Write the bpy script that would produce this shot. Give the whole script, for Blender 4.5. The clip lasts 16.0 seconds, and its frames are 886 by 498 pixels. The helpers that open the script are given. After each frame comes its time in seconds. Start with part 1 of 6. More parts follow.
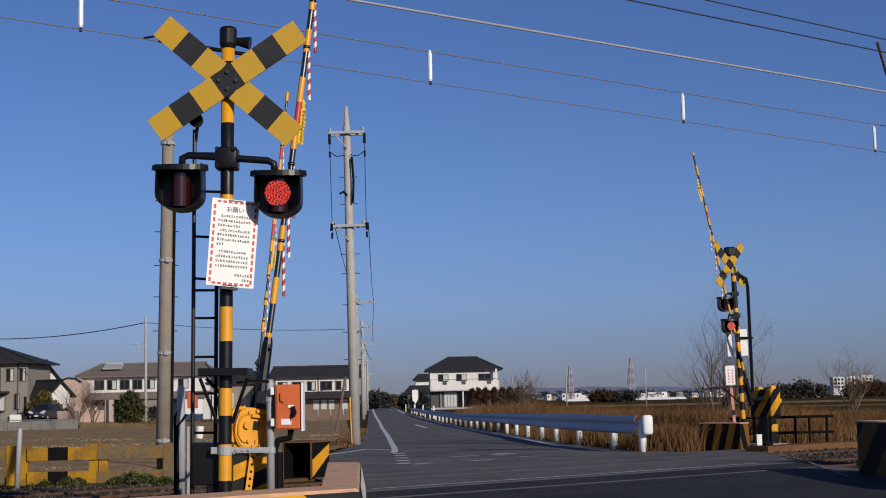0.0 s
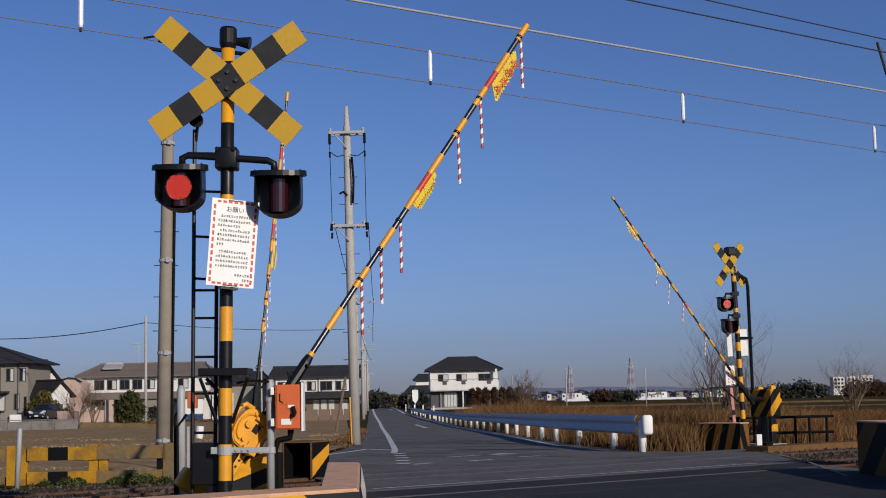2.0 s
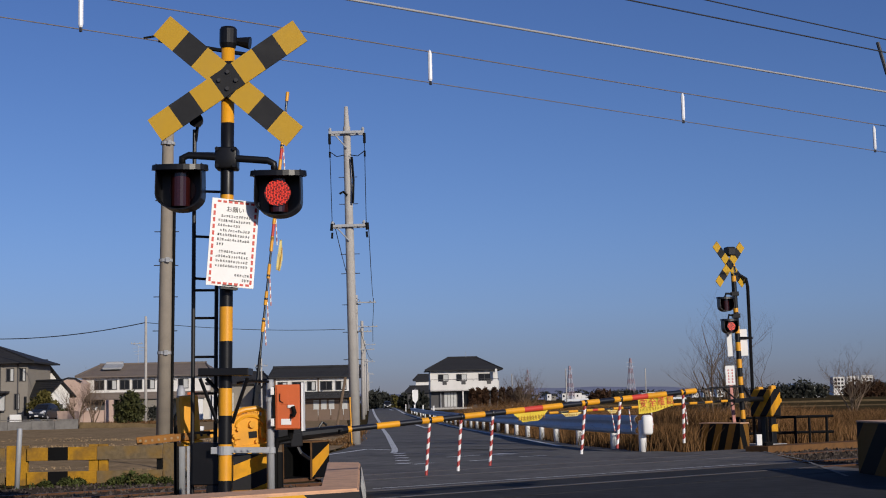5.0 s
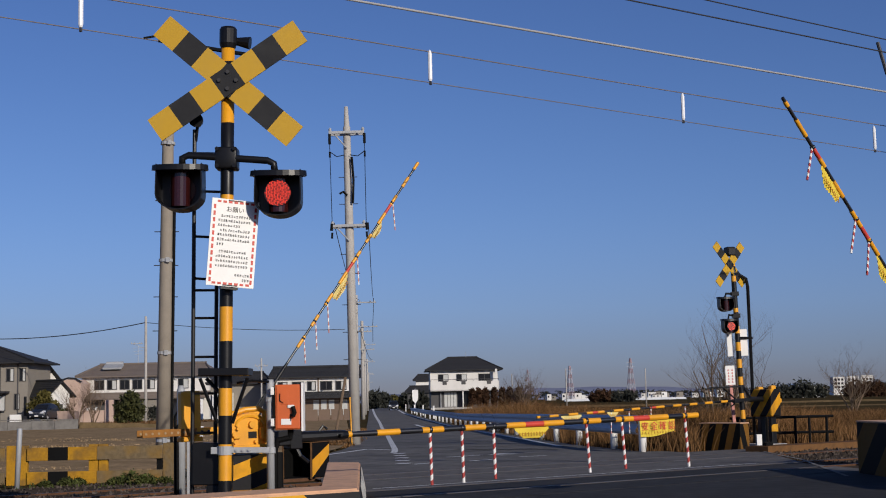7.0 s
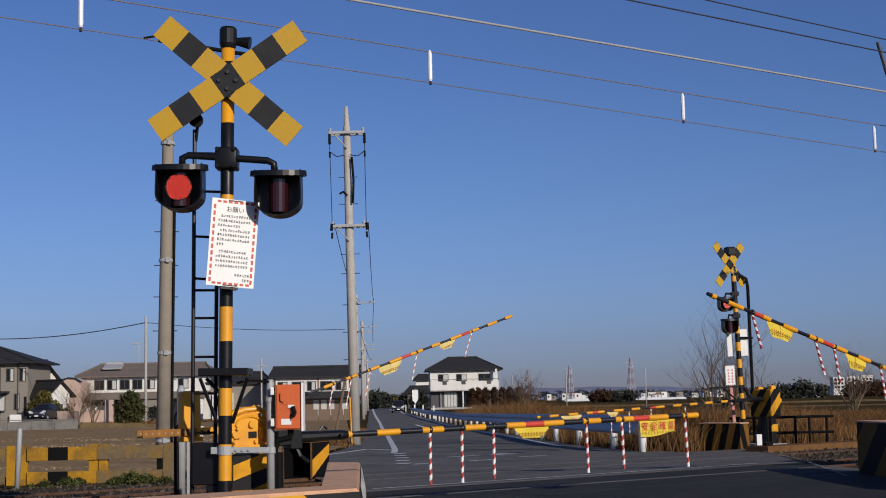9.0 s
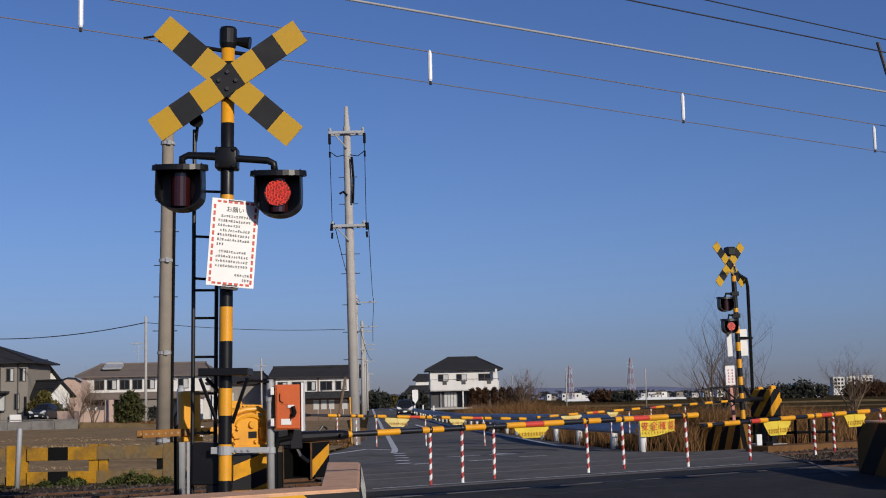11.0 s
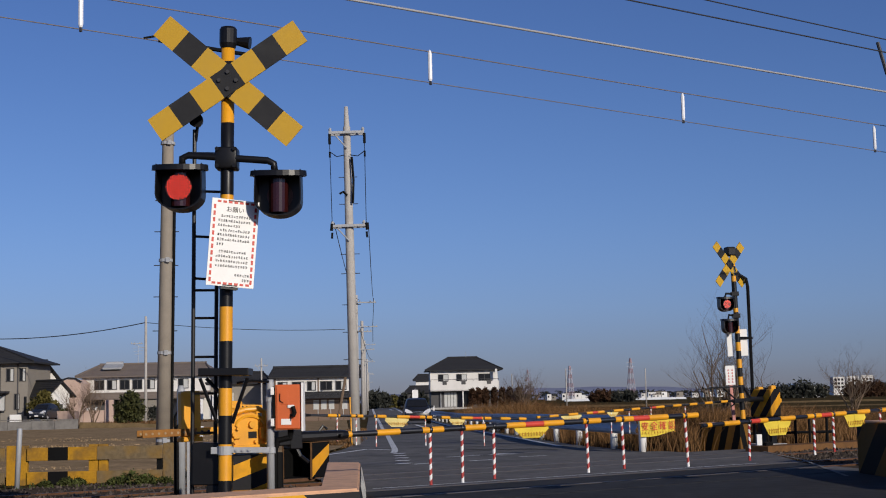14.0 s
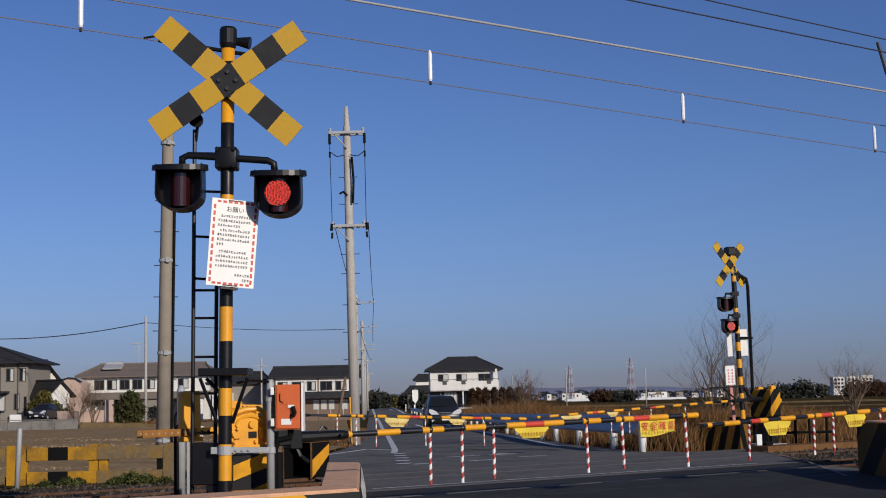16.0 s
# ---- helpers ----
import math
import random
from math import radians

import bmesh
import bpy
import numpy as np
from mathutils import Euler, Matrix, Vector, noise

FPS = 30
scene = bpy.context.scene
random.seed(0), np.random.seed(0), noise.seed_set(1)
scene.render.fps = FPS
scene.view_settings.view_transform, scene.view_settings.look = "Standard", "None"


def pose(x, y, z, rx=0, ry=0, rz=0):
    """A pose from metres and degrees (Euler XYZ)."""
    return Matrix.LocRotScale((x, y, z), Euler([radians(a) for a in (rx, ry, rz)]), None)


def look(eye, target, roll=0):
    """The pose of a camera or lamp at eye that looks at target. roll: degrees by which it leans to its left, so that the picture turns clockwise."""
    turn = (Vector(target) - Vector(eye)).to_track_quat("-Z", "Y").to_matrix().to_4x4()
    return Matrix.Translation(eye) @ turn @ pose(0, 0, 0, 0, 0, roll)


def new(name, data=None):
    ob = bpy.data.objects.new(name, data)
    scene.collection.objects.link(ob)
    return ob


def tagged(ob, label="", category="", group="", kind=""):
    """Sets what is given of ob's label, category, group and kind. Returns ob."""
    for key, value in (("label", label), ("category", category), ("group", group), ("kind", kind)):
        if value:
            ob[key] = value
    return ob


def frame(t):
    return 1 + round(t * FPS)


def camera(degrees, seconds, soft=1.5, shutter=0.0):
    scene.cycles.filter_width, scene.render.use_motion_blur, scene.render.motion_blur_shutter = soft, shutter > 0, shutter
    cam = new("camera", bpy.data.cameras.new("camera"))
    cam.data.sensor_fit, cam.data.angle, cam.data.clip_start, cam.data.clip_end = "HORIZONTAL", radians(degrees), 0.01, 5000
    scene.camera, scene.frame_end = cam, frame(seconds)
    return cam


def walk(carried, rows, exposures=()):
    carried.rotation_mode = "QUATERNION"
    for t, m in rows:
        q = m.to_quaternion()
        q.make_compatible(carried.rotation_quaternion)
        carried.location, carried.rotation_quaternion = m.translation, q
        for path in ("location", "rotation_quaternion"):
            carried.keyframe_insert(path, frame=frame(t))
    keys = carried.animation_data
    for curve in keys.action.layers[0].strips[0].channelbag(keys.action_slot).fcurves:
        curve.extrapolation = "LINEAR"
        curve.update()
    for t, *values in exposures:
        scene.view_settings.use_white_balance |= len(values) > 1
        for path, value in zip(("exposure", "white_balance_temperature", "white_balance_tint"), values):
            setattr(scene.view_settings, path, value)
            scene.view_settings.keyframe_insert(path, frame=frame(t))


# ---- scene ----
# camera: stands still on the verge, one metre above the road, leaning a little to its right
cam = camera(34.82, 16.0, soft=1.05)
EYE = Vector((0, 0, 1.0))
CAM_POSE = look(EYE, (0, 25.0, 1.0 + 25.0 * 0.1076), -1.2)
walk(cam, [(0.0, CAM_POSE), (16.0, CAM_POSE)], exposures=[(0.0, -0.45), (16.0, -0.45)])

# world and sun: clear low winter sun from the right, a little behind the camera
SUN_ELEV = radians(21)
SUN_AZ = math.atan2(0.56, -0.83)
world = bpy.data.worlds.new("sky")
scene.world = world
world.use_nodes = True
wn = world.node_tree
sky = wn.nodes.new("ShaderNodeTexSky")
sky.sky_type = "NISHITA"
sky.sun_disc = False
sky.sun_elevation = SUN_ELEV
sky.sun_rotation = SUN_AZ
sky.altitude = 0
sky.air_density = 1.0
sky.dust_density = 0.5
sky.ozone_density = 3.0
bg = wn.nodes["Background"]
bg.inputs[1].default_value = 0.128
tintn = wn.nodes.new("ShaderNodeMix")
tintn.data_type, tintn.blend_type = "RGBA", "MULTIPLY"
tintn.inputs["Factor"].default_value = 1.0
skyco = wn.nodes.new("ShaderNodeTexCoord")
# winter haze: greyer and dimmer low down, clear blue above
height = wn.nodes.new("ShaderNodeSeparateXYZ")
haze = wn.nodes.new("ShaderNodeMapRange")
haze.inputs["From Max"].default_value = 0.4
hazecol = wn.nodes.new("ShaderNodeValToRGB")
hazecol.color_ramp.interpolation = "B_SPLINE"
for spot, tone in ((0.0, (0.36, 0.33, 0.50)), (0.06, (0.43, 0.42, 0.63)), (0.16, (0.54, 0.585, 0.88)), (0.32, (0.56, 0.65, 0.955)), (0.6, (0.485, 0.595, 0.91))):
    el = hazecol.color_ramp.elements[0] if spot == 0.0 else hazecol.color_ramp.elements.new(spot)
    el.color = (*tone, 1)
hazecol.color_ramp.elements[-1].color = (0.47, 0.57, 0.91, 1)
wn.links.new(skyco.outputs["Generated"], height.inputs[0])
wn.links.new(height.outputs["Z"], haze.inputs["Value"])
wn.links.new(haze.outputs[0], hazecol.inputs["Fac"])
wn.links.new(hazecol.outputs["Color"], tintn.inputs["B"])
lift = wn.nodes.new("ShaderNodeVectorMath")
lift.inputs[1].default_value = (0, 0, 0.028)
wn.links.new(skyco.outputs["Generated"], lift.inputs[0])
wn.links.new(lift.outputs[0], sky.inputs[0])
wn.links.new(sky.outputs[0], tintn.inputs["A"])
wn.links.new(tintn.outputs["Result"], bg.inputs[0])
sun = new("sun", bpy.data.lights.new("sun", "SUN"))
sun.data.energy = 5.0
sun.data.angle = radians(0.5)
sun.data.color = (1.0, 0.91, 0.79)
sd = Vector((math.cos(SUN_ELEV) * math.sin(SUN_AZ), math.cos(SUN_ELEV) * math.cos(SUN_AZ), math.sin(SUN_ELEV)))
sun.matrix_world = look(sd * 60, (0, 0, 0))


# materials
def mat(name, color, rough=0.6, metal=0.0, var=0.12, scale=8.0, bump=0.0, dirt=None, dirt_amount=0.3, spread=0.0, spec=0.5):
    """Base colour with fine grain and broad stains; dirt: a second colour in patches."""
    m = bpy.data.materials.new(name)
    m.use_nodes = True
    nt = m.node_tree
    b = nt.nodes["Principled BSDF"]
    b.inputs["Roughness"].default_value = rough
    b.inputs["Metallic"].default_value = metal
    b.inputs["Specular IOR Level"].default_value = spec
    tc = nt.nodes.new("ShaderNodeTexCoord")
    fine = nt.nodes.new("ShaderNodeTexNoise")
    fine.inputs["Scale"].default_value = scale * 6
    fine.inputs["Detail"].default_value = 6
    broad = nt.nodes.new("ShaderNodeTexNoise")
    broad.inputs["Scale"].default_value = scale
    broad.inputs["Detail"].default_value = 4
    for n in (fine, broad):
        nt.links.new(tc.outputs["Object"], n.inputs["Vector"])
    ramp = nt.nodes.new("ShaderNodeMix")
    ramp.data_type = "RGBA"
    ramp.inputs["A"].default_value = (*[c * (1 - var) for c in color], 1)
    ramp.inputs["B"].default_value = (*[min(1, c * (1 + var)) for c in color], 1)
    nt.links.new(fine.outputs["Fac"], ramp.inputs["Factor"])
    mix = nt.nodes.new("ShaderNodeMix")
    mix.data_type = "RGBA"
    mix.inputs["B"].default_value = (*(dirt or [c * 0.6 for c in color]), 1)
    rng = nt.nodes.new("ShaderNodeMapRange")
    rng.inputs["From Min"].default_value = 0.45
    rng.inputs["From Max"].default_value = 0.75
    rng.inputs["To Max"].default_value = dirt_amount
    nt.links.new(broad.outputs["Fac"], rng.inputs["Value"])
    nt.links.new(rng.outputs[0], mix.inputs["Factor"])
    nt.links.new(ramp.outputs["Result"], mix.inputs["A"])
    out = mix.outputs["Result"]
    if spread:
        hsv = nt.nodes.new("ShaderNodeHueSaturation")
        geo = nt.nodes.new("ShaderNodeNewGeometry")
        r2 = nt.nodes.new("ShaderNodeMapRange")
        r2.inputs["To Min"].default_value = 1 - spread
        r2.inputs["To Max"].default_value = 1 + spread
        nt.links.new(geo.outputs["Random Per Island"], r2.inputs["Value"])
        nt.links.new(r2.outputs[0], hsv.inputs["Value"])
        nt.links.new(out, hsv.inputs["Color"])
        out = hsv.outputs["Color"]
    nt.links.new(out, b.inputs["Base Color"])
    if bump:
        bp = nt.nodes.new("ShaderNodeBump")
        bp.inputs["Strength"].default_value = bump
        bp.inputs["Distance"].default_value = 0.02
        nt.links.new(fine.outputs["Fac"], bp.inputs["Height"])
        nt.links.new(bp.outputs[0], b.inputs["Normal"])
    return m


def glow(name, color, strength):
    m = bpy.data.materials.new(name)
    m.use_nodes = True
    b = m.node_tree.nodes["Principled BSDF"]
    b.inputs["Base Color"].default_value = (*[c * 0.3 for c in color], 1)
    b.inputs["Emission Color"].default_value = (*color, 1)
    b.inputs["Emission Strength"].default_value = strength
    return m


def stripes(name, c1, c2, width, slant=45, axis="x", spec=0.15):
    """Painted diagonal hazard bands with worn edges, across local axis and z."""
    m = mat(name, c1, 0.6, 0, 0.14, 6, 0.05, (0.06, 0.04, 0.025), 0.45, spec=spec)
    nt = m.node_tree
    b = nt.nodes["Principled BSDF"]
    base = b.inputs["Base Color"].links[0].from_socket
    tc = nt.nodes.new("ShaderNodeTexCoord")
    sep = nt.nodes.new("ShaderNodeSeparateXYZ")
    nt.links.new(tc.outputs["Object"], sep.inputs[0])
    add = nt.nodes.new("ShaderNodeMath")
    add.operation = "MULTIPLY_ADD"
    add.inputs[1].default_value = math.tan(radians(slant))
    nt.links.new(sep.outputs["Z"], add.inputs[0])
    if axis in ("xy", "x-y"):
        s2 = nt.nodes.new("ShaderNodeMath")
        s2.operation = "ADD" if axis == "xy" else "SUBTRACT"
        nt.links.new(sep.outputs["X"], s2.inputs[0])
        nt.links.new(sep.outputs["Y"], s2.inputs[1])
        nt.links.new(s2.outputs[0], add.inputs[2])
    else:
        nt.links.new(sep.outputs[axis.upper()], add.inputs[2])
    mod = nt.nodes.new("ShaderNodeMath")
    mod.operation = "PINGPONG"
    mod.inputs[1].default_value = width
    nt.links.new(add.outputs[0], mod.inputs[0])
    gt = nt.nodes.new("ShaderNodeMath")
    gt.operation = "GREATER_THAN"
    gt.inputs[1].default_value = width / 2
    nt.links.new(mod.outputs[0], gt.inputs[0])
    mix = nt.nodes.new("ShaderNodeMix")
    mix.data_type = "RGBA"
    mix.inputs["B"].default_value = (*c2, 1)
    nt.links.new(gt.outputs[0], mix.inputs["Factor"])
    nt.links.new(base, mix.inputs["A"])
    nt.links.new(mix.outputs["Result"], b.inputs["Base Color"])
    return m


M = {}
M["yellow"] = mat("yellow_paint", (0.74, 0.33, 0.012), 0.42, 0, 0.06, 5, 0.02, (0.34, 0.17, 0.03), 0.35)
M["board_yellow"] = mat("board_yellow", (0.50, 0.29, 0.012), 0.5, 0, 0.05, 4, 0.01, (0.42, 0.27, 0.05), 0.3)
M["board_black"] = mat("board_black", (0.012, 0.012, 0.013), 0.6, 0, 0.2, 6, 0.02, (0.035, 0.035, 0.034), 0.35, spec=0.35)
M["black"] = mat("black_paint", (0.006, 0.006, 0.007), 0.38, 0, 0.2, 6, 0.02, (0.014, 0.014, 0.014), 0.4, spec=0.3)
M["rubber"] = mat("black_rubber", (0.005, 0.005, 0.005), 0.75, 0, 0.3, 8, 0.05, spec=0.12)
M["red"] = mat("red_paint", (0.55, 0.05, 0.03), 0.5, 0, 0.08, 6, 0.0)
M["white"] = mat("white_paint", (0.80, 0.79, 0.76), 0.5, 0, 0.04, 6, 0.01, (0.62, 0.60, 0.55), 0.25)
M["galv"] = mat("galvanised_steel", (0.36, 0.37, 0.38), 0.6, 0.1, 0.1, 10, 0.02, (0.28, 0.28, 0.28), 0.4)
M["concrete"] = mat("pole_concrete", (0.40, 0.38, 0.35), 0.85, 0, 0.1, 5, 0.1, (0.28, 0.26, 0.24), 0.5)
M["block"] = mat("weathered_concrete", (0.62, 0.36, 0.21), 0.9, 0, 0.12, 6, 0.15, (0.24, 0.14, 0.10), 0.5)
M["asphalt"] = mat("asphalt", (0.072, 0.072, 0.076), 0.85, 0, 0.45, 1.2, 0.35, (0.045, 0.045, 0.047), 0.7)
M["asphalt_far"] = mat("old_asphalt", (0.130, 0.124, 0.117), 0.95, 0, 0.6, 0.6, 0.5, (0.072, 0.069, 0.066), 0.85, spec=0.12)
M["crossing"] = mat("crossing_deck", (0.125, 0.117, 0.110), 0.92, 0, 0.6, 1.1, 0.4, (0.072, 0.067, 0.063), 0.8, spec=0.12)
M["roadpaint"] = mat("road_paint", (0.62, 0.62, 0.60), 0.7, 0, 0.15, 10, 0.1, (0.14, 0.14, 0.14), 0.85)
M["rail"] = mat("rail_steel", (0.10, 0.09, 0.085), 0.55, 0.4, 0.25, 8, 0.05, (0.07, 0.045, 0.03), 0.6)
M["rust"] = mat("rusted_steel", (0.105, 0.052, 0.028), 0.9, 0.0, 0.3, 9, 0.15, (0.05, 0.028, 0.018), 0.7, spec=0.1)
M["timber"] = mat("old_timber", (0.15, 0.078, 0.034), 0.9, 0, 0.35, 7, 0.2, (0.07, 0.042, 0.025), 0.7, spec=0.05)
M["ballast"] = mat("ballast_stone", (0.075, 0.060, 0.050), 1.0, 0, 0.35, 6, 0.2, (0.05, 0.04, 0.034), 0.6, spread=0.6, spec=0.0)
M["soil"] = mat("field_soil", (0.29, 0.205, 0.118), 1.0, 0, 0.55, 0.9, 0.9, (0.17, 0.12, 0.066), 0.8, spec=0.0)
M["ground"] = mat("winter_ground", (0.060, 0.043, 0.022), 1.0, 0, 0.5, 0.05, 0.3, (0.048, 0.046, 0.021), 0.9, spec=0.0)
M["straw"] = mat("dry_grass", (0.150, 0.080, 0.034), 0.95, 0, 0.35, 0.5, 0, (0.052, 0.032, 0.017), 0.9, spread=0.85, spec=0.05)
M["weed"] = mat("green_weed", (0.050, 0.062, 0.018), 0.85, 0, 0.2, 1, 0, (0.10, 0.085, 0.03), 0.7, spread=0.6, spec=0.1)
M["bark"] = mat("bare_bark", (0.17, 0.12, 0.082), 0.95, 0, 0.2, 6, 0.1, spec=0.05)
M["leaf"] = mat("evergreen_leaf", (0.055, 0.058, 0.020), 0.75, 0, 0.2, 1, 0, (0.02, 0.022, 0.010), 0.6, spread=0.6, spec=0.15)
M["leaf_far"] = mat("far_foliage", (0.040, 0.042, 0.036), 0.95, 0, 0.2, 0.3, 0, (0.03, 0.032, 0.028), 0.5, spread=0.4, spec=0.0)
M["leaf_olive"] = mat("olive_foliage", (0.10, 0.085, 0.026), 0.9, 0, 0.2, 0.3, 0, (0.05, 0.05, 0.02), 0.6, spread=0.5, spec=0.05)
M["hedge"] = mat("brown_conifer", (0.060, 0.033, 0.020), 0.9, 0, 0.2, 1, 0, (0.03, 0.018, 0.012), 0.6, spread=0.5, spec=0.0)
M["plaster"] = mat("white_plaster", (0.69, 0.67, 0.63), 0.9, 0, 0.04, 0.5, 0.02, (0.54, 0.51, 0.46), 0.35, spec=0.1)
M["plaster_dim"] = mat("grey_beige_plaster", (0.25, 0.225, 0.19), 0.9, 0, 0.08, 0.5, 0.02, (0.20, 0.18, 0.15), 0.4, spec=0.1)
M["dark_wall"] = mat("dark_siding", (0.065, 0.062, 0.062), 0.7, 0, 0.1, 1, 0.03)
M["brown_wall"] = mat("brown_siding", (0.17, 0.115, 0.08), 0.8, 0, 0.12, 1, 0.03)
M["pink_wall"] = mat("salmon_wall", (0.50, 0.36, 0.29), 0.85, 0, 0.06, 1, 0.03)
M["tile"] = mat("grey_roof_tile", (0.024, 0.024, 0.026), 0.7, 0, 0.2, 2, 0.05, (0.034, 0.034, 0.037), 0.5, spread=0.2, spec=0.25)
M["tile_brown"] = mat("brown_roof", (0.15, 0.12, 0.10), 0.75, 0, 0.15, 1, 0.05, (0.10, 0.08, 0.07), 0.5, spread=0.15)
M["glass"] = mat("window_glass", (0.014, 0.015, 0.017), 0.12, 0, 0.1, 0.5, 0, spec=0.3)
M["curtain"] = mat("pale_curtain", (0.50, 0.50, 0.48), 0.9, 0, 0.1, 3, 0)
# white beam: the bluish shade on its road side is put into this colour
M["guard_shaded"] = mat("shaded_guardrail_steel", (0.44, 0.47, 0.52), 0.6, 0.0, 0.06, 2, 0.02, (0.30, 0.31, 0.33), 0.35)
M["orange"] = mat("orange_box_paint", (0.60, 0.125, 0.03), 0.45, 0, 0.06, 6, 0.02, (0.42, 0.09, 0.03), 0.3)
M["flag"] = mat("yellow_banner_cloth", (0.84, 0.66, 0.09), 0.95, 0, 0.06, 6, 0.05, (0.70, 0.50, 0.06), 0.4, spec=0.05)
M["flag_pale"] = mat("faded_banner_cloth", (0.84, 0.71, 0.30), 0.95, 0, 0.1, 6, 0.05, (0.66, 0.52, 0.18), 0.5, spec=0.05)
M["flag_ink"] = mat("faded_banner_ink", (0.50, 0.24, 0.04), 0.95, 0, 0.2, 12, 0, spec=0.05)
M["rod_faded"] = mat("faded_red_plastic", (0.55, 0.24, 0.20), 0.7, 0, 0.15, 8, 0)
# pale blue base colour stands in for the haze over the hills
M["hill"] = mat("haze_tinted_hills", (0.195, 0.215, 0.30), 1.0, 0, 0.06, 0.002, 0, (0.185, 0.205, 0.285), 0.5, spec=0.0)
M["wall_grey"] = mat("stained_concrete_panel", (0.20, 0.19, 0.175), 0.95, 0, 0.2, 1.5, 0.2, (0.10, 0.095, 0.09), 0.8, spec=0.05)
M["car_blue"] = mat("dark_blue_car_paint", (0.016, 0.019, 0.026), 0.3, 0.0, 0.05, 3, 0)
M["bolt"] = mat("dark_bolt_steel", (0.045, 0.043, 0.042), 0.5, 0.3, 0.2, 20, 0)
M["arm_black"] = mat("glossy_black_tube", (0.007, 0.007, 0.008), 0.36, 0, 0.2, 6, 0.0, (0.014, 0.014, 0.014), 0.3, spec=1.0)
for key_ in ("flag", "flag_pale"):
    # thin cloth lets some of the sun through
    nt_ = M[key_].node_tree
    cloth_ = nt_.nodes["Principled BSDF"]
    thin_ = nt_.nodes.new("ShaderNodeBsdfTranslucent")
    nt_.links.new(cloth_.inputs["Base Color"].links[0].from_socket, thin_.inputs["Color"])
    both_ = nt_.nodes.new("ShaderNodeMixShader")
    both_.inputs["Fac"].default_value = 0.25
    nt_.links.new(cloth_.outputs[0], both_.inputs[1])
    nt_.links.new(thin_.outputs[0], both_.inputs[2])
    nt_.links.new(both_.outputs[0], nt_.nodes["Material Output"].inputs["Surface"])
M["rod_red"] = mat("red_reflective_rod", (0.38, 0.030, 0.024), 0.5, 0, 0.1, 12, 0)
M["old_wire"] = mat("weathered_wire", (0.20, 0.165, 0.15), 0.6, 0.2, 0.15, 5, 0)
# balance bar yellow, browned for the shade it lies in when lowered
M["shaded_yellow"] = mat("shade_darkened_yellow", (0.30, 0.13, 0.025), 0.7, 0, 0.2, 6, 0.05, (0.15, 0.065, 0.025), 0.7, spec=0.2)
M["lens"] = mat("dark_red_lens", (0.030, 0.006, 0.006), 0.15, 0, 0.1, 10, 0)
M["led"] = glow("lit_red_led", (1.0, 0.045, 0.02), 2.0)
M["led_dim"] = mat("led_board", (0.045, 0.004, 0.003), 0.5, 0, 0.1, 20, 0)
M["wire"] = mat("wire", (0.045, 0.045, 0.05), 0.5, 0.3, 0.1, 5, 0)
M["copper"] = mat("trolley_wire", (0.46, 0.455, 0.45), 0.35, 0.3, 0.1, 5, 0)
M["insulator"] = mat("white_cover", (0.82, 0.83, 0.85), 0.35, 0, 0.03, 5, 0)
M["fence_yellow"] = mat("faded_yellow_timber", (0.40, 0.205, 0.018), 0.9, 0, 0.35, 4, 0.3, (0.10, 0.066, 0.036), 0.95, spec=0.1)
M["fence_grey"] = mat("weathered_fence_timber", (0.155, 0.115, 0.066), 0.95, 0, 0.4, 3.5, 0.3, (0.27, 0.145, 0.018), 0.75, spec=0.05)
M["bed"] = mat("track_bed", (0.075, 0.058, 0.044), 1.0, 0, 0.5, 3, 0.6, (0.045, 0.034, 0.026), 0.8, spec=0.0)
M["car"] = mat("dark_car_paint", (0.014, 0.014, 0.015), 0.35, 0.0, 0.05, 3, 0)
M["chrome"] = mat("bright_metal", (0.6, 0.6, 0.6), 0.2, 0.9, 0.05, 5, 0)
M["headlight"] = mat("headlight_glass", (0.75, 0.76, 0.78), 0.15, 0.3, 0.05, 5, 0)
M["cabinetbars"] = stripes("cabinet_bands", (0.66, 0.31, 0.015), (0.014, 0.014, 0.016), 0.40, -72, "x")
M["bars"] = stripes("hazard_bands", (0.60, 0.30, 0.02), (0.018, 0.018, 0.020), 0.26, 40, "xy")
M["boxbars"] = stripes("drive_cover_bands", (0.60, 0.28, 0.015), (0.009, 0.009, 0.010), 0.19, 40, "x-y", 0.1)
# guard block bands: yellow darkened for the sides turned from the sun
M["blockbars"] = stripes("shade_dimmed_bands", (0.17, 0.082, 0.018), (0.008, 0.008, 0.008), 0.15, -16, "x-y", 0.05)
M["longbars"] = stripes("shade_dimmed_wide_bands", (0.15, 0.072, 0.013), (0.006, 0.006, 0.006), 0.55, -52, "x-y", 0.04)
M["lbars"] = stripes("front_hazard_bands", (0.66, 0.33, 0.02), (0.022, 0.022, 0.022), 0.5, 45, "x")
M["pole_brown"] = mat("brown_grey_concrete", (0.26, 0.225, 0.18), 0.85, 0, 0.12, 5, 0.1, (0.19, 0.165, 0.135), 0.5)
M["new_asphalt"] = mat("newer_asphalt", (0.032, 0.031, 0.031), 0.92, 0, 0.6, 0.8, 0.6, (0.018, 0.018, 0.018), 0.8, spec=0.15)
# tower paint, greyed and blued to carry the distance haze
M["hazed_tower_red"] = mat("hazed_tower_red", (0.34, 0.25, 0.28), 0.9, spec=0.0)
M["hazed_tower_white"] = mat("hazed_tower_white", (0.38, 0.39, 0.45), 0.9, spec=0.0)
M["blue_sheet"] = mat("blue_roof", (0.12, 0.18, 0.32), 0.6)
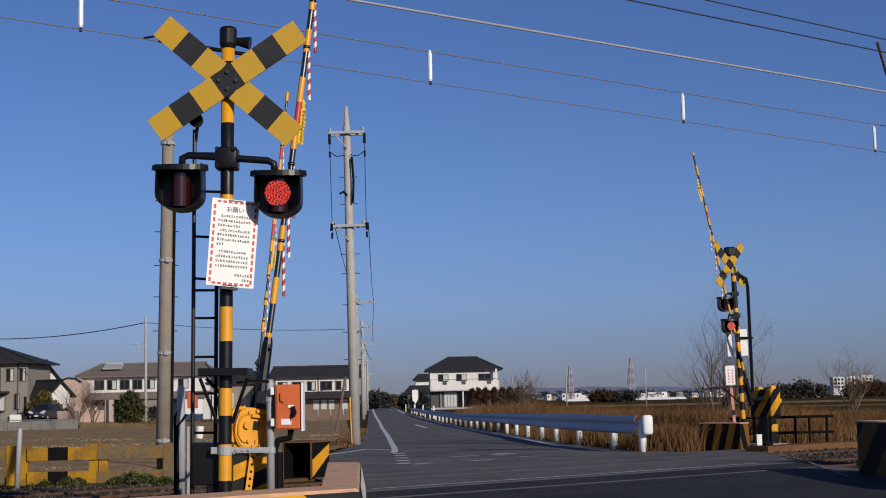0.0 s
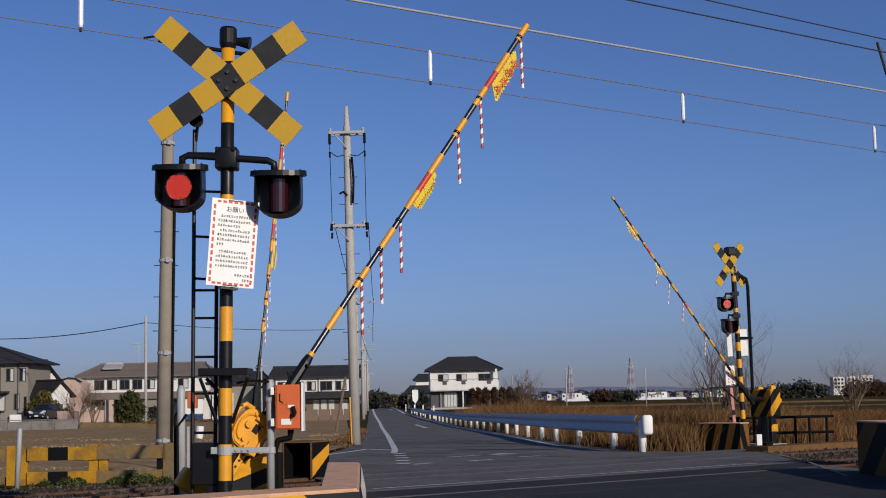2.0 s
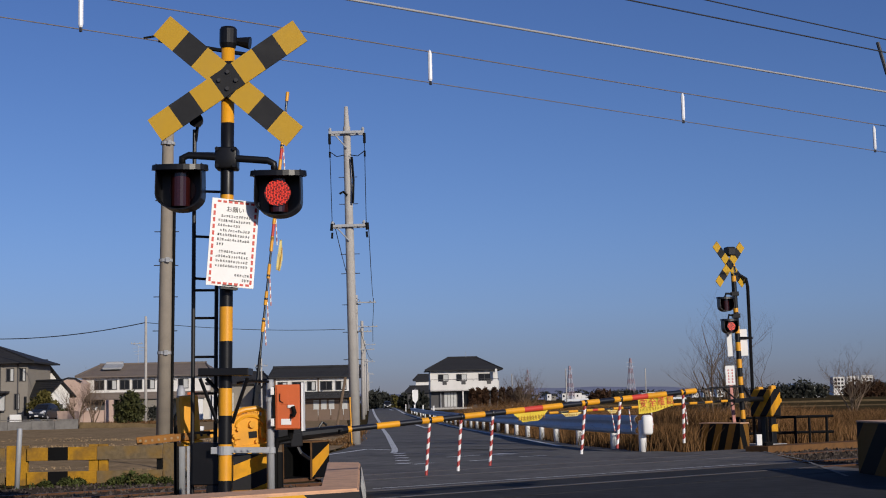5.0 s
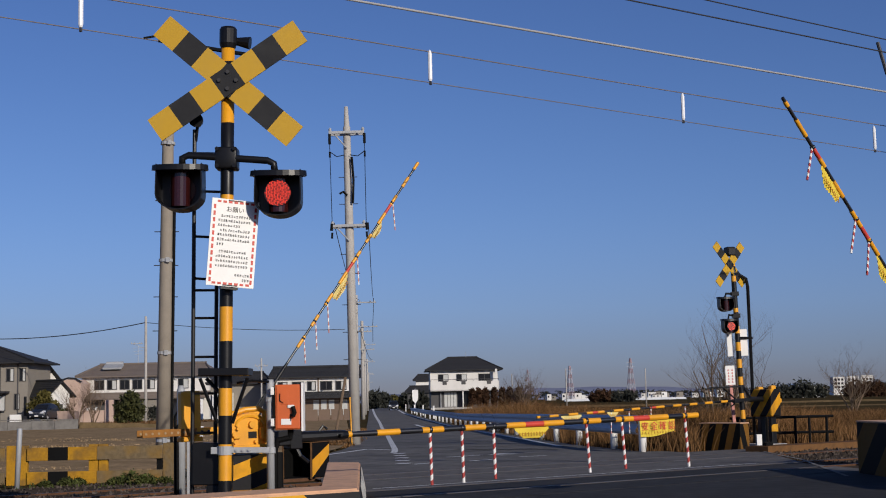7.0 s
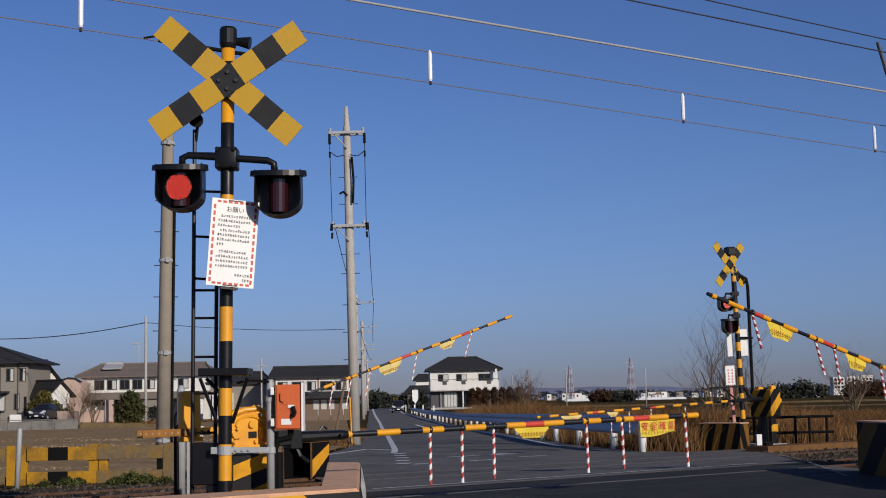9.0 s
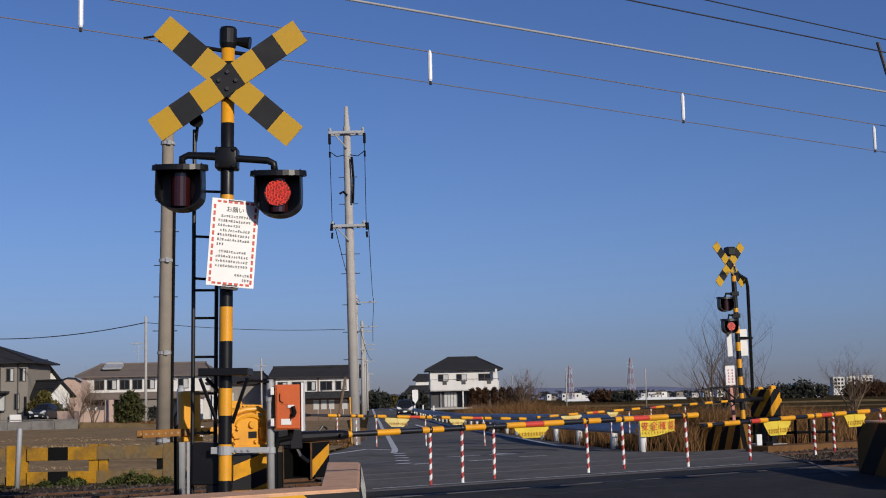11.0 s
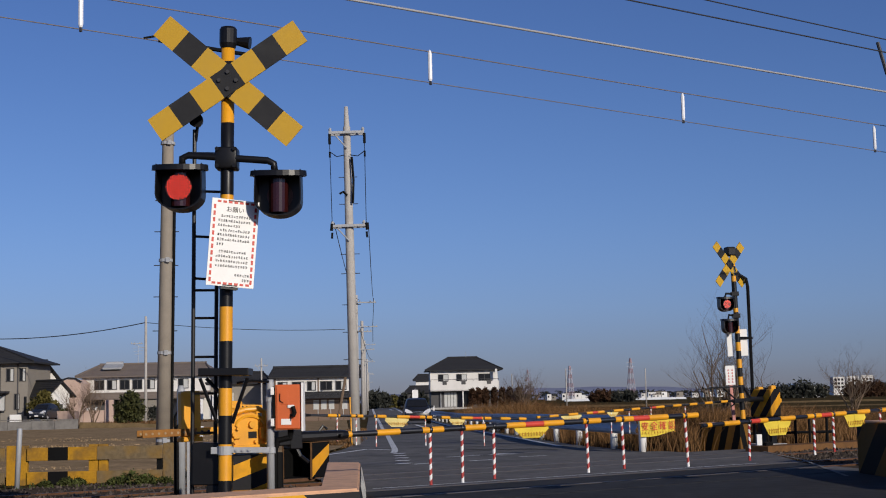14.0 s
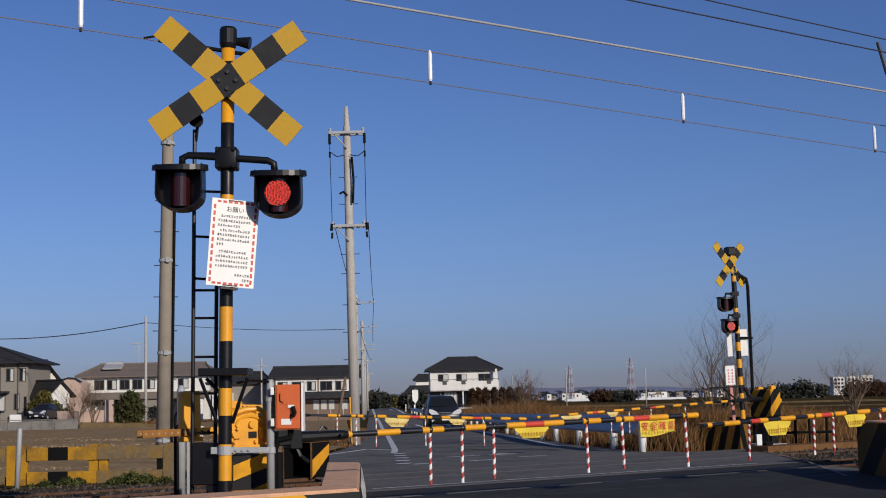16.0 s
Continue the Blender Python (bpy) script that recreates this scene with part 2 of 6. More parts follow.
M["silver_roof"] = mat("greenhouse_film", (0.66, 0.68, 0.70), 0.4, 0, 0.1, 0.1)
M["soil_bank"] = mat("grassy_bank", (0.155, 0.108, 0.055), 1.0, 0, 0.4, 1.2, 0.5, (0.08, 0.06, 0.03), 0.7, spec=0.0)


# mesh helpers
def thing(name, at, rz, label, category, group="", kind=""):
    e = new(name)
    e.empty_display_size = 0.1
    e.matrix_basis = pose(*at, 0, 0, rz)
    return tagged(e, label, category, group, kind)


def part(name, bm, material, parent=None, label="", smooth=False):
    me = bpy.data.meshes.new(name)
    bmesh.ops.recalc_face_normals(bm, faces=bm.faces)
    bm.to_mesh(me)
    bm.free()
    for m in material if isinstance(material, (list, tuple)) else [material]:
        me.materials.append(m)
    if smooth:
        for p in me.polygons:
            p.use_smooth = len(p.vertices) == 4
    ob = new(name, me)
    if parent:
        ob.parent = parent
    if label:
        ob["label"] = label
    return ob


def box(bm, x0, x1, y0, y1, z0, z1, mi=0, m=None, bevel=0.0):
    vs = [Vector((x, y, z)) for x in (x0, x1) for y in (y0, y1) for z in (z0, z1)]
    if m is not None:
        vs = [m @ v for v in vs]
    v = [bm.verts.new(c) for c in vs]
    fs = []
    for q in ((0, 1, 3, 2), (4, 6, 7, 5), (0, 4, 5, 1), (2, 3, 7, 6), (0, 2, 6, 4), (1, 5, 7, 3)):
        f = bm.faces.new([v[i] for i in q])
        f.material_index = mi
        fs.append(f)
    if bevel:
        edges = list({e for f in fs for e in f.edges})
        r = bmesh.ops.bevel(bm, geom=edges, offset=bevel, segments=2, profile=0.5, affect="EDGES")
        for f in r["faces"]:
            f.material_index = mi
    return v


def tube(bm, pts, r, n=8, mi=0, cap=True):
    """A round bar through the points; r: a radius, or one for each point."""
    pts = [Vector(p) for p in pts]
    rs = r if isinstance(r, (list, tuple)) else [r] * len(pts)
    rings = []
    side = None
    for i, p in enumerate(pts):
        d = (pts[min(i + 1, len(pts) - 1)] - pts[max(i - 1, 0)]).normalized()
        if side is None:
            side = d.orthogonal().normalized()
        side = (side - d * side.dot(d)).normalized()
        up = d.cross(side)
        rings.append([bm.verts.new(p + (side * math.cos(2 * math.pi * k / n) + up * math.sin(2 * math.pi * k / n)) * rs[i]) for k in range(n)])
    for a, b in zip(rings, rings[1:]):
        for k in range(n):
            f = bm.faces.new((a[k], a[(k + 1) % n], b[(k + 1) % n], b[k]))
            f.material_index = mi
    if cap:
        for ring in (rings[0], rings[-1]):
            f = bm.faces.new(ring)
            f.material_index = mi
    return rings


def prism(bm, outline, y0, y1, mi=0, m=None):
    """A plate: the outline in x and z, from y0 to y1."""
    lo = [Vector((x, y0, z)) for x, z in outline]
    hi = [Vector((x, y1, z)) for x, z in outline]
    if m is not None:
        lo, hi = [m @ v for v in lo], [m @ v for v in hi]
    a, b = [bm.verts.new(v) for v in lo], [bm.verts.new(v) for v in hi]
    n = len(a)
    fs = [bm.faces.new(a), bm.faces.new(b)]
    for i in range(n):
        fs.append(bm.faces.new((a[i], a[(i + 1) % n], b[(i + 1) % n], b[i])))
    for f in fs:
        f.material_index = mi
    return fs


def B():
    return bmesh.new()


def solo(name, bm, material, label, category, group="", kind="", smooth=False):
    return tagged(part(name, bm, material, None, "", smooth), label, category, group, kind)


def gz(y):
    """Height of the land: the crossing sits on a low hump, the road falls away behind it."""
    return -0.35 * min(1, max(0, (y - 30) / 45))


# ground, field, road
RD = Vector((0.788, 0.616, 0))
RN = Vector((-0.616, 0.788, 0))


def rail_pt(off, u, z=0.0):
    """A point beside the railway: off across it from the camera's foot, u along it."""
    return RN * off + RD * u + Vector((0, 0, z))


def line_x(table, y):
    for (x0, y0), (x1, y1) in zip(table, table[1:]):
        if y <= y1:
            return x0 + (x1 - x0) * (y - y0) / (y1 - y0)
    return x1


LEFT_LINE = [(-0.9, 0), (-1.07, 29.5), (-2.14, 51), (-4.52, 96), (-7.64, 152), (-13.2, 256), (-32, 620)]
LEFT_EDGE = [(-0.6, 0), (-0.95, 16), (-2.1, 20.5), (-2.5, 27), (-2.25, 31), (-2.5, 41), (-4.02, 71), (-6.5, 118), (-13.9, 256), (-33, 620)]
RIGHT_LINE = [(2.6, 22), (2.4, 29), (2.2, 35), (1.84, 42.6), (1.28, 54.6), (0.28, 75.6), (-1.75, 109.5), (-4.97, 167), (-9.9, 280), (-27, 620)]
RIGHT_EDGE = [(9.0, 0), (5.2, 20.2), (4.6, 24.6), (2.95, 29), (2.55, 35), (2.2, 42.6), (1.65, 54.6), (0.7, 75.6), (-1.3, 109.5), (-4.4, 167), (-9.3, 280), (-26, 620)]

ys = [-30, -10, 0, 5, 10, 15, 20, 25, 30, 35, 40, 45, 52, 60, 68, 75, 90, 120, 160, 220, 320, 500, 900, 1800, 4000]
xs = [-3500, -1200, -500, -250, -120, -60, -30, -15, -8, -4, 0, 4, 8, 15, 30, 60, 120, 250, 500, 1200, 3500]
bm = B()
grid = [[bm.verts.new((x, y, gz(y) - 0.03)) for x in xs] for y in ys]
for a, b in zip(grid, grid[1:]):
    for i in range(len(xs) - 1):
        bm.faces.new((a[i], a[i + 1], b[i + 1], b[i]))
solo("ground", bm, M["ground"], "flat winter farmland with brown stubble and dry grass", "ground", kind="structure")


def ribbon(bm, left, right, y0, y1, dz, steps):
    prev = None
    for i in range(steps + 1):
        y = y0 + (y1 - y0) * (i / steps) ** 1.6
        l, r = (left(y), y, gz(y) + dz), (right(y), y, gz(y) + dz)
        cur = bm.verts.new(l), bm.verts.new(r)
        if prev:
            bm.faces.new((prev[0], prev[1], cur[1], cur[0]))
        prev = cur


bm = B()
ribbon(bm, lambda y: line_x(LEFT_EDGE, y), lambda y: line_x(RIGHT_EDGE, y), -5, 600, 0.0, 160)
solo("road", bm, M["asphalt_far"], "narrow grey asphalt country road with worn patches", "road", kind="structure")

bm = B()
ribbon(bm, lambda y: line_x(LEFT_LINE, y) - 0.05 - 0.0005 * y, lambda y: line_x(LEFT_LINE, y) + 0.05 + 0.0005 * y, 28.2, 560, 0.006, 60)
ribbon(bm, lambda y: line_x(RIGHT_LINE, y) - 0.06 - 0.0004 * y, lambda y: line_x(RIGHT_LINE, y) + 0.06 + 0.0004 * y, 30, 560, 0.006, 60)


def bar_on_road(bm, x0, y0, x1, y1, w):
    d = Vector((x1 - x0, y1 - y0, 0)).normalized() * w / 2
    s = Vector((-d.y, d.x, 0))
    a, b = Vector((x0, y0, gz(y0) + 0.006)), Vector((x1, y1, gz(y1) + 0.006))
    bm.faces.new([bm.verts.new(v) for v in (a - s, b - s, b + s, a + s)])


for i in range(5):
    bar_on_road(bm, -1.04 + i * 0.055, 27.8 - i * 1.13, -0.82 + i * 0.055, 27.75 - i * 1.13, 0.30)
bar_on_road(bm, -2.41, 27.5, -1.73, 30.9, 0.12)
bar_on_road(bm, -1.73, 30.9, -1.12, 29.8, 0.12)
bar_on_road(bm, 0.0, 25.4, 0.62, 26.1, 0.10)
bar_on_road(bm, 0.80, 26.2, 1.05, 25.8, 0.16)
bar_on_road(bm, 1.25, 24.9, 1.75, 25.2, 0.10)
bar_on_road(bm, 0.35, 23.6, 0.75, 24.0, 0.12)
bar_on_road(bm, -0.55, 22.8, -0.25, 23.2, 0.12)
bar_on_road(bm, 0.9, 26.6, 1.25, 26.2, 0.2)
bar_on_road(bm, -0.99, 70.4, -1.84, 83.6, 0.22)
bar_on_road(bm, -8.9, 235, -10.6, 268, 0.4)
solo("road_marking", bm, M["roadpaint"], "worn white edge lines and dashes on the asphalt", "road marking", kind="structure")

# dark cracks sealed with tar across the road behind the crossing
bm = B()
for x0, y0, x1, y1, w in ((-1.9, 26.6, 2.6, 29.6, 0.06), (-1.6, 31.5, 2.3, 31.0, 0.09), (-1.7, 37, 1.9, 36, 0.07), (0.2, 29.5, 2.2, 28.2, 0.12), (-2.6, 46, 1.4, 47, 0.08)):
    bar_on_road(bm, x0, y0, x1, y1, w)
solo("road_seam", bm, M["rubber"], "dark tar seams across the asphalt", "road seam", kind="structure")

# bare field on the left, behind the fence
bm = B()
fv = []
for j in range(41):
    y = 20.6 + 110 * (j / 40) ** 1.5
    row = []
    for i in range(41):
        xl, xr = -90, line_x(LEFT_EDGE, y) - 0.12 - 0.02 * max(0, y - 34)
        x = xr + (xl - xr) * (i / 40) ** 1.8
        row.append(bm.verts.new((x, y, gz(y) + 0.02 + 0.07 * noise.noise((x * 0.6, y * 0.6, 0)) + 0.04 * noise.noise((x * 2.3, y * 2.3, 3)))))
    fv.append(row)
for a, b in zip(fv, fv[1:]):
    for i in range(40):
        bm.faces.new((a[i], a[i + 1], b[i + 1], b[i]))
solo("field", bm, M["soil"], "bare tilled field of dry brown soil", "field", kind="structure")

# crossing deck and the two tracks
GAUGE = 1.067
TRACKS = (12.75, 15.75)


def deck_ends(off):
    """Where the road's two edges cut a line beside the rails."""
    return 7.2 + (off - 10.9) * 0.62, 4.437 + 0.9415 * off


for off0, off1 in ((11.2, TRACKS[0] - 0.62), (TRACKS[0] - 0.44, TRACKS[0] + 0.44), (TRACKS[0] + 0.62, TRACKS[1] - 0.62), (TRACKS[1] - 0.44, TRACKS[1] + 0.44), (TRACKS[1] + 0.62, 17.4)):
    bm = B()
    (a0, b0), (a1, b1) = deck_ends(off0), deck_ends(off1)
    corners = rail_pt(off0, a0), rail_pt(off0, b0), rail_pt(off1, b1), rail_pt(off1, a1)
    lo = [bm.verts.new(v) for v in corners]
    hi = [bm.verts.new(v + Vector((0, 0, 0.006))) for v in corners]
    bm.faces.new(hi)
    for i in range(4):
        bm.faces.new((lo[i], lo[(i + 1) % 4], hi[(i + 1) % 4], hi[i]))
    solo("crossing_deck", bm, M["new_asphalt"] if off0 < 13 else M["crossing"], "dark asphalt deck slab between the rails of the crossing", "crossing deck", kind="structure")

for off in TRACKS:
    tr = thing("railway_track", (0, 0, 0), 0, "narrow gauge steel railway track set through the crossing", "railway track", "railway tracks")
    for s in (-1, 1):
        bm = B()
        o = off + s * GAUGE / 2
        ul, ur = deck_ends(o)
        for o0, o1, z0, z1, ua, ub in ((o - 0.035, o + 0.035, 0.0, 0.009, ul, ur), (o - 0.033, o + 0.033, -0.1, 0.012, -60, ul), (o - 0.033, o + 0.033, -0.1, 0.012, ur, 160), (o - 0.065, o + 0.065, -0.12, -0.1, -60, 160)):
            a, b, c, d = rail_pt(o0, ua), rail_pt(o0, ub), rail_pt(o1, ub), rail_pt(o1, ua)
            lo = [bm.verts.new(v + Vector((0, 0, z0))) for v in (a, b, c, d)]
            hi = [bm.verts.new(v + Vector((0, 0, z1))) for v in (a, b, c, d)]
            bm.faces.new(hi)
            bm.faces.new(lo).material_index = 1
            for i in range(4):
                bm.faces.new((lo[i], lo[(i + 1) % 4], hi[(i + 1) % 4], hi[i])).material_index = 0 if z1 == 0.009 else 1
        part("rail", bm, [M["rail"], M["rust"]], tr)


def pebbles(bm, n, u0, u1, off0, off1, size, seed, skip=None):
    rnd = random.Random(seed)
    for _ in range(n):
        p = rail_pt(rnd.uniform(off0, off1), rnd.uniform(u0, u1), 0)
        if skip and skip(p):
            continue
        s = size * rnd.uniform(0.6, 1.4)
        vs = [bm.verts.new(p + Vector((rnd.uniform(-s, s), rnd.uniform(-s, s), rnd.uniform(-0.04, 0.0)))) for _ in range(3)]
        top = bm.verts.new(p + Vector((rnd.uniform(-s, s) * 0.4, rnd.uniform(-s, s) * 0.4, s * rnd.uniform(0.5, 1.0) - 0.01)))
        for i in range(3):
            bm.faces.new((vs[i], vs[(i + 1) % 3], top))


bm = B()
pebbles(bm, 9000, 17.0, 30.0, 11.8, 17.8, 0.032, 3, lambda p: p.x < 4.85 + 0.092 * (p.y - 16.9))
pebbles(bm, 6000, -2.0, 9.5, 11.8, 18.0, 0.032, 4, lambda p: p.x > -1.15)
solo("ballast", bm, M["ballast"], "brown crushed stone ballast along the tracks", "ballast", kind="stuff")

# newer, darker asphalt on the camera's side of the rails
bm = B()
near = [(-0.55, -5), (7.5, -5), tuple(rail_pt(11.19, 17.3))[:2], tuple(rail_pt(11.19, 7.2))[:2]]
bm.faces.new([bm.verts.new((x, y, 0.004)) for x, y in near])
solo("road_patch", bm, M["new_asphalt"], "newer dark asphalt in front of the crossing", "road", kind="structure")

# track bed on both sides of the road
for u0, u1, u2, u3 in ((15.1, 120, 120, 21.4), (-60, 6.9, 10.6, -60)):
    bm = B()
    bm.faces.new([bm.verts.new(v) for v in (rail_pt(11.3, u0, -0.014), rail_pt(11.3, u1, -0.014), rail_pt(18.0, u2, -0.014), rail_pt(18.0, u3, -0.014))])
    solo("track_bed", bm, M["bed"], "dark brown gravel track bed", "track bed", kind="structure")


# barrier gates
GATES = {}
HUBS = {}


def hanging_rod(arm, at, length, r, alt, thin):
    bm = B()
    n = 10 if not thin else 8
    for i in range(n):
        z0, z1 = 0.01 - length * i / n, 0.01 - length * (i + 1) / n
        lean = r * 0.9
        rings = tube(bm, [(0, 0, z0), (0, 0, z1)], r, 7, (i + alt) % 2, False)
        for ring, k in ((rings[0], 0), (rings[1], 1)):
            if 0 < i + k < n:
                for v in ring:
                    v.co.z += v.co.x / r * lean
    bmesh.ops.remove_doubles(bm, verts=bm.verts, dist=0.0005)
    bmesh.ops.holes_fill(bm, edges=[e for e in bm.edges if e.is_boundary])
    return part("hanging_rod", bm, [M["white"], M["rod_faded"] if thin else M["rod_red"]], arm, "red and white striped hanging rod")


BANNERS = {}


def banner(g, key, z, l0, l1, drop, writing, cloth):
    """A cloth banner tied along the arm, in upright strips that each hang on their own."""
    n, rows = 12, 5
    face = 1 if key in "bc" else -1
    w = (l1 - l0) / n
    for i in range(n):
        bm = B()
        cols = []
        for k in range(2):
            u = (i + k) / n
            d = drop * ((1 - 0.28 * u * u + 0.03 * math.sin(9 * u + l0)) if writing else min(1.0, 0.35 + 2.6 * u, 0.30 + 3.2 * (1 - u)))
            cols.append([bm.verts.new((k * (w + 0.004), 0.0012 * (i % 6) + 0.016 * math.sin(17 * (l0 + u * (l1 - l0)) + 2 * j / rows) * j / rows, 0.005 - (d + 0.005) * j / rows)) for j in range(rows + 1)])
        for j in range(rows):
            bm.faces.new((cols[0][j], cols[1][j], cols[1][j + 1], cols[0][j + 1]))
        bm.normal_update()
        bmesh.ops.solidify(bm, geom=list(bm.faces), thickness=0.002)
        strip = part("banner_strip", bm, cloth, g, "yellow cloth safety banner strip")
        strip.matrix_basis = pose(l0 + i * w, 0, z - 0.012)
        BANNERS.setdefault(key, []).append((strip, l0 + i * w))
        if writing:
            if i % 3 == 0:
                cu = bpy.data.curves.new("lettering", "FONT")
                cu.body = "安全確認"[i // 3]
                cu.size = w * 2.5
                cu.extrude = 0.001
                tx = new("lettering", cu)
                tx.data.materials.append(M["red"])
                tx.parent = strip
                tx.matrix_basis = pose(0.008, -0.024, -0.108, 90, 0, 0)
            bm = B()
            for x, q in ((0.010, 0.004 * (i % 2)),):
                box(bm, x, x + 0.017, -0.024, -0.021, -0.148 + q, -0.144 + q)
                box(bm, x + 0.003, x + 0.015, -0.024, -0.021, -0.136 + q, -0.133 + q)
                box(bm, x + 0.007, x + 0.010, -0.0245, -0.0215, -0.152 + q, -0.130 + q)
            part("small_lettering", bm, M["flag_ink"], strip)
        elif 0 < i < n - 1:
            bm = B()
            box(bm, 0.006, w - 0.008, face * 0.024, face * 0.020, -drop * 0.62, -drop * 0.58)
            box(bm, 0.008, w - 0.010, face * 0.024, face * 0.020, -drop * 0.78, -drop * 0.74)
            box(bm, w * 0.4, w * 0.4 + 0.005, face * 0.0245, face * 0.0205, -drop * 0.84, -drop * 0.52)
            part("lettering", bm, M["flag_ink"], strip)


def gate(key, at, psi, pivot_z, bands, rods, flags, label, thin=False, body="round", tip=5.05):
    g = thing("crossing_gate", at, psi, label, "crossing gate", "crossing gates")
    # machine
    if body == "round":
        ox, oy = -0.193, -0.32
        bm = B()
        box(bm, ox - 0.24, ox + 0.24, oy + 0.14, oy + 0.38, 0.03, pivot_z - 0.12, 0, None, 0.01)
        part("base_cabinet", bm, M["cabinetbars"], g, "yellow and black banded cabinet")
        bm = B()
        outline = [(0.175 * math.cos(a), 0.02 + 0.105 * math.sin(a)) for a in [math.pi * k / 14 for k in range(15)]]
        outline += [(-0.175, -0.165), (0.175, -0.165)]
        prism(bm, outline, 0, 0.085)
        bmesh.ops.bevel(bm, geom=list(bm.edges), offset=0.012, segments=2, affect="EDGES")
        k_ = 0.62 if key == "d" else 1.0
        bmesh.ops.scale(bm, vec=(k_, k_, k_), verts=bm.verts)
        housing = part("drive_housing", bm, M["yellow"], g, "rounded yellow drive housing")
        lift_ = 0.107 if key != "d" else -0.05
        housing.matrix_basis = pose(ox, oy, pivot_z + lift_)
        bm = B()
        tube(bm, [(-0.14, 0.05, 0.12), (-0.02, 0.05, 0.155), (0.10, 0.03, 0.16), (0.155, 0.03, 0.13), (0.16, 0.03, 0.05)], 0.024, 10)
        tube(bm, [(0.12 * math.cos(a), -0.006, 0.02 + 0.08 * math.sin(a)) for a in [math.pi * k / 10 for k in range(11)]], 0.012, 6)
        for x, z in ((-0.14, -0.11), (0.14, -0.11), (-0.11, 0.0), (0.13, 0.02), (0.15, -0.05), (-0.15, -0.05), (0.05, -0.115)):
            tube(bm, [(x, -0.03, z), (x, 0, z)], 0.015, 8)
        box(bm, -0.18, 0.18, -0.03, 0, -0.17, -0.14, 0, None, 0.006)
        box(bm, 0.09, 0.12, -0.035, 0, -0.09, 0.0, 0, None, 0.006)
        box(bm, -0.15, -0.09, -0.025, 0, -0.085, -0.06, 0, None, 0.006)
        box(bm, -0.19, -0.16, -0.05, 0.06, -0.14, -0.08, 0, None, 0.01)
        bmesh.ops.scale(bm, vec=(k_, k_, k_), verts=bm.verts)
        part("rib", bm, M["yellow"], housing)
        bm = B()
        box(bm, -0.01, 0.065, -0.006, 0.002, -0.085, -0.03)
        bmesh.ops.scale(bm, vec=(k_, k_, k_), verts=bm.verts)
        part("inspection_port", bm, M["black"], housing)
        bm = B()
        tube(bm, [(0.02, -0.03, 0.03), (0.02, 0, 0.03)], 0.03, 14)
        bmesh.ops.scale(bm, vec=(k_, k_, k_), verts=bm.verts)
        part("shaft_cap", bm, M["yellow"], housing)
        HUBS[key] = (housing, ox, oy, pivot_z + lift_)
        bm = B()
        box(bm, ox - 0.26, ox + 0.02, oy - 0.06, oy + 0.06, 0.0, 0.29, 0, None, 0.01)
        part("foot", bm, M["yellow"], g)
    else:
        bm = B()
        box(bm, -0.56, -0.307, -0.37, 0.24, 0.57, 1.10, 0, None, 0.03)
        part("drive_housing", bm, M["boxbars"], g, "yellow and black banded drive cover")
        for x, y, z in ((-0.44, 0.14, 1.10), (-0.40, -0.18, 1.08)):
            bm = B()
            box(bm, x - 0.06, x + 0.06, y - 0.05, y + 0.05, z - 0.02, z + 0.07, 0, None, 0.02)
            part("lug", bm, M["yellow"], g)
        bm = B()
        box(bm, -0.68, -0.56, 0.06, 0.14, 0.83, 0.92, 0, None, 0.02)
        part("side_lug", bm, M["yellow"], g)
        bm = B()
        tube(bm, [(-0.31, 0, 0.91), (0.02, 0, 0.91)], 0.05, 10)
        part("drive_shaft", bm, M["black"], g, "black drive shaft")
        for y in (-0.2, 0.1):
            bm = B()
            box(bm, -0.50, -0.38, y - 0.05, y + 0.05, 0.0, 0.58, 0, None, 0.01)
            part("leg", bm, M["black"], g)
        bm = B()
        box(bm, -0.52, -0.36, 0.15, 0.17, 0.28, 0.42, 0, None, 0.004)
        part("warning_plate", bm, M["bars"], g)
        bm = B()
        box(bm, -0.62, -0.1, -0.3, 0.3, -0.03, 0.05, 0, None, 0.01)
        part("plinth", bm, M["concrete"], g)
    # unseen box, added so that its shadow falls across the road edge
    if key == "c":
        bm = B()
        box(bm, -0.55, 0.05, 0.10, 0.62, 0.0, 1.35, 0, None, 0.02)
        part("shadow_caster", bm, M["galv"], g, "grey box out of view that shades the road edge")
    # arm: a slim black tube with thicker reflective sleeves
    girth = {"a": {"b": 0.026, "y": 0.0295, "r": 0.028}, "c": {"b": 0.021, "y": 0.028, "r": 0.026}}.get(key, {"b": 0.017, "y": 0.025, "r": 0.022})
    bm = B()
    for l0, l1, c in bands:
        tube(bm, [(l0, 0, 0), (l1, 0, 0)], girth[c], 14, {"y": 0, "b": 1, "r": 2}[c], False)
        for l in (l0, l1):
            f = bm.faces.new([bm.verts.new((l, girth[c] * math.cos(2 * math.pi * k / 14), girth[c] * math.sin(2 * math.pi * k / 14))) for k in range(14)])
            f.material_index = {"y": 0, "b": 1, "r": 2}[c]
    for l, _ in rods:
        tube(bm, [(l - 0.014, 0, 0), (l + 0.014, 0, 0)], 0.033 if not thin else 0.027, 10, 1)
    arm = part("barrier_arm", bm, [M["yellow"], M["arm_black"], M["red"]], g, "yellow and black banded barrier arm", True)
    arm.matrix_basis = pose(0, 0, pivot_z)
    bm = B()
    tube(bm, [(0.28, 0, 0), (0.84, 0, 0), (0.9, 0, 0)], [0.052, 0.046, 0.036], 10)
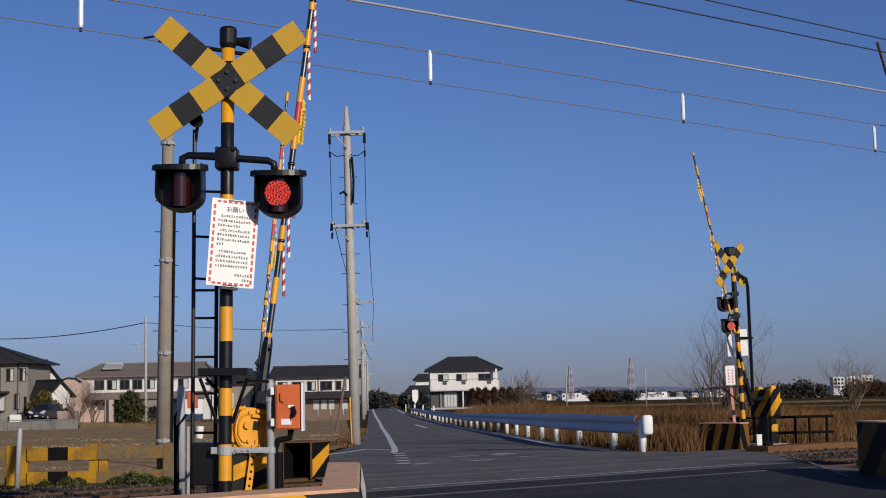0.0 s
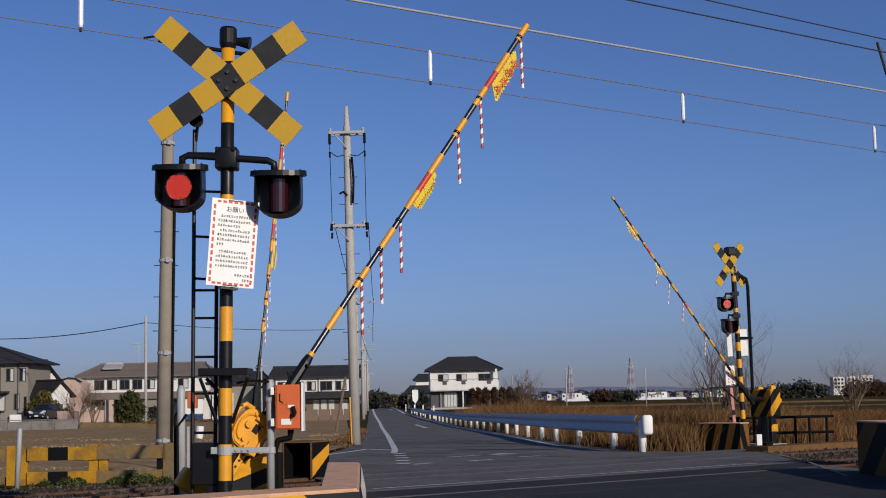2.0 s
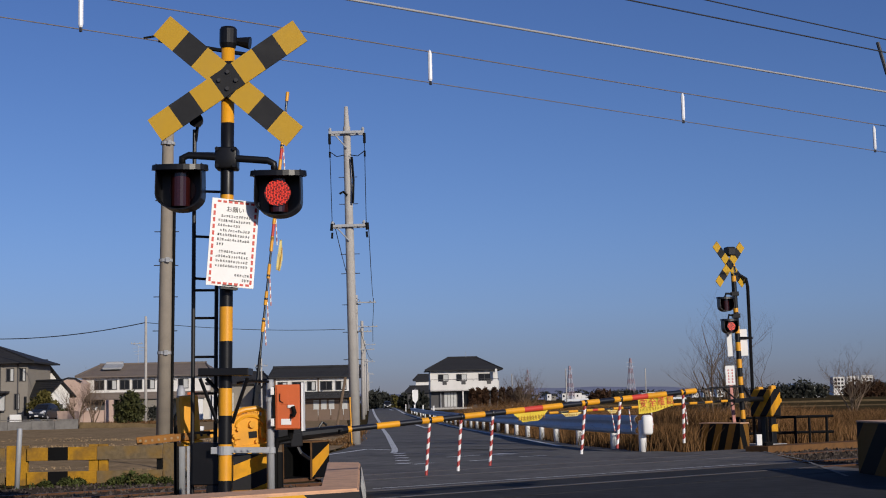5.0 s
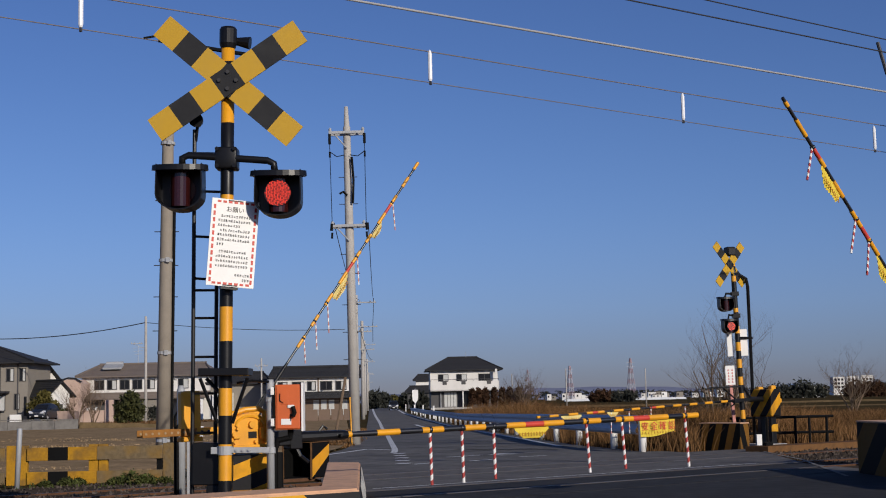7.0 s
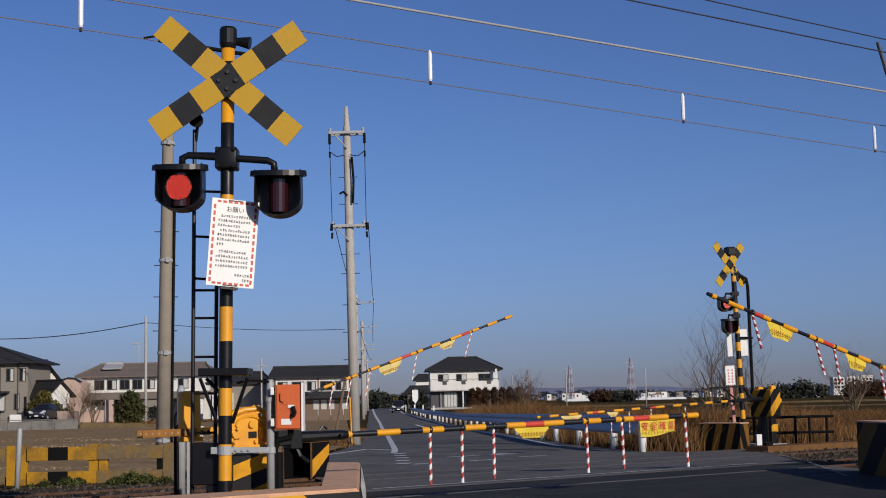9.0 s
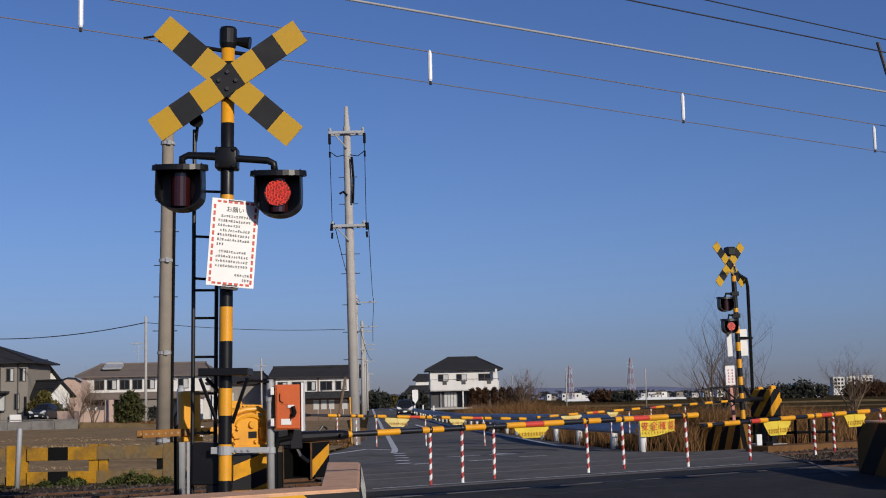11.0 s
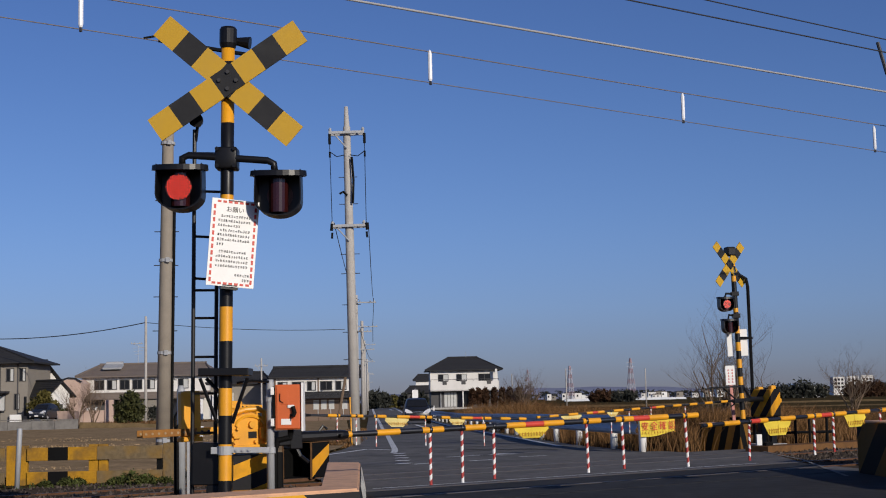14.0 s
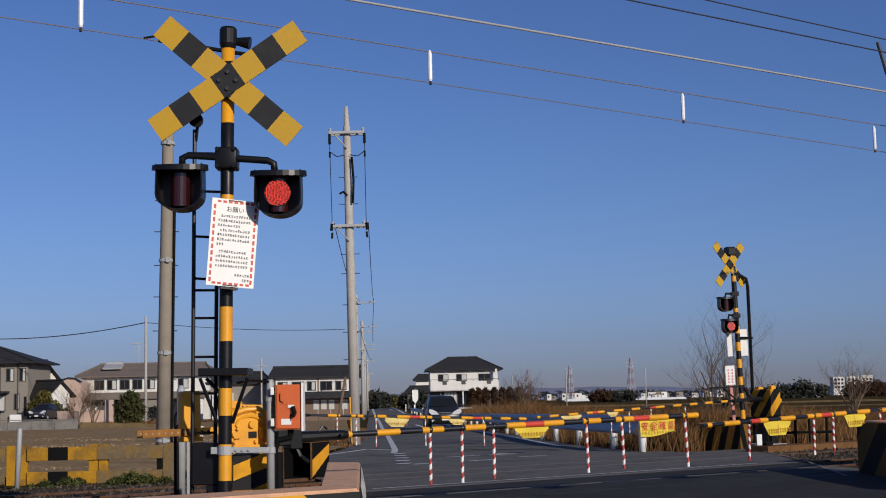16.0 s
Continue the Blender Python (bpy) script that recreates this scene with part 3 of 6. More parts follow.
    box(bm, -0.12, 0.42, -0.075, -0.045, -0.065, 0.065, 0, None, 0.01)
    box(bm, -0.12, 0.42, 0.045, 0.075, -0.065, 0.065, 0, None, 0.01)
    box(bm, 0.30, 0.42, -0.08, 0.08, -0.10, 0.02, 0, None, 0.01)
    tube(bm, [(0.36, -0.03, -0.05), (0.40, -0.06, -0.16), (0.48, -0.05, -0.22)], 0.02, 6)
    tube(bm, [(0.62, 0, 0.04), (0.66, 0, 0.09), (0.70, 0, 0.06)], 0.012, 6)
    tube(bm, [(0.80, -0.09, 0.0), (0.80, 0.09, 0.0)], 0.012, 6)
    if thin:
        bmesh.ops.scale(bm, vec=(1.0, 0.5, 0.5), verts=bm.verts)
    part("sleeve", bm, M["black"], arm, "black steel arm sleeve")
    if body == "round":
        balance(arm, key)
    made = []
    for k, (l, length) in enumerate(rods):
        rod = hanging_rod(arm, l, length, 0.0145 if not thin else 0.010, k, thin)
        rod.matrix_basis = pose(l, 0, -0.02)
        made.append((rod, l))
    for l0, l1, drop, writing in flags:
        banner(g, key, pivot_z, l0, l1, drop, writing, M["flag_pale"] if thin else M["flag"])
    GATES[key] = (arm, pivot_z, made)
    return g


def balance(arm, key):
    """Drilled bars behind the pivot that carry the counterweight; shorter on the far machine."""
    dx, tall = (0.30, 0.18) if key == "d" else (0.0, 0.44)
    for side in (-0.215, -0.08):
        bm = B()
        box(bm, -1.09 + 1.6 * dx, -0.40, side - 0.006, side + 0.006, 0.07, 0.13, 0, None, 0.003)
        for k in range(9 if not dx else 3):
            x = -1.06 + 1.6 * dx + 0.055 * k
            tube(bm, [(x, side - 0.009, 0.1), (x, side + 0.009, 0.1)], 0.011, 8, 1)
        # on gate a the shade is in the bar's colour
        part("balance_bar", bm, [M["shaded_yellow"] if key == "a" else M["yellow"], M["soil"]], arm, "drilled yellow balance bar")
    bm = B()
    box(bm, -0.62 + dx, 0.02, -0.230, -0.222, 0.07, 0.13, 0, None, 0.003)
    box(bm, -0.62 + dx, 0.02, -0.074, -0.066, 0.07, 0.13, 0, None, 0.003)
    box(bm, -0.10, 0.02, -0.222, -0.074, 0.02, 0.12, 0, None, 0.003)
    for k in range(8 if not dx else 4):
        tube(bm, [(-0.58 + dx + 0.06 * k, -0.234, 0.1), (-0.58 + dx + 0.06 * k, -0.226, 0.1)], 0.012, 8, 1)
    part("crank", bm, [M["yellow"], M["black"]], arm)
    bm = B()
    box(bm, -0.74 + dx, -0.57 + dx, -0.205, -0.09, 0.06, tall, 0, None, 0.02)
    box(bm, -0.75 + dx, -0.56 + dx, -0.208, -0.088, 0.02, 0.06, 0, None, 0.01)
    for z in (0.14, tall - 0.06):
        tube(bm, [(-0.655 + dx, -0.215, z), (-0.655 + dx, -0.2, z)], 0.018, 8)
    part("counterweight", bm, M["yellow"], arm, "yellow cast counterweight")


def bands(cuts, colours):
    """Coloured lengths of an arm between the given cuts."""
    return list(zip(cuts, cuts[1:], colours))


BANDS_B = bands((0.3, 0.58, 0.74, 0.95, 1.13, 1.32, 1.50, 1.70, 1.89, 2.10, 2.29, 2.43, 2.66, 2.85, 3.04, 3.25, 3.46, 3.60, 3.72, 3.85, 4.04, 4.24, 4.46, 4.65, 4.85, 4.91), "bybybybybyrbybybyrybybyby")
BANDS_C = bands((0.3, 1.20, 1.42, 1.64, 1.87, 2.07, 2.31, 2.52, 2.79, 2.98, 3.23, 3.45, 3.70, 3.92, 4.05, 4.22, 4.39, 4.64, 4.84, 4.91, 4.97), "bybybybyrybybyrbybyb")
BANDS_D = bands((0.3, 1.18, 1.38, 1.57, 1.77, 1.96, 2.17, 2.36, 2.58, 2.76, 2.98, 3.15, 3.31, 3.52, 3.73, 3.90, 4.08, 4.26, 4.45, 4.62, 4.76), "bybybybyrybybyrybyby")
BANDS_A = [(0.3, 0.88, "b"), (0.88, 0.94, "y"), (0.94, 1.20, "b"), (1.20, 1.44, "y"), (1.44, 1.68, "b"), (1.68, 1.91, "y"), (1.91, 2.15, "b"), (2.15, 2.38, "y"),
           (2.38, 2.62, "b"), (2.62, 2.84, "y"), (2.84, 3.06, "r"), (3.06, 3.30, "y"), (3.30, 3.54, "b"), (3.54, 3.76, "y"), (3.76, 3.95, "b"), (3.95, 4.18, "y"),
           (4.18, 4.39, "r"), (4.39, 4.64, "y"), (4.64, 4.84, "b"), (4.84, 5.05, "y")]
gate("a", (-1.67, 12.4, 0), 31.3, 0.70, BANDS_A, [(1.77, 0.5), (2.12, 0.5), (2.48, 0.49), (3.59, 0.5), (4.04, 0.49), (4.88, 0.52)],
     [(2.72, 3.12, 0.12, False), (4.27, 4.74, 0.185, True)], "yellow crossing gate machine with a banded barrier arm and banners")
gate("b", (5.89, 27.53, 0), 208.9, 0.91, BANDS_B, [(2.4, 0.4), (2.9, 0.42), (3.3, 0.4), (1.6, 0.38)],
     [(3.95, 4.40, 0.10, False), (3.13, 3.39, 0.09, False)], "banded crossing gate machine beside the far signal, with a thin arm", True, "box")
gate("c", (6.76, 18.44, 0), 216.7, 0.84, BANDS_C, [(4.22, 0.42), (3.10, 0.44), (2.75, 0.43), (1.85, 0.42)],
     [(3.50, 3.97, 0.17, False), (2.14, 2.54, 0.16, False)], "yellow crossing gate with a slim banded arm and banners", False)
gate("d", (-2.74, 20.23, 0), 32.6, 0.87, BANDS_D, [(1.34, 0.36), (1.66, 0.42), (2.0, 0.44), (2.87, 0.42), (3.94, 0.42)],
     [(2.16, 2.58, 0.14, False), (3.31, 3.60, 0.10, False)], "crossing gate with a slim arm carrying faded rods and banners", True)


# crossing signals
LAMPS = []


def banded_post(sig, r, top, cuts, first):
    bm = B()
    zs = [0.0, *cuts, top]
    for i, (z0, z1) in enumerate(zip(zs, zs[1:])):
        tube(bm, [(0, 0, z0), (0, 0, z1)], r, 16, (i + first) % 2, z1 == top)
    bmesh.ops.remove_doubles(bm, verts=bm.verts, dist=0.0005)
    return part("post", bm, [M["yellow"], M["black"]], sig, "yellow and black banded steel post", True)


def crossbuck(sig, x, y, z, yaw, lean1, lean2, length=1.46, w=0.212):
    base = pose(x, y, z, 0, 0, yaw)
    for k, lean in enumerate((lean1, lean2)):
        bm = B()
        for i in range(7):
            x0, x1 = -length / 2 + length * i / 7, -length / 2 + length * (i + 1) / 7
            m = base @ pose(0, -0.016 * k, 0, 0, lean, 0)
            box(bm, x0, x1, -0.012, 0.0, -w / 2, w / 2, i % 2, m)
        bmesh.ops.remove_doubles(bm, verts=bm.verts, dist=0.0005)
        if k == 1:
            for dx, dz in ((-0.07, 0), (0.07, 0), (0, -0.07), (0, 0.07)):
                m = base
                tube(bm, [m @ Vector((dx, -0.045, dz)), m @ Vector((dx, -0.02, dz))], 0.017, 8, 2)
        part("crossbuck_board", bm, [M["board_yellow"], M["board_black"], M["bolt"]], sig, "yellow and black banded warning board")


def lamp(sig, x, y, z, s, yaw, phase):
    """A hooded lamp: shell, brim and a turning drum whose front carries lit diodes."""
    base = pose(x, y, z, 0, 0, yaw) @ Matrix.Diagonal((s, s, s, 1))
    shell = [(-0.18, 0.19), (-0.185, 0.0)] + [(0.185 * math.cos(a), -0.06 + 0.13 * math.sin(a)) for a in [math.pi + math.pi * k / 12 for k in range(13)]] + [(0.185, 0.0), (0.18, 0.19)]
    bm = B()
    prism(bm, shell, 0.08, 0.11, 0, base)
    n = len(shell)
    for a, b in zip(shell, shell[1:]):
        vs = [Vector((a[0], 0.08, a[1])), Vector((b[0], 0.08, b[1])), Vector((b[0] * 1.03, -0.12, b[1])), Vector((a[0] * 1.03, -0.12, a[1]))]
        ins = [Vector((v.x * 0.95, v.y, v.z * 0.95)) for v in vs]
        q = [bm.verts.new(base @ v) for v in vs]
        r = [bm.verts.new(base @ v) for v in ins]
        bm.faces.new(q)
        bm.faces.new(r)
        bm.faces.new((q[3], q[2], r[2], r[3]))
    bmesh.ops.remove_doubles(bm, verts=bm.verts, dist=0.0005)
    sh = part("lamp_shell", bm, M["black"], sig, "glossy black lamp shell")
    bm = B()
    brim = [(-0.20, 0.11), (0.20, 0.11)] + [(0.232 * math.cos(a), -0.05 - 0.14 * math.sin(a)) for a in [math.pi * k / 14 for k in range(15)]]
    nb_ = len(brim)
    lo = [bm.verts.new(base @ Vector((x1, y1, 0.158 - 0.10 * (0.12 - y1)))) for x1, y1 in brim]
    hi = [bm.verts.new(base @ Vector((x1 * 0.98, y1 * 0.98, 0.200 - 0.09 * (0.12 - y1)))) for x1, y1 in brim]
    bm.faces.new(lo)
    bm.faces.new(hi)
    for i in range(nb_):
        bm.faces.new((lo[i], lo[(i + 1) % nb_], hi[(i + 1) % nb_], hi[i]))
    part("brim", bm, M["black"], sh)
    bm = B()
    tube(bm, [(0, 0, -0.15 * s), (0, 0, 0.17 * s)], 0.078 * s, 20, 0)
    m = pose(0, -0.083 * s, 0)
    disc = [(0.107 * s * math.cos(2 * math.pi * k / 28), 0.107 * s * math.sin(2 * math.pi * k / 28)) for k in range(28)]
    prism(bm, disc, -0.004, 0.0, 1, m)
    rows = 8
    for i in range(-rows, rows + 1):
        for j in range(-rows, rows + 1):
            px, pz = i * 0.0125 * s, j * 0.0125 * s + (0.0062 * s if i % 2 else 0)
            if px * px + pz * pz < (0.103 * s) ** 2 and (i - 2 * abs(j)) % 5:
                h = 0.0037 * s
                f = bm.faces.new([bm.verts.new((px + a * h, -0.083 * s - 0.0075, pz + b * h)) for a, b in ((-1, -1), (1, -1), (1, 1), (-1, 1))])
                f.material_index = 2
    drum = part("lamp_drum", bm, [M["lens"], M["led_dim"], M["led"]], sig, "dark red lens with lit red diodes")
    place = pose(x, y, z - 0.005, 0, 0, yaw) @ pose(0, -0.02 * s, 0)
    drum.matrix_basis = place
    LAMPS.append((drum, place, phase))


# near signal
S = thing("crossing_signal", (-1.80, 11.5, 0), 0, "yellow and black railway crossing signal with twin red lamps", "crossing signal", "crossing signals")
S.matrix_basis = pose(-1.80, 11.5, 0, 0, 0.7, 0)
banded_post(S, 0.055, 3.98, [0.40, 0.69, 0.92, 1.14, 1.52, 1.80, 1.98, 2.72, 3.32], 1)
crossbuck(S, 0.016, -0.09, 3.655, 0, 40.5, -34.8, 1.445)
bm = B()
tube(bm, [(0, 0, 3.95), (0, 0, 3.99), (0, 0, 4.11), (0, 0, 4.13)], [0.06, 0.073, 0.073, 0.06], 16)
box(bm, -0.13, 0.13, -0.07, -0.05, 3.55, 3.83)
tube(bm, [(0.05, 0.03, 4.02), (0.18, 0.02, 4.0)], [0.03, 0.055], 10)
part("cap", bm, M["black"], S)
bm = B()
box(bm, -0.09, 0.09, -0.09, 0.09, 2.93, 3.11, 0, None, 0.015)
for sx in (-0.07, 0.07):
    for sz in (2.95, 3.09):
        tube(bm, [(sx, -0.11, sz), (sx, 0.1, sz)], 0.018, 6)
tube(bm, [(-0.36, -0.06, 2.96), (-0.36, -0.06, 3.02), (-0.31, -0.06, 3.045), (0.34, -0.06, 2.995), (0.39, -0.06, 2.97), (0.40, -0.06, 2.90)], 0.03, 10)
part("lamp_arm", bm, M["black"], S, "black pipe arm with a clamp", True)
lamp(S, -0.36, -0.10, 2.765, 1.0, 0, 0)
lamp(S, 0.44, -0.10, 2.71, 1.0, 0, 1)
# platform, ladder and brackets
bm = B()
box(bm, -0.20, 0.205, -0.14, 0.14, 1.24, 1.30, 0, None, 0.006)
tube(bm, [(-0.19, -0.1, 1.22), (-0.06, -0.02, 0.86)], 0.016, 6)
tube(bm, [(0.19, -0.1, 1.22), (0.06, -0.02, 0.86)], 0.016, 6)
tube(bm, [(-0.17, 0.1, 1.22), (0.0, 0.02, 1.05)], 0.016, 6)
part("step_platform", bm, M["black"], S, "black steel step platform with braces")
bm = B()
tube(bm, [(-0.29, 0.16, 0.0), (-0.30, 0.16, 3.30)], 0.017, 8)
tube(bm, [(-0.105, 0.16, 0.0), (-0.105, 0.16, 2.0)], 0.017, 8)
ladder = part("ladder", bm, M["black"], S, "slim black steel ladder")
for z in (0.45, 0.78, 1.10, 1.40, 1.72, 1.95, 2.05, 2.40, 2.78, 3.1):
    bm = B()
    tube(bm, [(-0.30, 0.16, z), (-0.105 if z < 2 else 0.0, 0.16 if z < 2 else 0.03, z - (0.0 if z < 2 else 0.03))], 0.011, 6)
    part("rung", bm, M["black"], ladder)
bm = B()
tube(bm, [(-0.27, 0.05, 3.36), (-0.27, 0.12, 3.36), (-0.27, 0.16, 3.33)], [0.06, 0.05, 0.02], 12)
tube(bm, [(-0.29, 0.16, 3.2), (-0.27, 0.14, 3.36)], 0.015, 6)
part("sounder", bm, M["black"], S, "small round black warning sounder")
bm = B()
tube(bm, [(0, 0, 0.605), (0, 0, 0.675)], 0.062, 16)
box(bm, -0.112, -0.058, -0.02, 0.0, 0.612, 0.668, 0, None, 0.004)
for x in (0.10, 0.15, 0.20):
    tube(bm, [(x, -0.045, 0.642), (x, -0.03, 0.642)], 0.012, 6)
box(bm, 0.05, 0.36, -0.03, 0.0, 0.62, 0.665, 0, None, 0.003)
part("clamp_bracket", bm, M["galv"], S, "galvanised clamp bracket")
bm = B()
box(bm, -0.28, 0.02, 0.06, 0.34, 0.36, 0.70, 0, None, 0.01)
box(bm, -0.16, 0.02, 0.06, 0.30, 0.0, 0.36, 0, None, 0.01)
part("junction_box", bm, M["black"], S, "black junction box behind the post")
bm = B()
tube(bm, [(-0.02, 0.05, 1.2), (-0.06, 0.16, 1.05), (-0.05, 0.2, 0.7)], 0.03, 8)
tube(bm, [(0.08, 0.06, 1.18), (0.2, 0.1, 1.2), (0.34, 0.1, 1.19)], 0.012, 6)
part("conduit", bm, M["black"], S)

# notice board on the near post
nb = thing("notice_board", (-1.70, 11.36, 2.305), 0, "white notice board with red dashed border and dark writing", "notice board")
nb.matrix_basis = pose(-1.70, 11.36, 2.305, 0, 4.6, 22)
bm = B()
box(bm, -0.195, 0.195, -0.004, 0.004, -0.355, 0.355)
part("panel", bm, M["white"], nb)
bm = B()
for i in range(12):
    z = -0.325 + i * 0.054
    for x in (-0.168, 0.168):
        box(bm, x - 0.009, x + 0.009, -0.0065, -0.0045, z, z + 0.035)
for i in range(7):
    x = -0.15 + i * 0.046
    for z in (-0.332, 0.332):
        box(bm, x, x + 0.03, -0.0065, -0.0045, z - 0.009, z + 0.009)
part("dashed_border", bm, M["red"], nb, "red dashed border")
cu = bpy.data.curves.new("heading", "FONT")
cu.body = "お願い"
cu.size = 0.05
cu.extrude = 0.0006
tx = new("heading", cu)
tx.data.materials.append(M["black"])
tx.parent = nb
tx.matrix_basis = pose(-0.075, -0.0065, 0.255, 90, 0, 0)
bm = B()
rnd = random.Random(5)
for r, (n0, n1) in enumerate(((1, 13), (0, 13), (0, 9), (1, 13), (0, 13), (0, 13), (0, 3), (1, 12), (0, 13), (0, 13), (0, 13), (8, 14), (11, 14))):
    z = 0.205 - r * 0.0385 - (0.02 if r > 6 else 0) - (0.03 if r > 10 else 0)
    for k in range(n0, n1):
        x = -0.135 + k * 0.0208
        for q in range(rnd.choice((2, 3, 3))):
            zz = z + 0.022 * (q + rnd.uniform(0.0, 0.5)) / 3
            a = rnd.uniform(0, 0.005)
            box(bm, x + a, x + 0.017 - rnd.uniform(0, 0.004), -0.0062, -0.0045, zz, zz + 0.0032)
        for q in range(rnd.choice((1, 1, 2))):
            xx = x + rnd.uniform(0.001, 0.014)
            box(bm, xx, xx + 0.0032, -0.0064, -0.0045, z + rnd.uniform(0, 0.006), z + rnd.uniform(0.014, 0.023))
part("writing", bm, M["board_black"], nb, "lines of small dark writing")
bm = B()
for z in (-0.345, 0.345):
    bm = B()
    box(bm, -0.06, 0.06, -0.008, -0.0045, z - 0.004, z + 0.004)
    box(bm, -0.07, 0.07, 0.006, 0.07, z - 0.03, z + 0.0)
    part("bracket", bm, M["black"], nb)

# far signal
F = thing("crossing_signal", (5.74, 27.5, 0), 0, "slim banded crossing signal with stacked red lamps beyond the tracks", "crossing signal", "crossing signals")
F.matrix_basis = pose(5.74, 27.5, 0, 0, -1.4, 0)
banded_post(F, 0.05, 3.7, [0.20, 0.38, 0.54, 0.71, 0.87, 1.03, 1.19, 1.35, 1.52, 1.69, 1.85, 2.02, 2.19, 2.33, 2.60, 2.68, 3.20, 3.31, 3.50], 1)
crossbuck(F, -0.09, -0.10, 3.53, 36, 46, -46, 1.08, 0.17)
bm = B()
box(bm, -0.10, 0.09, -0.08, 0.09, 3.70, 3.88, 0, pose(-0.04, -0.02, 0, 0, 0, 20), 0.03)
box(bm, -0.08, 0.07, -0.09, -0.078, 3.72, 3.84, 0, pose(-0.04, -0.02, 0, 0, 0, 20), 0.004)
part("cap", bm, M["black"], F)
bm = B()
tube(bm, [(0, 0, 2.96), (-0.18, -0.05, 2.97), (-0.2, -0.05, 2.9)], 0.022, 8)
tube(bm, [(0, 0, 2.53), (-0.15, -0.05, 2.55), (-0.17, -0.05, 2.46)], 0.022, 8)
box(bm, -0.07, 0.07, -0.07, 0.07, 2.92, 3.0)
box(bm, -0.07, 0.07, -0.07, 0.07, 2.49, 2.57)
part("lamp_arm", bm, M["black"], F)
lamp(F, -0.21, -0.10, 2.76, 0.76, 12, 0)
lamp(F, -0.16, -0.10, 2.33, 0.76, 12, 1)
for x0, x1 in ((-0.20, -0.085), (-0.01, 0.20)):
    bm = B()
    box(bm, x0, x1, 0.06, 0.075, 1.75, 2.27, 0, None, 0.004)
    part("plate", bm, M["white"], F, "plain white metal plate")
bm = B()
tube(bm, [(0.02, 0.05, 3.29), (0.16, 0.05, 3.31), (0.25, 0.05, 3.25), (0.28, 0.08, 3.1), (0.36, 0.75, 0.0)], 0.033, 8)
tube(bm, [(0.0, 0.03, 2.1), (0.3, 0.05, 2.09)], 0.025, 6)
tube(bm, [(0.02, 0.03, 1.2), (0.2, 0.05, 0.9)], 0.03, 6)
part("ladder", bm, M["black"], F, "bent black pipe ladder")
bm = B()
box(bm, -0.62, -0.02, -0.12, 0.1, 1.145, 1.175)
tube(bm, [(-0.35, -0.05, 1.14), (-0.04, -0.02, 0.84)], 0.016, 6)
part("step_platform", bm, M["black"], F)
bm = B()
box(bm, -0.30, -0.12, -0.1, -0.09, 1.20, 1.57, 0)
for k in range(5):
    for x in (-0.262, -0.188):
        z = 1.245 + 0.056 * k
        box(bm, x, x + 0.034, -0.104, -0.1, z, z + 0.008, 1)
        box(bm, x + 0.004, x + 0.028, -0.104, -0.1, z + 0.018, z + 0.025, 1)
        box(bm, x + 0.012 + 0.004 * (k % 2), x + 0.019 + 0.004 * (k % 2), -0.1045, -0.1, z - 0.004, z + 0.034, 1)
part("small_notice", bm, [M["white"], M["red"]], F, "small white notice with red writing")


# overhead wires
def wire_pts(off, u0, u1, z, climb=0.0, n=24):
    """A straight wire along the railway; z: its height at u = 5, climb: its rise for each metre."""
    return [rail_pt(off, u0 + (u1 - u0) * i / n, z + climb * (u0 + (u1 - u0) * i / n - 5)) for i in range(n + 1)]


for off, z, climb, r, lab in ((12.4, 5.31, 0.0153, 0.015, "thick pale wire over the near track"), (12.4, 5.95, 0.0135, 0.010, "messenger wire over the near track"), (12.4, 6.21, 0.0092, 0.009, "feeder wire over the near track")):
    bm = B()
    tube(bm, wire_pts(off, -30, 90, z, climb), r, 8)
    solo("overhead_wire", bm, M["copper"] if r > 0.012 else M["wire"], lab, "overhead wire", "overhead wires", smooth=True)
cat = thing("overhead_wire", (0, 0, 0), 0, "contact wire hung from a messenger by white droppers", "overhead wire", "overhead wires")
bm = B()
tube(bm, wire_pts(15.6, -30, 90, 5.50), 0.0065, 6)
part("contact_wire", bm, M["old_wire"], cat, "", True)
bm = B()
tube(bm, wire_pts(15.6, -30, 90, 5.91, 0.0055), 0.008, 6)
part("messenger", bm, M["old_wire"], cat, "", True)
for k in range(-2, 8):
    u = 12.03 + 5.25 * k
    bm = B()
    tube(bm, [rail_pt(15.6, u, 5.50), rail_pt(15.6, u, 5.55), rail_pt(15.6, u, 5.92), rail_pt(15.6, u, 5.97)], [0.012, 0.03, 0.03, 0.012], 8)
    tube(bm, [rail_pt(15.6, u, 5.47), rail_pt(15.6, u, 5.52)], 0.022, 6, 1)
    part("dropper", bm, [M["insulator"], M["wire"]], cat, "white sleeved dropper")
bm = B()
tube(bm, [rail_pt(15.6, 7.6, 5.51), rail_pt(15.6, 7.9, 5.60), rail_pt(15.6, 8.3, 5.53)], 0.014, 6)
tube(bm, [rail_pt(15.6, 7.8, 5.51), rail_pt(15.6, 9.2, 5.50)], 0.026, 6)
part("splice", bm, M["rubber"], cat, "black wire splice")
mast = thing("catenary_mast", (8.62, 26, 0), 0, "dark steel mast that carries the overhead wires", "catenary mast")
bm = B()
tube(bm, [(0, 0, -0.05), (0, 0, 7.8)], [0.13, 0.11], 12)
part("pole", bm, M["wire"], mast)
bm = B()
tube(bm, [(0.0, 0, 6.3), (-0.25, -0.05, 6.93), (-0.39, -0.05, 7.52)], 0.035, 8)
part("bracket", bm, M["wire"], mast)


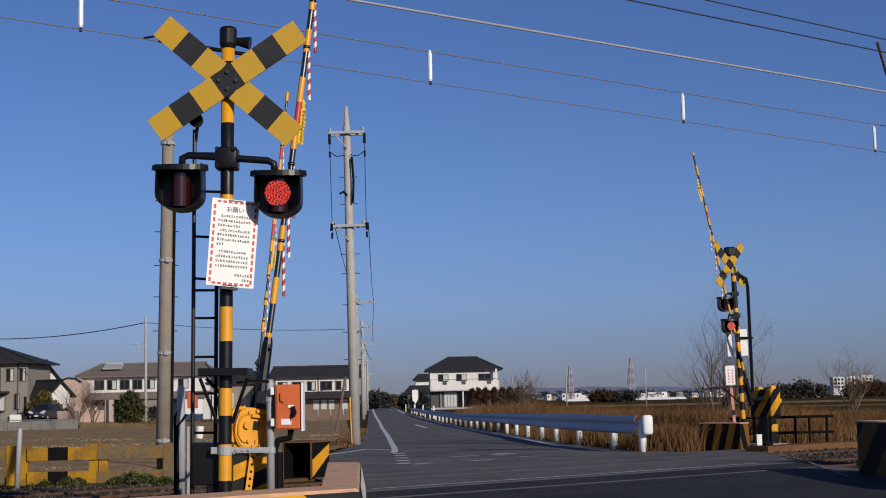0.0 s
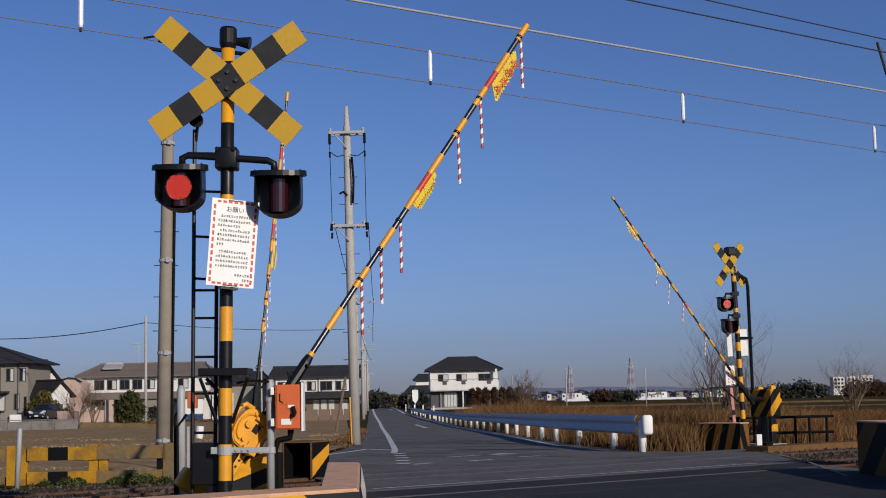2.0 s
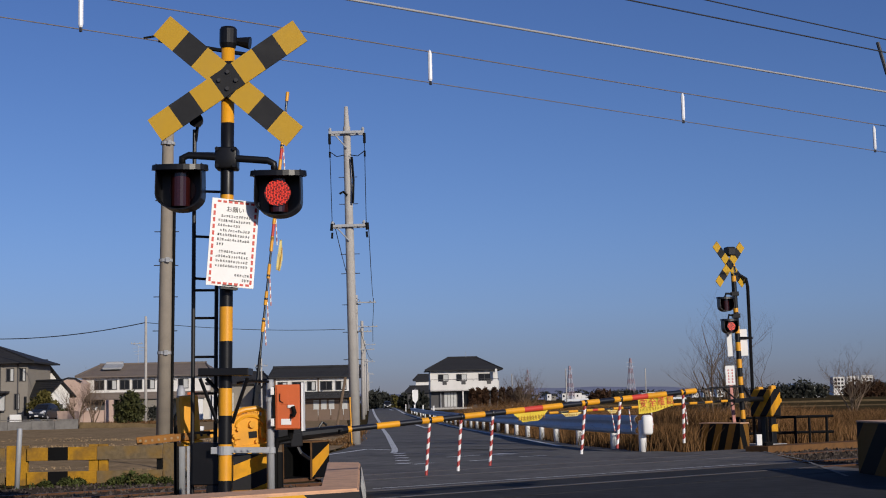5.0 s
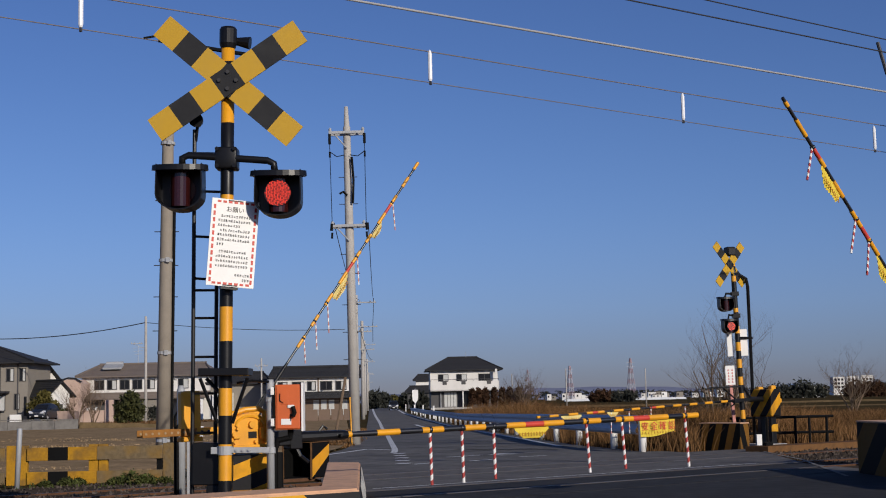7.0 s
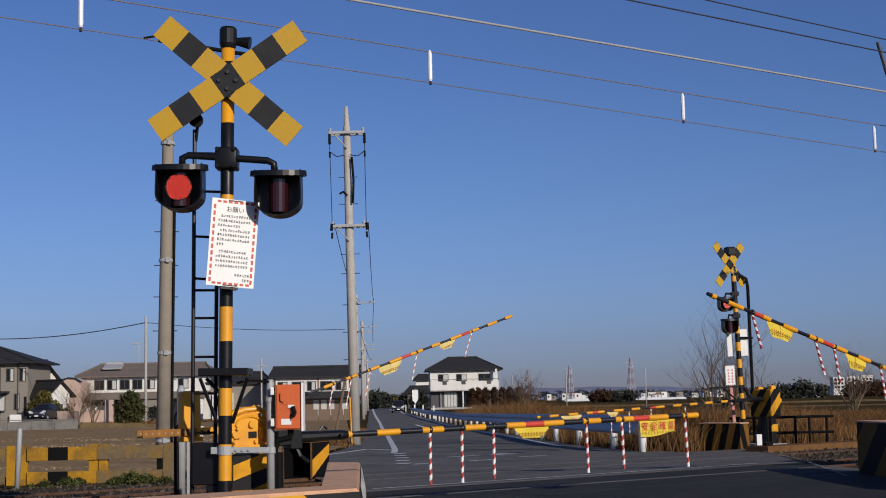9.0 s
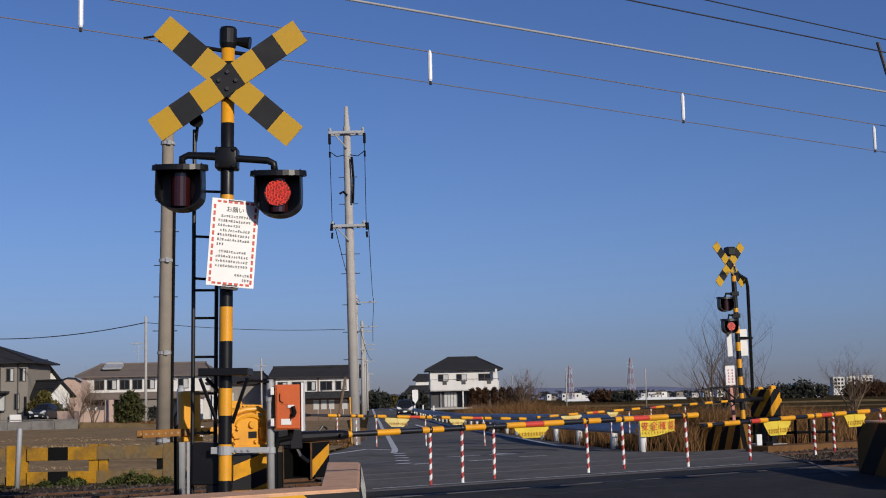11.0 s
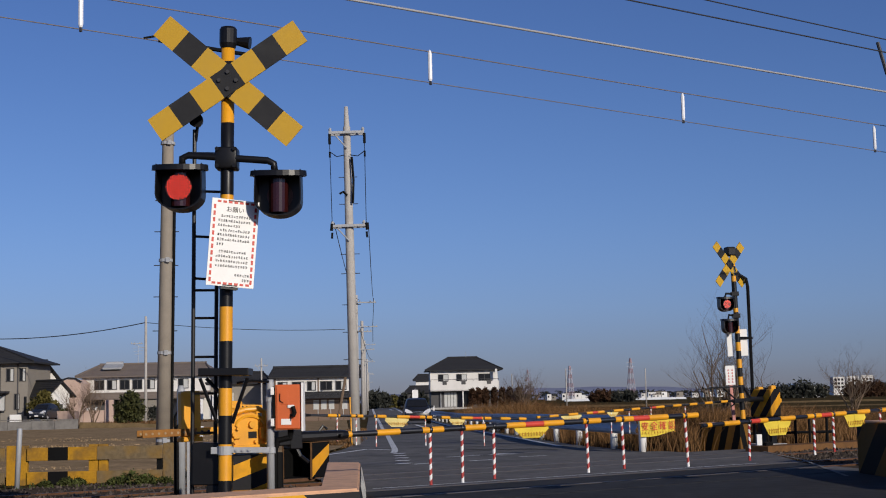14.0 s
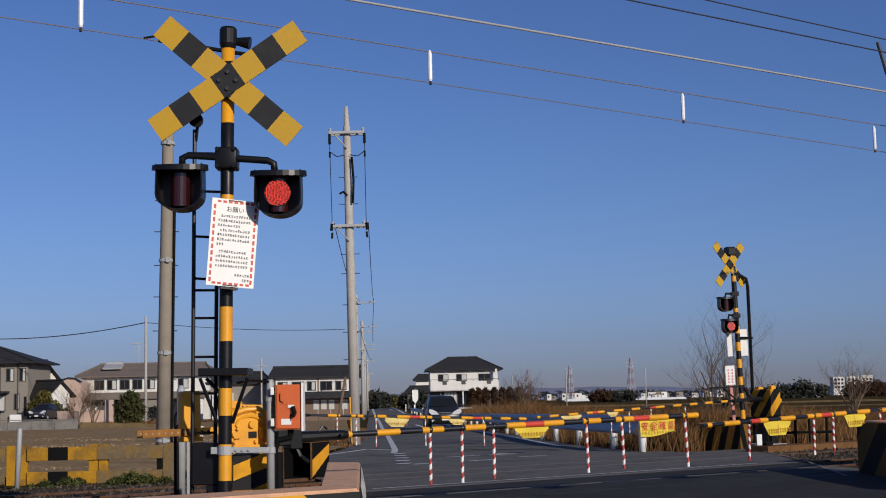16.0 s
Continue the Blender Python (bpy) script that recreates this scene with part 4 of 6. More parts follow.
# utility poles
def utility_pole(x, y, top, r, lean, label, arms, bands=False, pegs=()):
    p = thing("utility_pole", (x, y, gz(y) - 0.05), 0, label, "utility pole", "utility poles")
    p.matrix_basis = pose(x, y, gz(y) - 0.05, 0, lean, 0)
    bm = B()
    tube(bm, [(0, 0, 0), (0, 0, top * 0.5), (0, 0, top - 0.55), (0, 0, top - 0.5), (0, 0, top)], [r, r * 0.86, r * 0.70, r * 0.55, r * 0.36] if bands else [r, r * 0.88, r * 0.8, r * 0.79, r * 0.77], 14)
    part("shaft", bm, M["pole_brown"] if pegs and not bands else M["concrete"], p, "grey concrete shaft", True)
    for z, half, off in arms:
        bm = B()
        box(bm, -half + off, half + off, -r - 0.05, -r + 0.02, z - 0.035, z + 0.035, 0, None, 0.006)
        box(bm, -half + off, half + off, r - 0.02, r + 0.05, z - 0.03, z + 0.03, 0, None, 0.006)
        tube(bm, [(-half * 0.75 + off, -r, z), (0, -r, z - half * 0.9)], 0.018, 6)
        arm = part("crossarm", bm, M["galv"], p, "galvanised crossarm")
        for s in (-0.92, 0.92) if half < 0.5 else (-0.9, -0.3, 0.55, 0.9):
            bm = B()
            xx = s * half + off
            tube(bm, [(xx, -r, z + 0.03), (xx, -r, z + 0.08), (xx, -r, z + 0.13)], [0.03, 0.045, 0.02], 8)
            part("insulator", bm, M["galv"], arm, "grey pin insulator")
    for z in pegs:
        bm = B()
        s = 1 if int(z * 100) % 2 else -1
        tube(bm, [(-r * 0.6 - 0.16, 0, z), (r * 0.6 + 0.16, 0, z)], 0.010, 5)
        part("step_peg", bm, M["wire"], p)
    return p


P1 = utility_pole(-5.78, 29, 6.75, 0.152, 0.9, "grey-brown concrete utility pole behind the signal with step pegs", [], False, [1.6, 2.6, 3.3, 3.95, 4.65, 5.3])
for z in (0.37, 2.15, 4.05, 5.9, 6.5):
    bm = B()
    tube(bm, [(0, 0, z - 0.03), (0, 0, z + 0.03)], 0.152, 14)
    box(bm, 0.02, 0.10, -0.18, -0.14, z - 0.05, z + 0.05, 0, None, 0.006)
    part("steel_band", bm, M["galv"], P1, "bright steel band")
bm = B()
tube(bm, [(0.17, -0.02, 0.0), (0.16, -0.02, 5.2)], 0.03, 8)
part("conduit", bm, M["rubber"], P1, "thin dark brown conduit")
P3 = utility_pole(-2.32, 36.1, 8.75, 0.135, -0.8, "pale concrete utility pole with two crossarms beside the road", [(8.05, 0.46, 0.0), (5.62, 0.44, -0.02)], True, [2.2, 2.9, 3.6, 4.4, 4.9, 6.2, 6.9])
bm = B()
for s in (-0.44, 0.46):
    tube(bm, [(s, -0.14, 8.02), (s, -0.16, 7.75)], 0.035, 8)
    tube(bm, [(s, -0.16, 7.55), (s, -0.16, 7.4)], 0.025, 8)
    tube(bm, [(s, -0.16, 7.8), (s * 0.97, -0.16, 5.65)], 0.009, 6)
    tube(bm, [(s, -0.16, 7.55), (s * 0.6, -0.16, 7.42), (s * 0.15, -0.14, 7.46)], 0.012, 6)
    tube(bm, [(s * 0.98, -0.16, 5.68), (s * 1.02, -0.16, 5.5)], 0.04, 8)
    tube(bm, [(s * 0.98, -0.16, 5.45), (s * 1.0, -0.16, 5.3)], 0.028, 8)
tube(bm, [(0.12, -0.15, 7.4), (0.15, -0.16, 6.8), (0.12, -0.15, 6.2)], 0.03, 8)
tube(bm, [(-0.22, -0.15, 6.45), (-0.12, -0.16, 6.5), (-0.02, -0.15, 6.4)], 0.03, 8)
part("cable_fitting", bm, M["rubber"], P3, "black hanging cables and strain fittings")
bm = B()
tube(bm, [(-0.08, -0.14, 0.05), (-0.10, -0.13, 1.25)], 0.019, 8)
part("cable_guard", bm, M["yellow"], P3, "yellow cable guard")
far_poles = [(-5.75, 92, 8.4, 0.15), (-6.9, 118, 8.2, 0.16), (-9.4, 165, 8.6, 0.17), (-13.0, 235, 8.6, 0.18), (-18.5, 340, 8.6, 0.2)]
for x, y, top, r in far_poles:
    utility_pole(x, y, top, r, 0, "concrete utility pole along the country road", [(top - 0.5, 0.8, 0.5), (top - 2.4, 0.6, 0.4)])
utility_pole(-26.44, 125, 9.4, 0.14, 0, "slim grey pole at the edge of the field", [(7.0, 0.5, -0.8)])
utility_pole(28.16, 200, 5.4, 0.09, 0, "slim pole in the far fields", [])
utility_pole(21.19, 250, 6.6, 0.12, 0, "slim pole in the far fields", [])
utility_pole(9.32, 200, 5.0, 0.09, 0, "slim pole in the far fields", [])
utility_pole(-14.29, 110, 5.0, 0.08, 0, "slim pole behind the houses", [(4.4, 0.5, 0)])


def cable(a, b, sag, r, label="thin black cable between utility poles"):
    a, b = Vector(a), Vector(b)
    bm = B()
    tube(bm, [a.lerp(b, i / 16) - Vector((0, 0, sag * 4 * (i / 16) * (1 - i / 16))) for i in range(17)], r, 5)
    solo("cable", bm, M["wire"], label, "cable", "cables", smooth=True)


cable((-2.78, 36.0, 5.6), (-5.55, 92, 7.7), 0.55, 0.012)
cable((-1.90, 36.0, 5.6), (-4.6, 92, 7.75), 0.6, 0.012)
cable((-4.6, 92, 7.75), (-6.0, 118, 7.6), 0.3, 0.02)
cable((-6.0, 118, 7.6), (-8.4, 165, 8.0), 0.5, 0.025)
cable((-5.5, 92, 5.8), (-8.5, 165, 6.0), 0.6, 0.02)
cable((-45.66, 140, 8.07), (-26.44, 125, 8.46), 0.45, 0.045)
cable((-26.44, 125, 8.46), (-8.48, 120, 7.23), 0.3, 0.026)


# guard rail along the road
GUARD = [(3.58, 26.1), (3.27, 27.9), (2.86, 30.8), (2.66, 34.6), (2.57, 38.6), (2.42, 42.6), (2.28, 46.6), (2.13, 50.6), (1.98, 54.6), (1.82, 58.6), (1.62, 62.6), (1.42, 66.6), (1.2, 70.6), (0.98, 74.6),
         (0.76, 78.6), (0.52, 82.6), (0.26, 86.6), (0.0, 90.6), (-0.26, 94.6), (-0.5, 98.6), (-0.78, 102.6), (-1.3, 111), (-1.8, 120), (-2.4, 132), (-3.0, 144), (-4.0, 164)]
gr = thing("guardrail", (0, 0, 0), 0, "weathered white steel guardrail along the road edge", "guardrail")
bm = B()
prof = [(0.0, 0.66), (-0.045, 0.62), (-0.045, 0.56), (0.0, 0.50), (0.0, 0.47), (-0.045, 0.41), (-0.045, 0.36), (0.0, 0.32)]
prev = None
for x, y in GUARD:
    cur = [bm.verts.new((x + d - 0.08, y, gz(y) + z)) for d, z in prof]
    if prev:
        for i in range(len(prof) - 1):
            bm.faces.new((prev[i], prev[i + 1], cur[i + 1], cur[i]))
    prev = cur
bm.normal_update()
bmesh.ops.solidify(bm, geom=list(bm.faces), thickness=0.006)
part("beam", bm, M["guard_shaded"], gr, "grooved steel beam")
for x, y in GUARD:
    bm = B()
    tube(bm, [(x, y, gz(y) - 0.05), (x, y, gz(y) + 0.56), (x, y, gz(y) + 0.585)], [0.07, 0.07, 0.03], 12)
    part("post", bm, M["white"], gr, "white round post", True)
bm = B()
box(bm, 3.56, 3.75, 25.86, 26.06, 0.31, 0.67, 0, None, 0.05)
part("end_cap", bm, M["white"], gr, "rounded white end piece", True)

# low delineator posts and signs further along the road
for k, (x, y) in enumerate(((-1.6, 112), (-2.9, 140), (-4.3, 165), (-6.3, 200))):
    bm = B()
    tube(bm, [(x + 0.6, y, gz(y) - 0.02), (x + 0.6, y, gz(y) + 1.0)], 0.07, 8)
    solo("delineator", bm, M["white"], "white roadside delineator post", "road post", "delineators")
rs = thing("road_sign", (-3.70, 170, gz(170)), 0, "white-backed road sign on a grey post", "road sign")
bm = B()
tube(bm, [(0, 0, 0), (0, 0, 2.9)], 0.05, 8)
part("post", bm, M["galv"], rs)
bm = B()
prism(bm, [(-0.36, 2.0), (-0.3, 1.5), (0, 1.1), (0.3, 1.5), (0.36, 2.0), (0.36, 2.75), (-0.36, 2.75)], -0.08, -0.05)
part("plate", bm, M["white"], rs)
rs = thing("road_sign", (-3.84, 62, gz(62)), 0, "round blue and red road sign on a pole", "road sign")
bm = B()
tube(bm, [(0, 0, 0), (0, 0, 2.5)], 0.04, 8)
part("post", bm, M["galv"], rs)
bm = B()
tube(bm, [(-0.1, -0.06, 1.75), (-0.1, -0.04, 1.75)], 0.15, 20)
part("disc", bm, M["blue_sheet"], rs, "round blue disc")
bm = B()
tube(bm, [(-0.1, -0.06, 2.10), (-0.1, -0.04, 2.10)], 0.15, 20)
part("disc", bm, M["pink_wall"], rs, "faded red and white disc")


# corner blocks and kerbs of the crossing
def corner_block(name, at, rz, w, d, h, label, side, top):
    b = thing(name, at, rz, label, "guard block", "guard blocks")
    bm = B()
    box(bm, -w / 2, w / 2, -d / 2, d / 2, -0.03, h, 0, None, 0.012)
    part("body", bm, side, b, "shade-dimmed yellow and black bands")
    bm = B()
    box(bm, -w / 2 - 0.004, w / 2 + 0.004, -d / 2 - 0.004, d / 2 + 0.004, h, h + 0.02, 0, None, 0.005)
    part("top", bm, top, b, "weathered concrete top")
    return b


corner_block("guard_block", (5.19, 26.66, 0), -48, 0.93, 0.27, 0.47, "banded concrete guard block beside the far signal", M["blockbars"], M["block"])
corner_block("guard_block", (5.44, 15.6, 0), -88, 4.4, 0.5, 0.63, "banded concrete guard block at the road edge by the rails", M["longbars"], M["block"])

# L-shaped guard block in front of the near signal
lb = thing("guard_block", (0, 0, 0), 0, "low L-shaped weathered concrete guard block with banded sides", "guard block", "guard blocks")
outline = [(-2.9, 9.93), (-0.99, 11.35), (-1.34, 15.93), (-0.965, 15.74), (-0.685, 10.95), (-2.9, 9.30)]
BATTER = (0, 0, 0, 0.06, 0.06, 0)
for nm, z0, z1, gro, mt in (("body", -0.03, 0.325, 0.0, M["lbars"]), ("top", 0.325, 0.35, 0.0, M["block"])):
    bm = B()
    lo = [bm.verts.new((x + d * (0.35 - z0) / 0.35, y, z0)) for (x, y), d in zip(outline, BATTER)]
    hi = [bm.verts.new((x + d * (0.35 - z1) / 0.35, y, z1)) for (x, y), d in zip(outline, BATTER)]
    bm.faces.new(lo)
    bm.faces.new(hi)
    for i in range(6):
        bm.faces.new((lo[i], lo[(i + 1) % 6], hi[(i + 1) % 6], hi[i]))
    bmesh.ops.bevel(bm, geom=[e for e in bm.edges if abs(e.verts[0].co.z - e.verts[1].co.z) < 0.001 and e.verts[0].co.z > 0.34], offset=0.012, segments=2, affect="EDGES")
    part(nm, bm, mt, lb)
back, front = Vector((-0.965, 15.74, 0)), Vector((-0.685, 10.95, 0))
for k in range(8):
    bm = B()
    t0 = 0.02 + 0.10 * k
    quad = []
    for q, z in ((back.lerp(front, t0), 0.05), (back.lerp(front, t0 + 0.035), 0.05), (back.lerp(front, t0 + 0.075), 0.31), (back.lerp(front, t0 + 0.04), 0.31)):
        quad.append(bm.verts.new((q.x + 0.06 * (0.35 - z) / 0.35 + 0.007, q.y, z)))
    f = bm.faces.new(quad)
    bm.normal_update()
    bmesh.ops.solidify(bm, geom=[f], thickness=0.004)
    part("pale_band", bm, M["roadpaint"], lb, "pale painted band")

# kerb and low ledge by the road, left
kb = B()
box(kb, -0.14, 0.0, 0, 7.5, -0.05, 0.06, 0, pose(-0.62, 10.6, 0, 0, 0, 3.4), 0.015)
solo("kerb", kb, M["concrete"], "pale worn concrete kerb at the road edge", "kerb", kind="structure")

# hollow steel guard box behind the gate
hb = thing("guard_box", (-1.93, 19.45, 0), -20, "hollow dark guard box with banded side and rusty rim", "guard box")
bm = B()
box(bm, -0.22, -0.20, -0.25, 0.3, 0, 0.48)
box(bm, 0.19, 0.21, -0.25, 0.3, 0, 0.48)
box(bm, -0.22, 0.21, 0.28, 0.3, 0, 0.48)
box(bm, -0.22, 0.21, -0.25, 0.3, 0.0, 0.02)
part("shell", bm, M["rubber"], hb)
bm = B()
box(bm, -0.225, 0.215, -0.26, 0.3, 0.48, 0.5)
box(bm, 0.195, 0.215, -0.27, -0.25, 0, 0.48)
box(bm, -0.225, -0.205, -0.27, -0.25, 0, 0.48)
part("rim", bm, M["timber"], hb, "rusty brown rim")
bm = B()
prism(bm, [(-0.245, 0.02), (0.285, 0.30), (0.285, 0.45), (-0.245, 0.25)], 0.212, 0.216, 0, pose(0.430, 0, 0, 0, 0, 90))
part("yellow_band", bm, M["yellow"], hb, "slanting yellow band")

# orange control box on a pipe post
cb = thing("control_box", (-1.48, 11.95, 0.0), 0, "orange metal control box with a padlock on a grey pipe", "control box")
bm = B()
tube(bm, [(0, 0, 0), (0, 0, 1.17), (0, 0, 1.21)], [0.033, 0.033, 0.028], 12)
part("pipe", bm, M["galv"], cb, "grey galvanised pipe", True)
bm = B()
box(bm, 0.05, 0.265, -0.07, 0.08, 0.79, 1.165, 0, None, 0.008)
part("case", bm, M["orange"], cb)
bm = B()
box(bm, 0.065, 0.255, -0.078, -0.07, 0.80, 1.155, 0, None, 0.003)
box(bm, 0.10, 0.16, -0.082, -0.078, 1.0, 1.11, 0, None, 0.002)
part("door", bm, M["orange"], cb, "flat orange door")
bm = B()
box(bm, 0.268, 0.285, -0.09, 0.08, 0.775, 1.18, 0, None, 0.003)
part("edge_strip", bm, M["white"], cb, "white edge strip")
for z in (0.82, 1.08):
    bm = B()
    box(bm, 0.012, 0.04, -0.085, -0.05, z, z + 0.065, 0, None, 0.004)
    part("hinge_clip", bm, M["white"], cb, "white plastic clip")
bm = B()
box(bm, 0.03, 0.052, -0.06, 0.07, 0.80, 1.15)
tube(bm, [(0.2, -0.09, 0.98), (0.215, -0.1, 0.93), (0.2, -0.1, 0.9)], 0.018, 8)
tube(bm, [(0.09, -0.083, 1.09), (0.09, -0.083, 1.03), (0.12, -0.083, 1.01)], 0.004, 5)
tube(bm, [(0.18, -0.083, 0.92), (0.18, -0.083, 0.86)], 0.005, 5)
part("padlock", bm, M["rubber"], cb, "black padlock")
bm = B()
box(bm, 0.10, 0.185, -0.084, -0.079, 0.83, 0.88, 0, None, 0.002)
part("label_plate", bm, M["white"], cb, "small white label plate")
bm = B()
box(bm, 0.155, 0.21, -0.09, -0.079, 0.97, 0.995, 0, None, 0.002)
part("label_plate", bm, M["white"], cb, "small white label plate")
bm = B()
tube(bm, [(0.02, 0.03, 0.0), (0.03, 0.03, 0.62), (0.06, 0.03, 0.70), (0.16, 0.03, 0.72), (0.17, 0.02, 0.79)], 0.028, 8)
tube(bm, [(0.06, 0.05, 0.0), (0.06, 0.05, 0.6)], 0.04, 8)
part("cable_hose", bm, M["rubber"], cb, "black cable hose")
for z in (0.62, 1.05):
    bm = B()
    tube(bm, [(0, 0, z - 0.025), (0, 0, z + 0.025)], 0.042, 12)
    part("collar", bm, M["galv"], cb)

# post with pipes and a small orange box behind the ladder
eb = thing("equipment_post", (-2.65, 14.2, 0), 0, "grey equipment post with black pipes and a small orange box", "equipment post")
bm = B()
tube(bm, [(0, 0, 0), (0, 0, 1.16), (0, 0, 1.21)], [0.042, 0.042, 0.02], 12)
part("pipe", bm, M["galv"], eb, "", True)
bm = B()
box(bm, 0.07, 0.16, -0.05, 0.05, 0.98, 1.14, 0, None, 0.006)
part("small_box", bm, M["orange"], eb, "small orange box")
bm = B()
tube(bm, [(-0.06, 0, 0.0), (-0.06, 0, 0.9), (-0.01, -0.02, 0.98)], 0.014, 8)
tube(bm, [(-0.025, -0.04, 0.0), (-0.03, -0.04, 0.8), (0.06, -0.03, 0.92)], 0.014, 8)
part("cable", bm, M["rubber"], eb)
bm = B()
box(bm, 0.052, 0.078, 0.02, 0.05, 0.0, 0.80, 0, None, 0.004)
part("pale_duct", bm, M["galv"], eb, "pale cable duct")
bm = B()
tube(bm, [(0.17, 0.06, 0.68), (0.18, 0.06, 0.80)], [0.035, 0.04], 10)
part("pot", bm, M["white"], eb, "pale plastic pot")

# yellow timber fence beside the far track, left
fc = thing("timber_fence", (-4.9, 19.6, -0.12), 0, "faded yellow and black timber fence by the track", "fence")
for x0, x1, m in ((-1.15, -1.0, "fence_yellow"), (-0.985, -0.86, "fence_yellow"), (-0.02, 0.105, "fence_yellow"), (0.115, 0.24, "fence_yellow"), (1.00, 1.15, "fence_grey")):
    bm = B()
    box(bm, x0, x1, -0.04, 0.04, 0, 0.63, 0, None, 0.008)
    part("post", bm, M[m], fc)
for z0, z1 in ((0.42, 0.60), (0.10, 0.27)):
    for x0, x1, m in ((-1.6, -1.16, "fence_grey"), (-0.86, -0.57, "fence_yellow"), (-0.57, -0.30, "rubber"), (-0.30, 0.10, "fence_yellow"), (0.10, 1.0, "fence_grey")):
        bm = B()
        box(bm, x0 + 0.002, x1 - 0.002, -0.075, -0.042, z0, z1, 0, None, 0.006)
        part("rail_board", bm, M[m], fc, "black painted stretch" if m == "rubber" else "")
for z0, z1 in ((0.20, 0.48),):
    bm = B()
    box(bm, 0.91, 0.985, -0.03, 0.03, z0, z1, 0, None, 0.004)
    part("black_block", bm, M["rubber"], fc, "short black painted block")
bm = B()
tube(bm, [(-5.61, 18.6, -0.05), (-5.58, 18.6, 0.74), (-5.58, 18.6, 0.76)], [0.034, 0.034, 0.026], 12)
solo("bollard", bm, M["galv"], "grey steel marker pipe beside the track", "bollard", smooth=True)

# low black fence, marker and timber edge beyond the crossing, right
bf = thing("low_fence", (7.15, 28.6, 0), 0, "low black steel fence beside the far track", "fence")
for z in (0.53, 0.22):
    bm = B()
    tube(bm, [(-1.45, 0.05, z), (0.62, 0, z + 0.01)], 0.028, 8)
    part("rail", bm, M["rubber"], bf)
for x in (-1.3, -0.72, -0.15, 0.13, 0.48):
    bm = B()
    tube(bm, [(x, 0, -0.05), (x, 0, 0.55)], 0.028, 8)
    part("post", bm, M["rubber"], bf)
bm = B()
box(bm, -0.05, 0.05, -0.04, 0.04, -0.02, 0.26, 0, pose(5.82, 26.6, 0), 0.008)
solo("marker_post", bm, M["white"], "short white concrete marker post", "marker post")
bm = B()
box(bm, -0.03, 0.03, -0.03, 0.03, -0.02, 1.2, 0, pose(5.72, 28.2, 0, 0, -3, 0), 0.006)
solo("wooden_stake", bm, M["rod_faded"], "faded red leaning stake beside the far signal", "stake")
for k, (o0, o1, u0, u1) in enumerate(((16.05, 16.55, 19.6, 36.0),)):
    bm = B()
    a, b, c, d = rail_pt(o0, u0), rail_pt(o0, u1), rail_pt(o1, u1), rail_pt(o1, u0)
    lo = [bm.verts.new(v + Vector((0, 0, -0.05))) for v in (a, b, c, d)]
    hi = [bm.verts.new(v + Vector((0, 0, 0.10 if k == 0 else 0.03))) for v in (a, b, c, d)]
    bm.faces.new(hi)
    for i in range(4):
        bm.faces.new((lo[i], lo[(i + 1) % 4], hi[(i + 1) % 4], hi[i]))
    solo("timber_edge", bm, M["timber"], "brown timber edging beam along the track", "edging beam", "edging beams")
bm = B()
box(bm, -0.09, 0.09, -0.05, 0.05, 0, 0.06, 0, pose(*rail_pt(16.3, 19.9, 0.10), 0, 0, 38), 0.01)
solo("cable_clip", bm, M["rubber"], "small dark clip lying on the timber edge", "clip")
# straight pale edge of the road against the ballast
bm = B()
bar_on_road(bm, 4.75, 17.0, 5.34, 21.5, 0.05)
bar_on_road(bm, 5.34, 21.5, 5.55, 25.8, 0.05)
for v in bm.verts:
    v.co.z += 0.008
solo("road_edge_line", bm, M["wall_grey"], "worn pale edge line where the road meets the rails", "road marking", kind="structure")
bm = B()
bm.faces.new([bm.verts.new(v) for v in (rail_pt(13.52, 9.5, 0.010), rail_pt(13.52, 16.3, 0.010), rail_pt(13.58, 16.3, 0.010), rail_pt(13.58, 9.5, 0.010))])
solo("rail_guard_line", bm, M["roadpaint"], "pale worn line beside the crossing rail", "road marking", kind="structure")


# plants
def mesh_stuff(name, verts, faces, material, label, category):
    me = bpy.data.meshes.new(name)
    me.from_pydata(verts, [], faces)
    me.materials.append(material)
    return tagged(new(name, me), label, category, kind="stuff")


def grass(name, spots, material, label, seed, h0, h1, w, per=7):
    """Tufts of thin bent blades at the given spots (x, y, height factor)."""
    rnd = random.Random(seed)
    vs, fs = [], []
    for x, y, k in spots:
        for _ in range(per):
            h = rnd.uniform(h0, h1) * k
            bx, by = x + rnd.gauss(0, 0.14), y + rnd.gauss(0, 0.14)
            z = gz(by) - 0.03
            a = rnd.uniform(0, 2 * math.pi)
            lean = rnd.uniform(0.05, 0.85) * h
            dx, dy = math.cos(a) * lean, math.sin(a) * lean
            sx = w * rnd.uniform(0.6, 1.3)
            c = rnd.uniform(-0.6, 0.6)
            ox, oy = sx * math.cos(c), sx * math.sin(c)
            n = len(vs)
            vs += [(bx - ox, by - oy, z), (bx + ox, by + oy, z), (bx + dx * 0.4 + ox * 0.7, by + dy * 0.4 + oy * 0.7, z + h * 0.6), (bx + dx * 0.4 - ox * 0.7, by + dy * 0.4 - oy * 0.7, z + h * 0.6), (bx + dx, by + dy, z + h * 0.97)]
            fs += [(n, n + 1, n + 2, n + 3), (n + 3, n + 2, n + 4)]
    mesh_stuff(name, vs, fs, material, label, "grass")


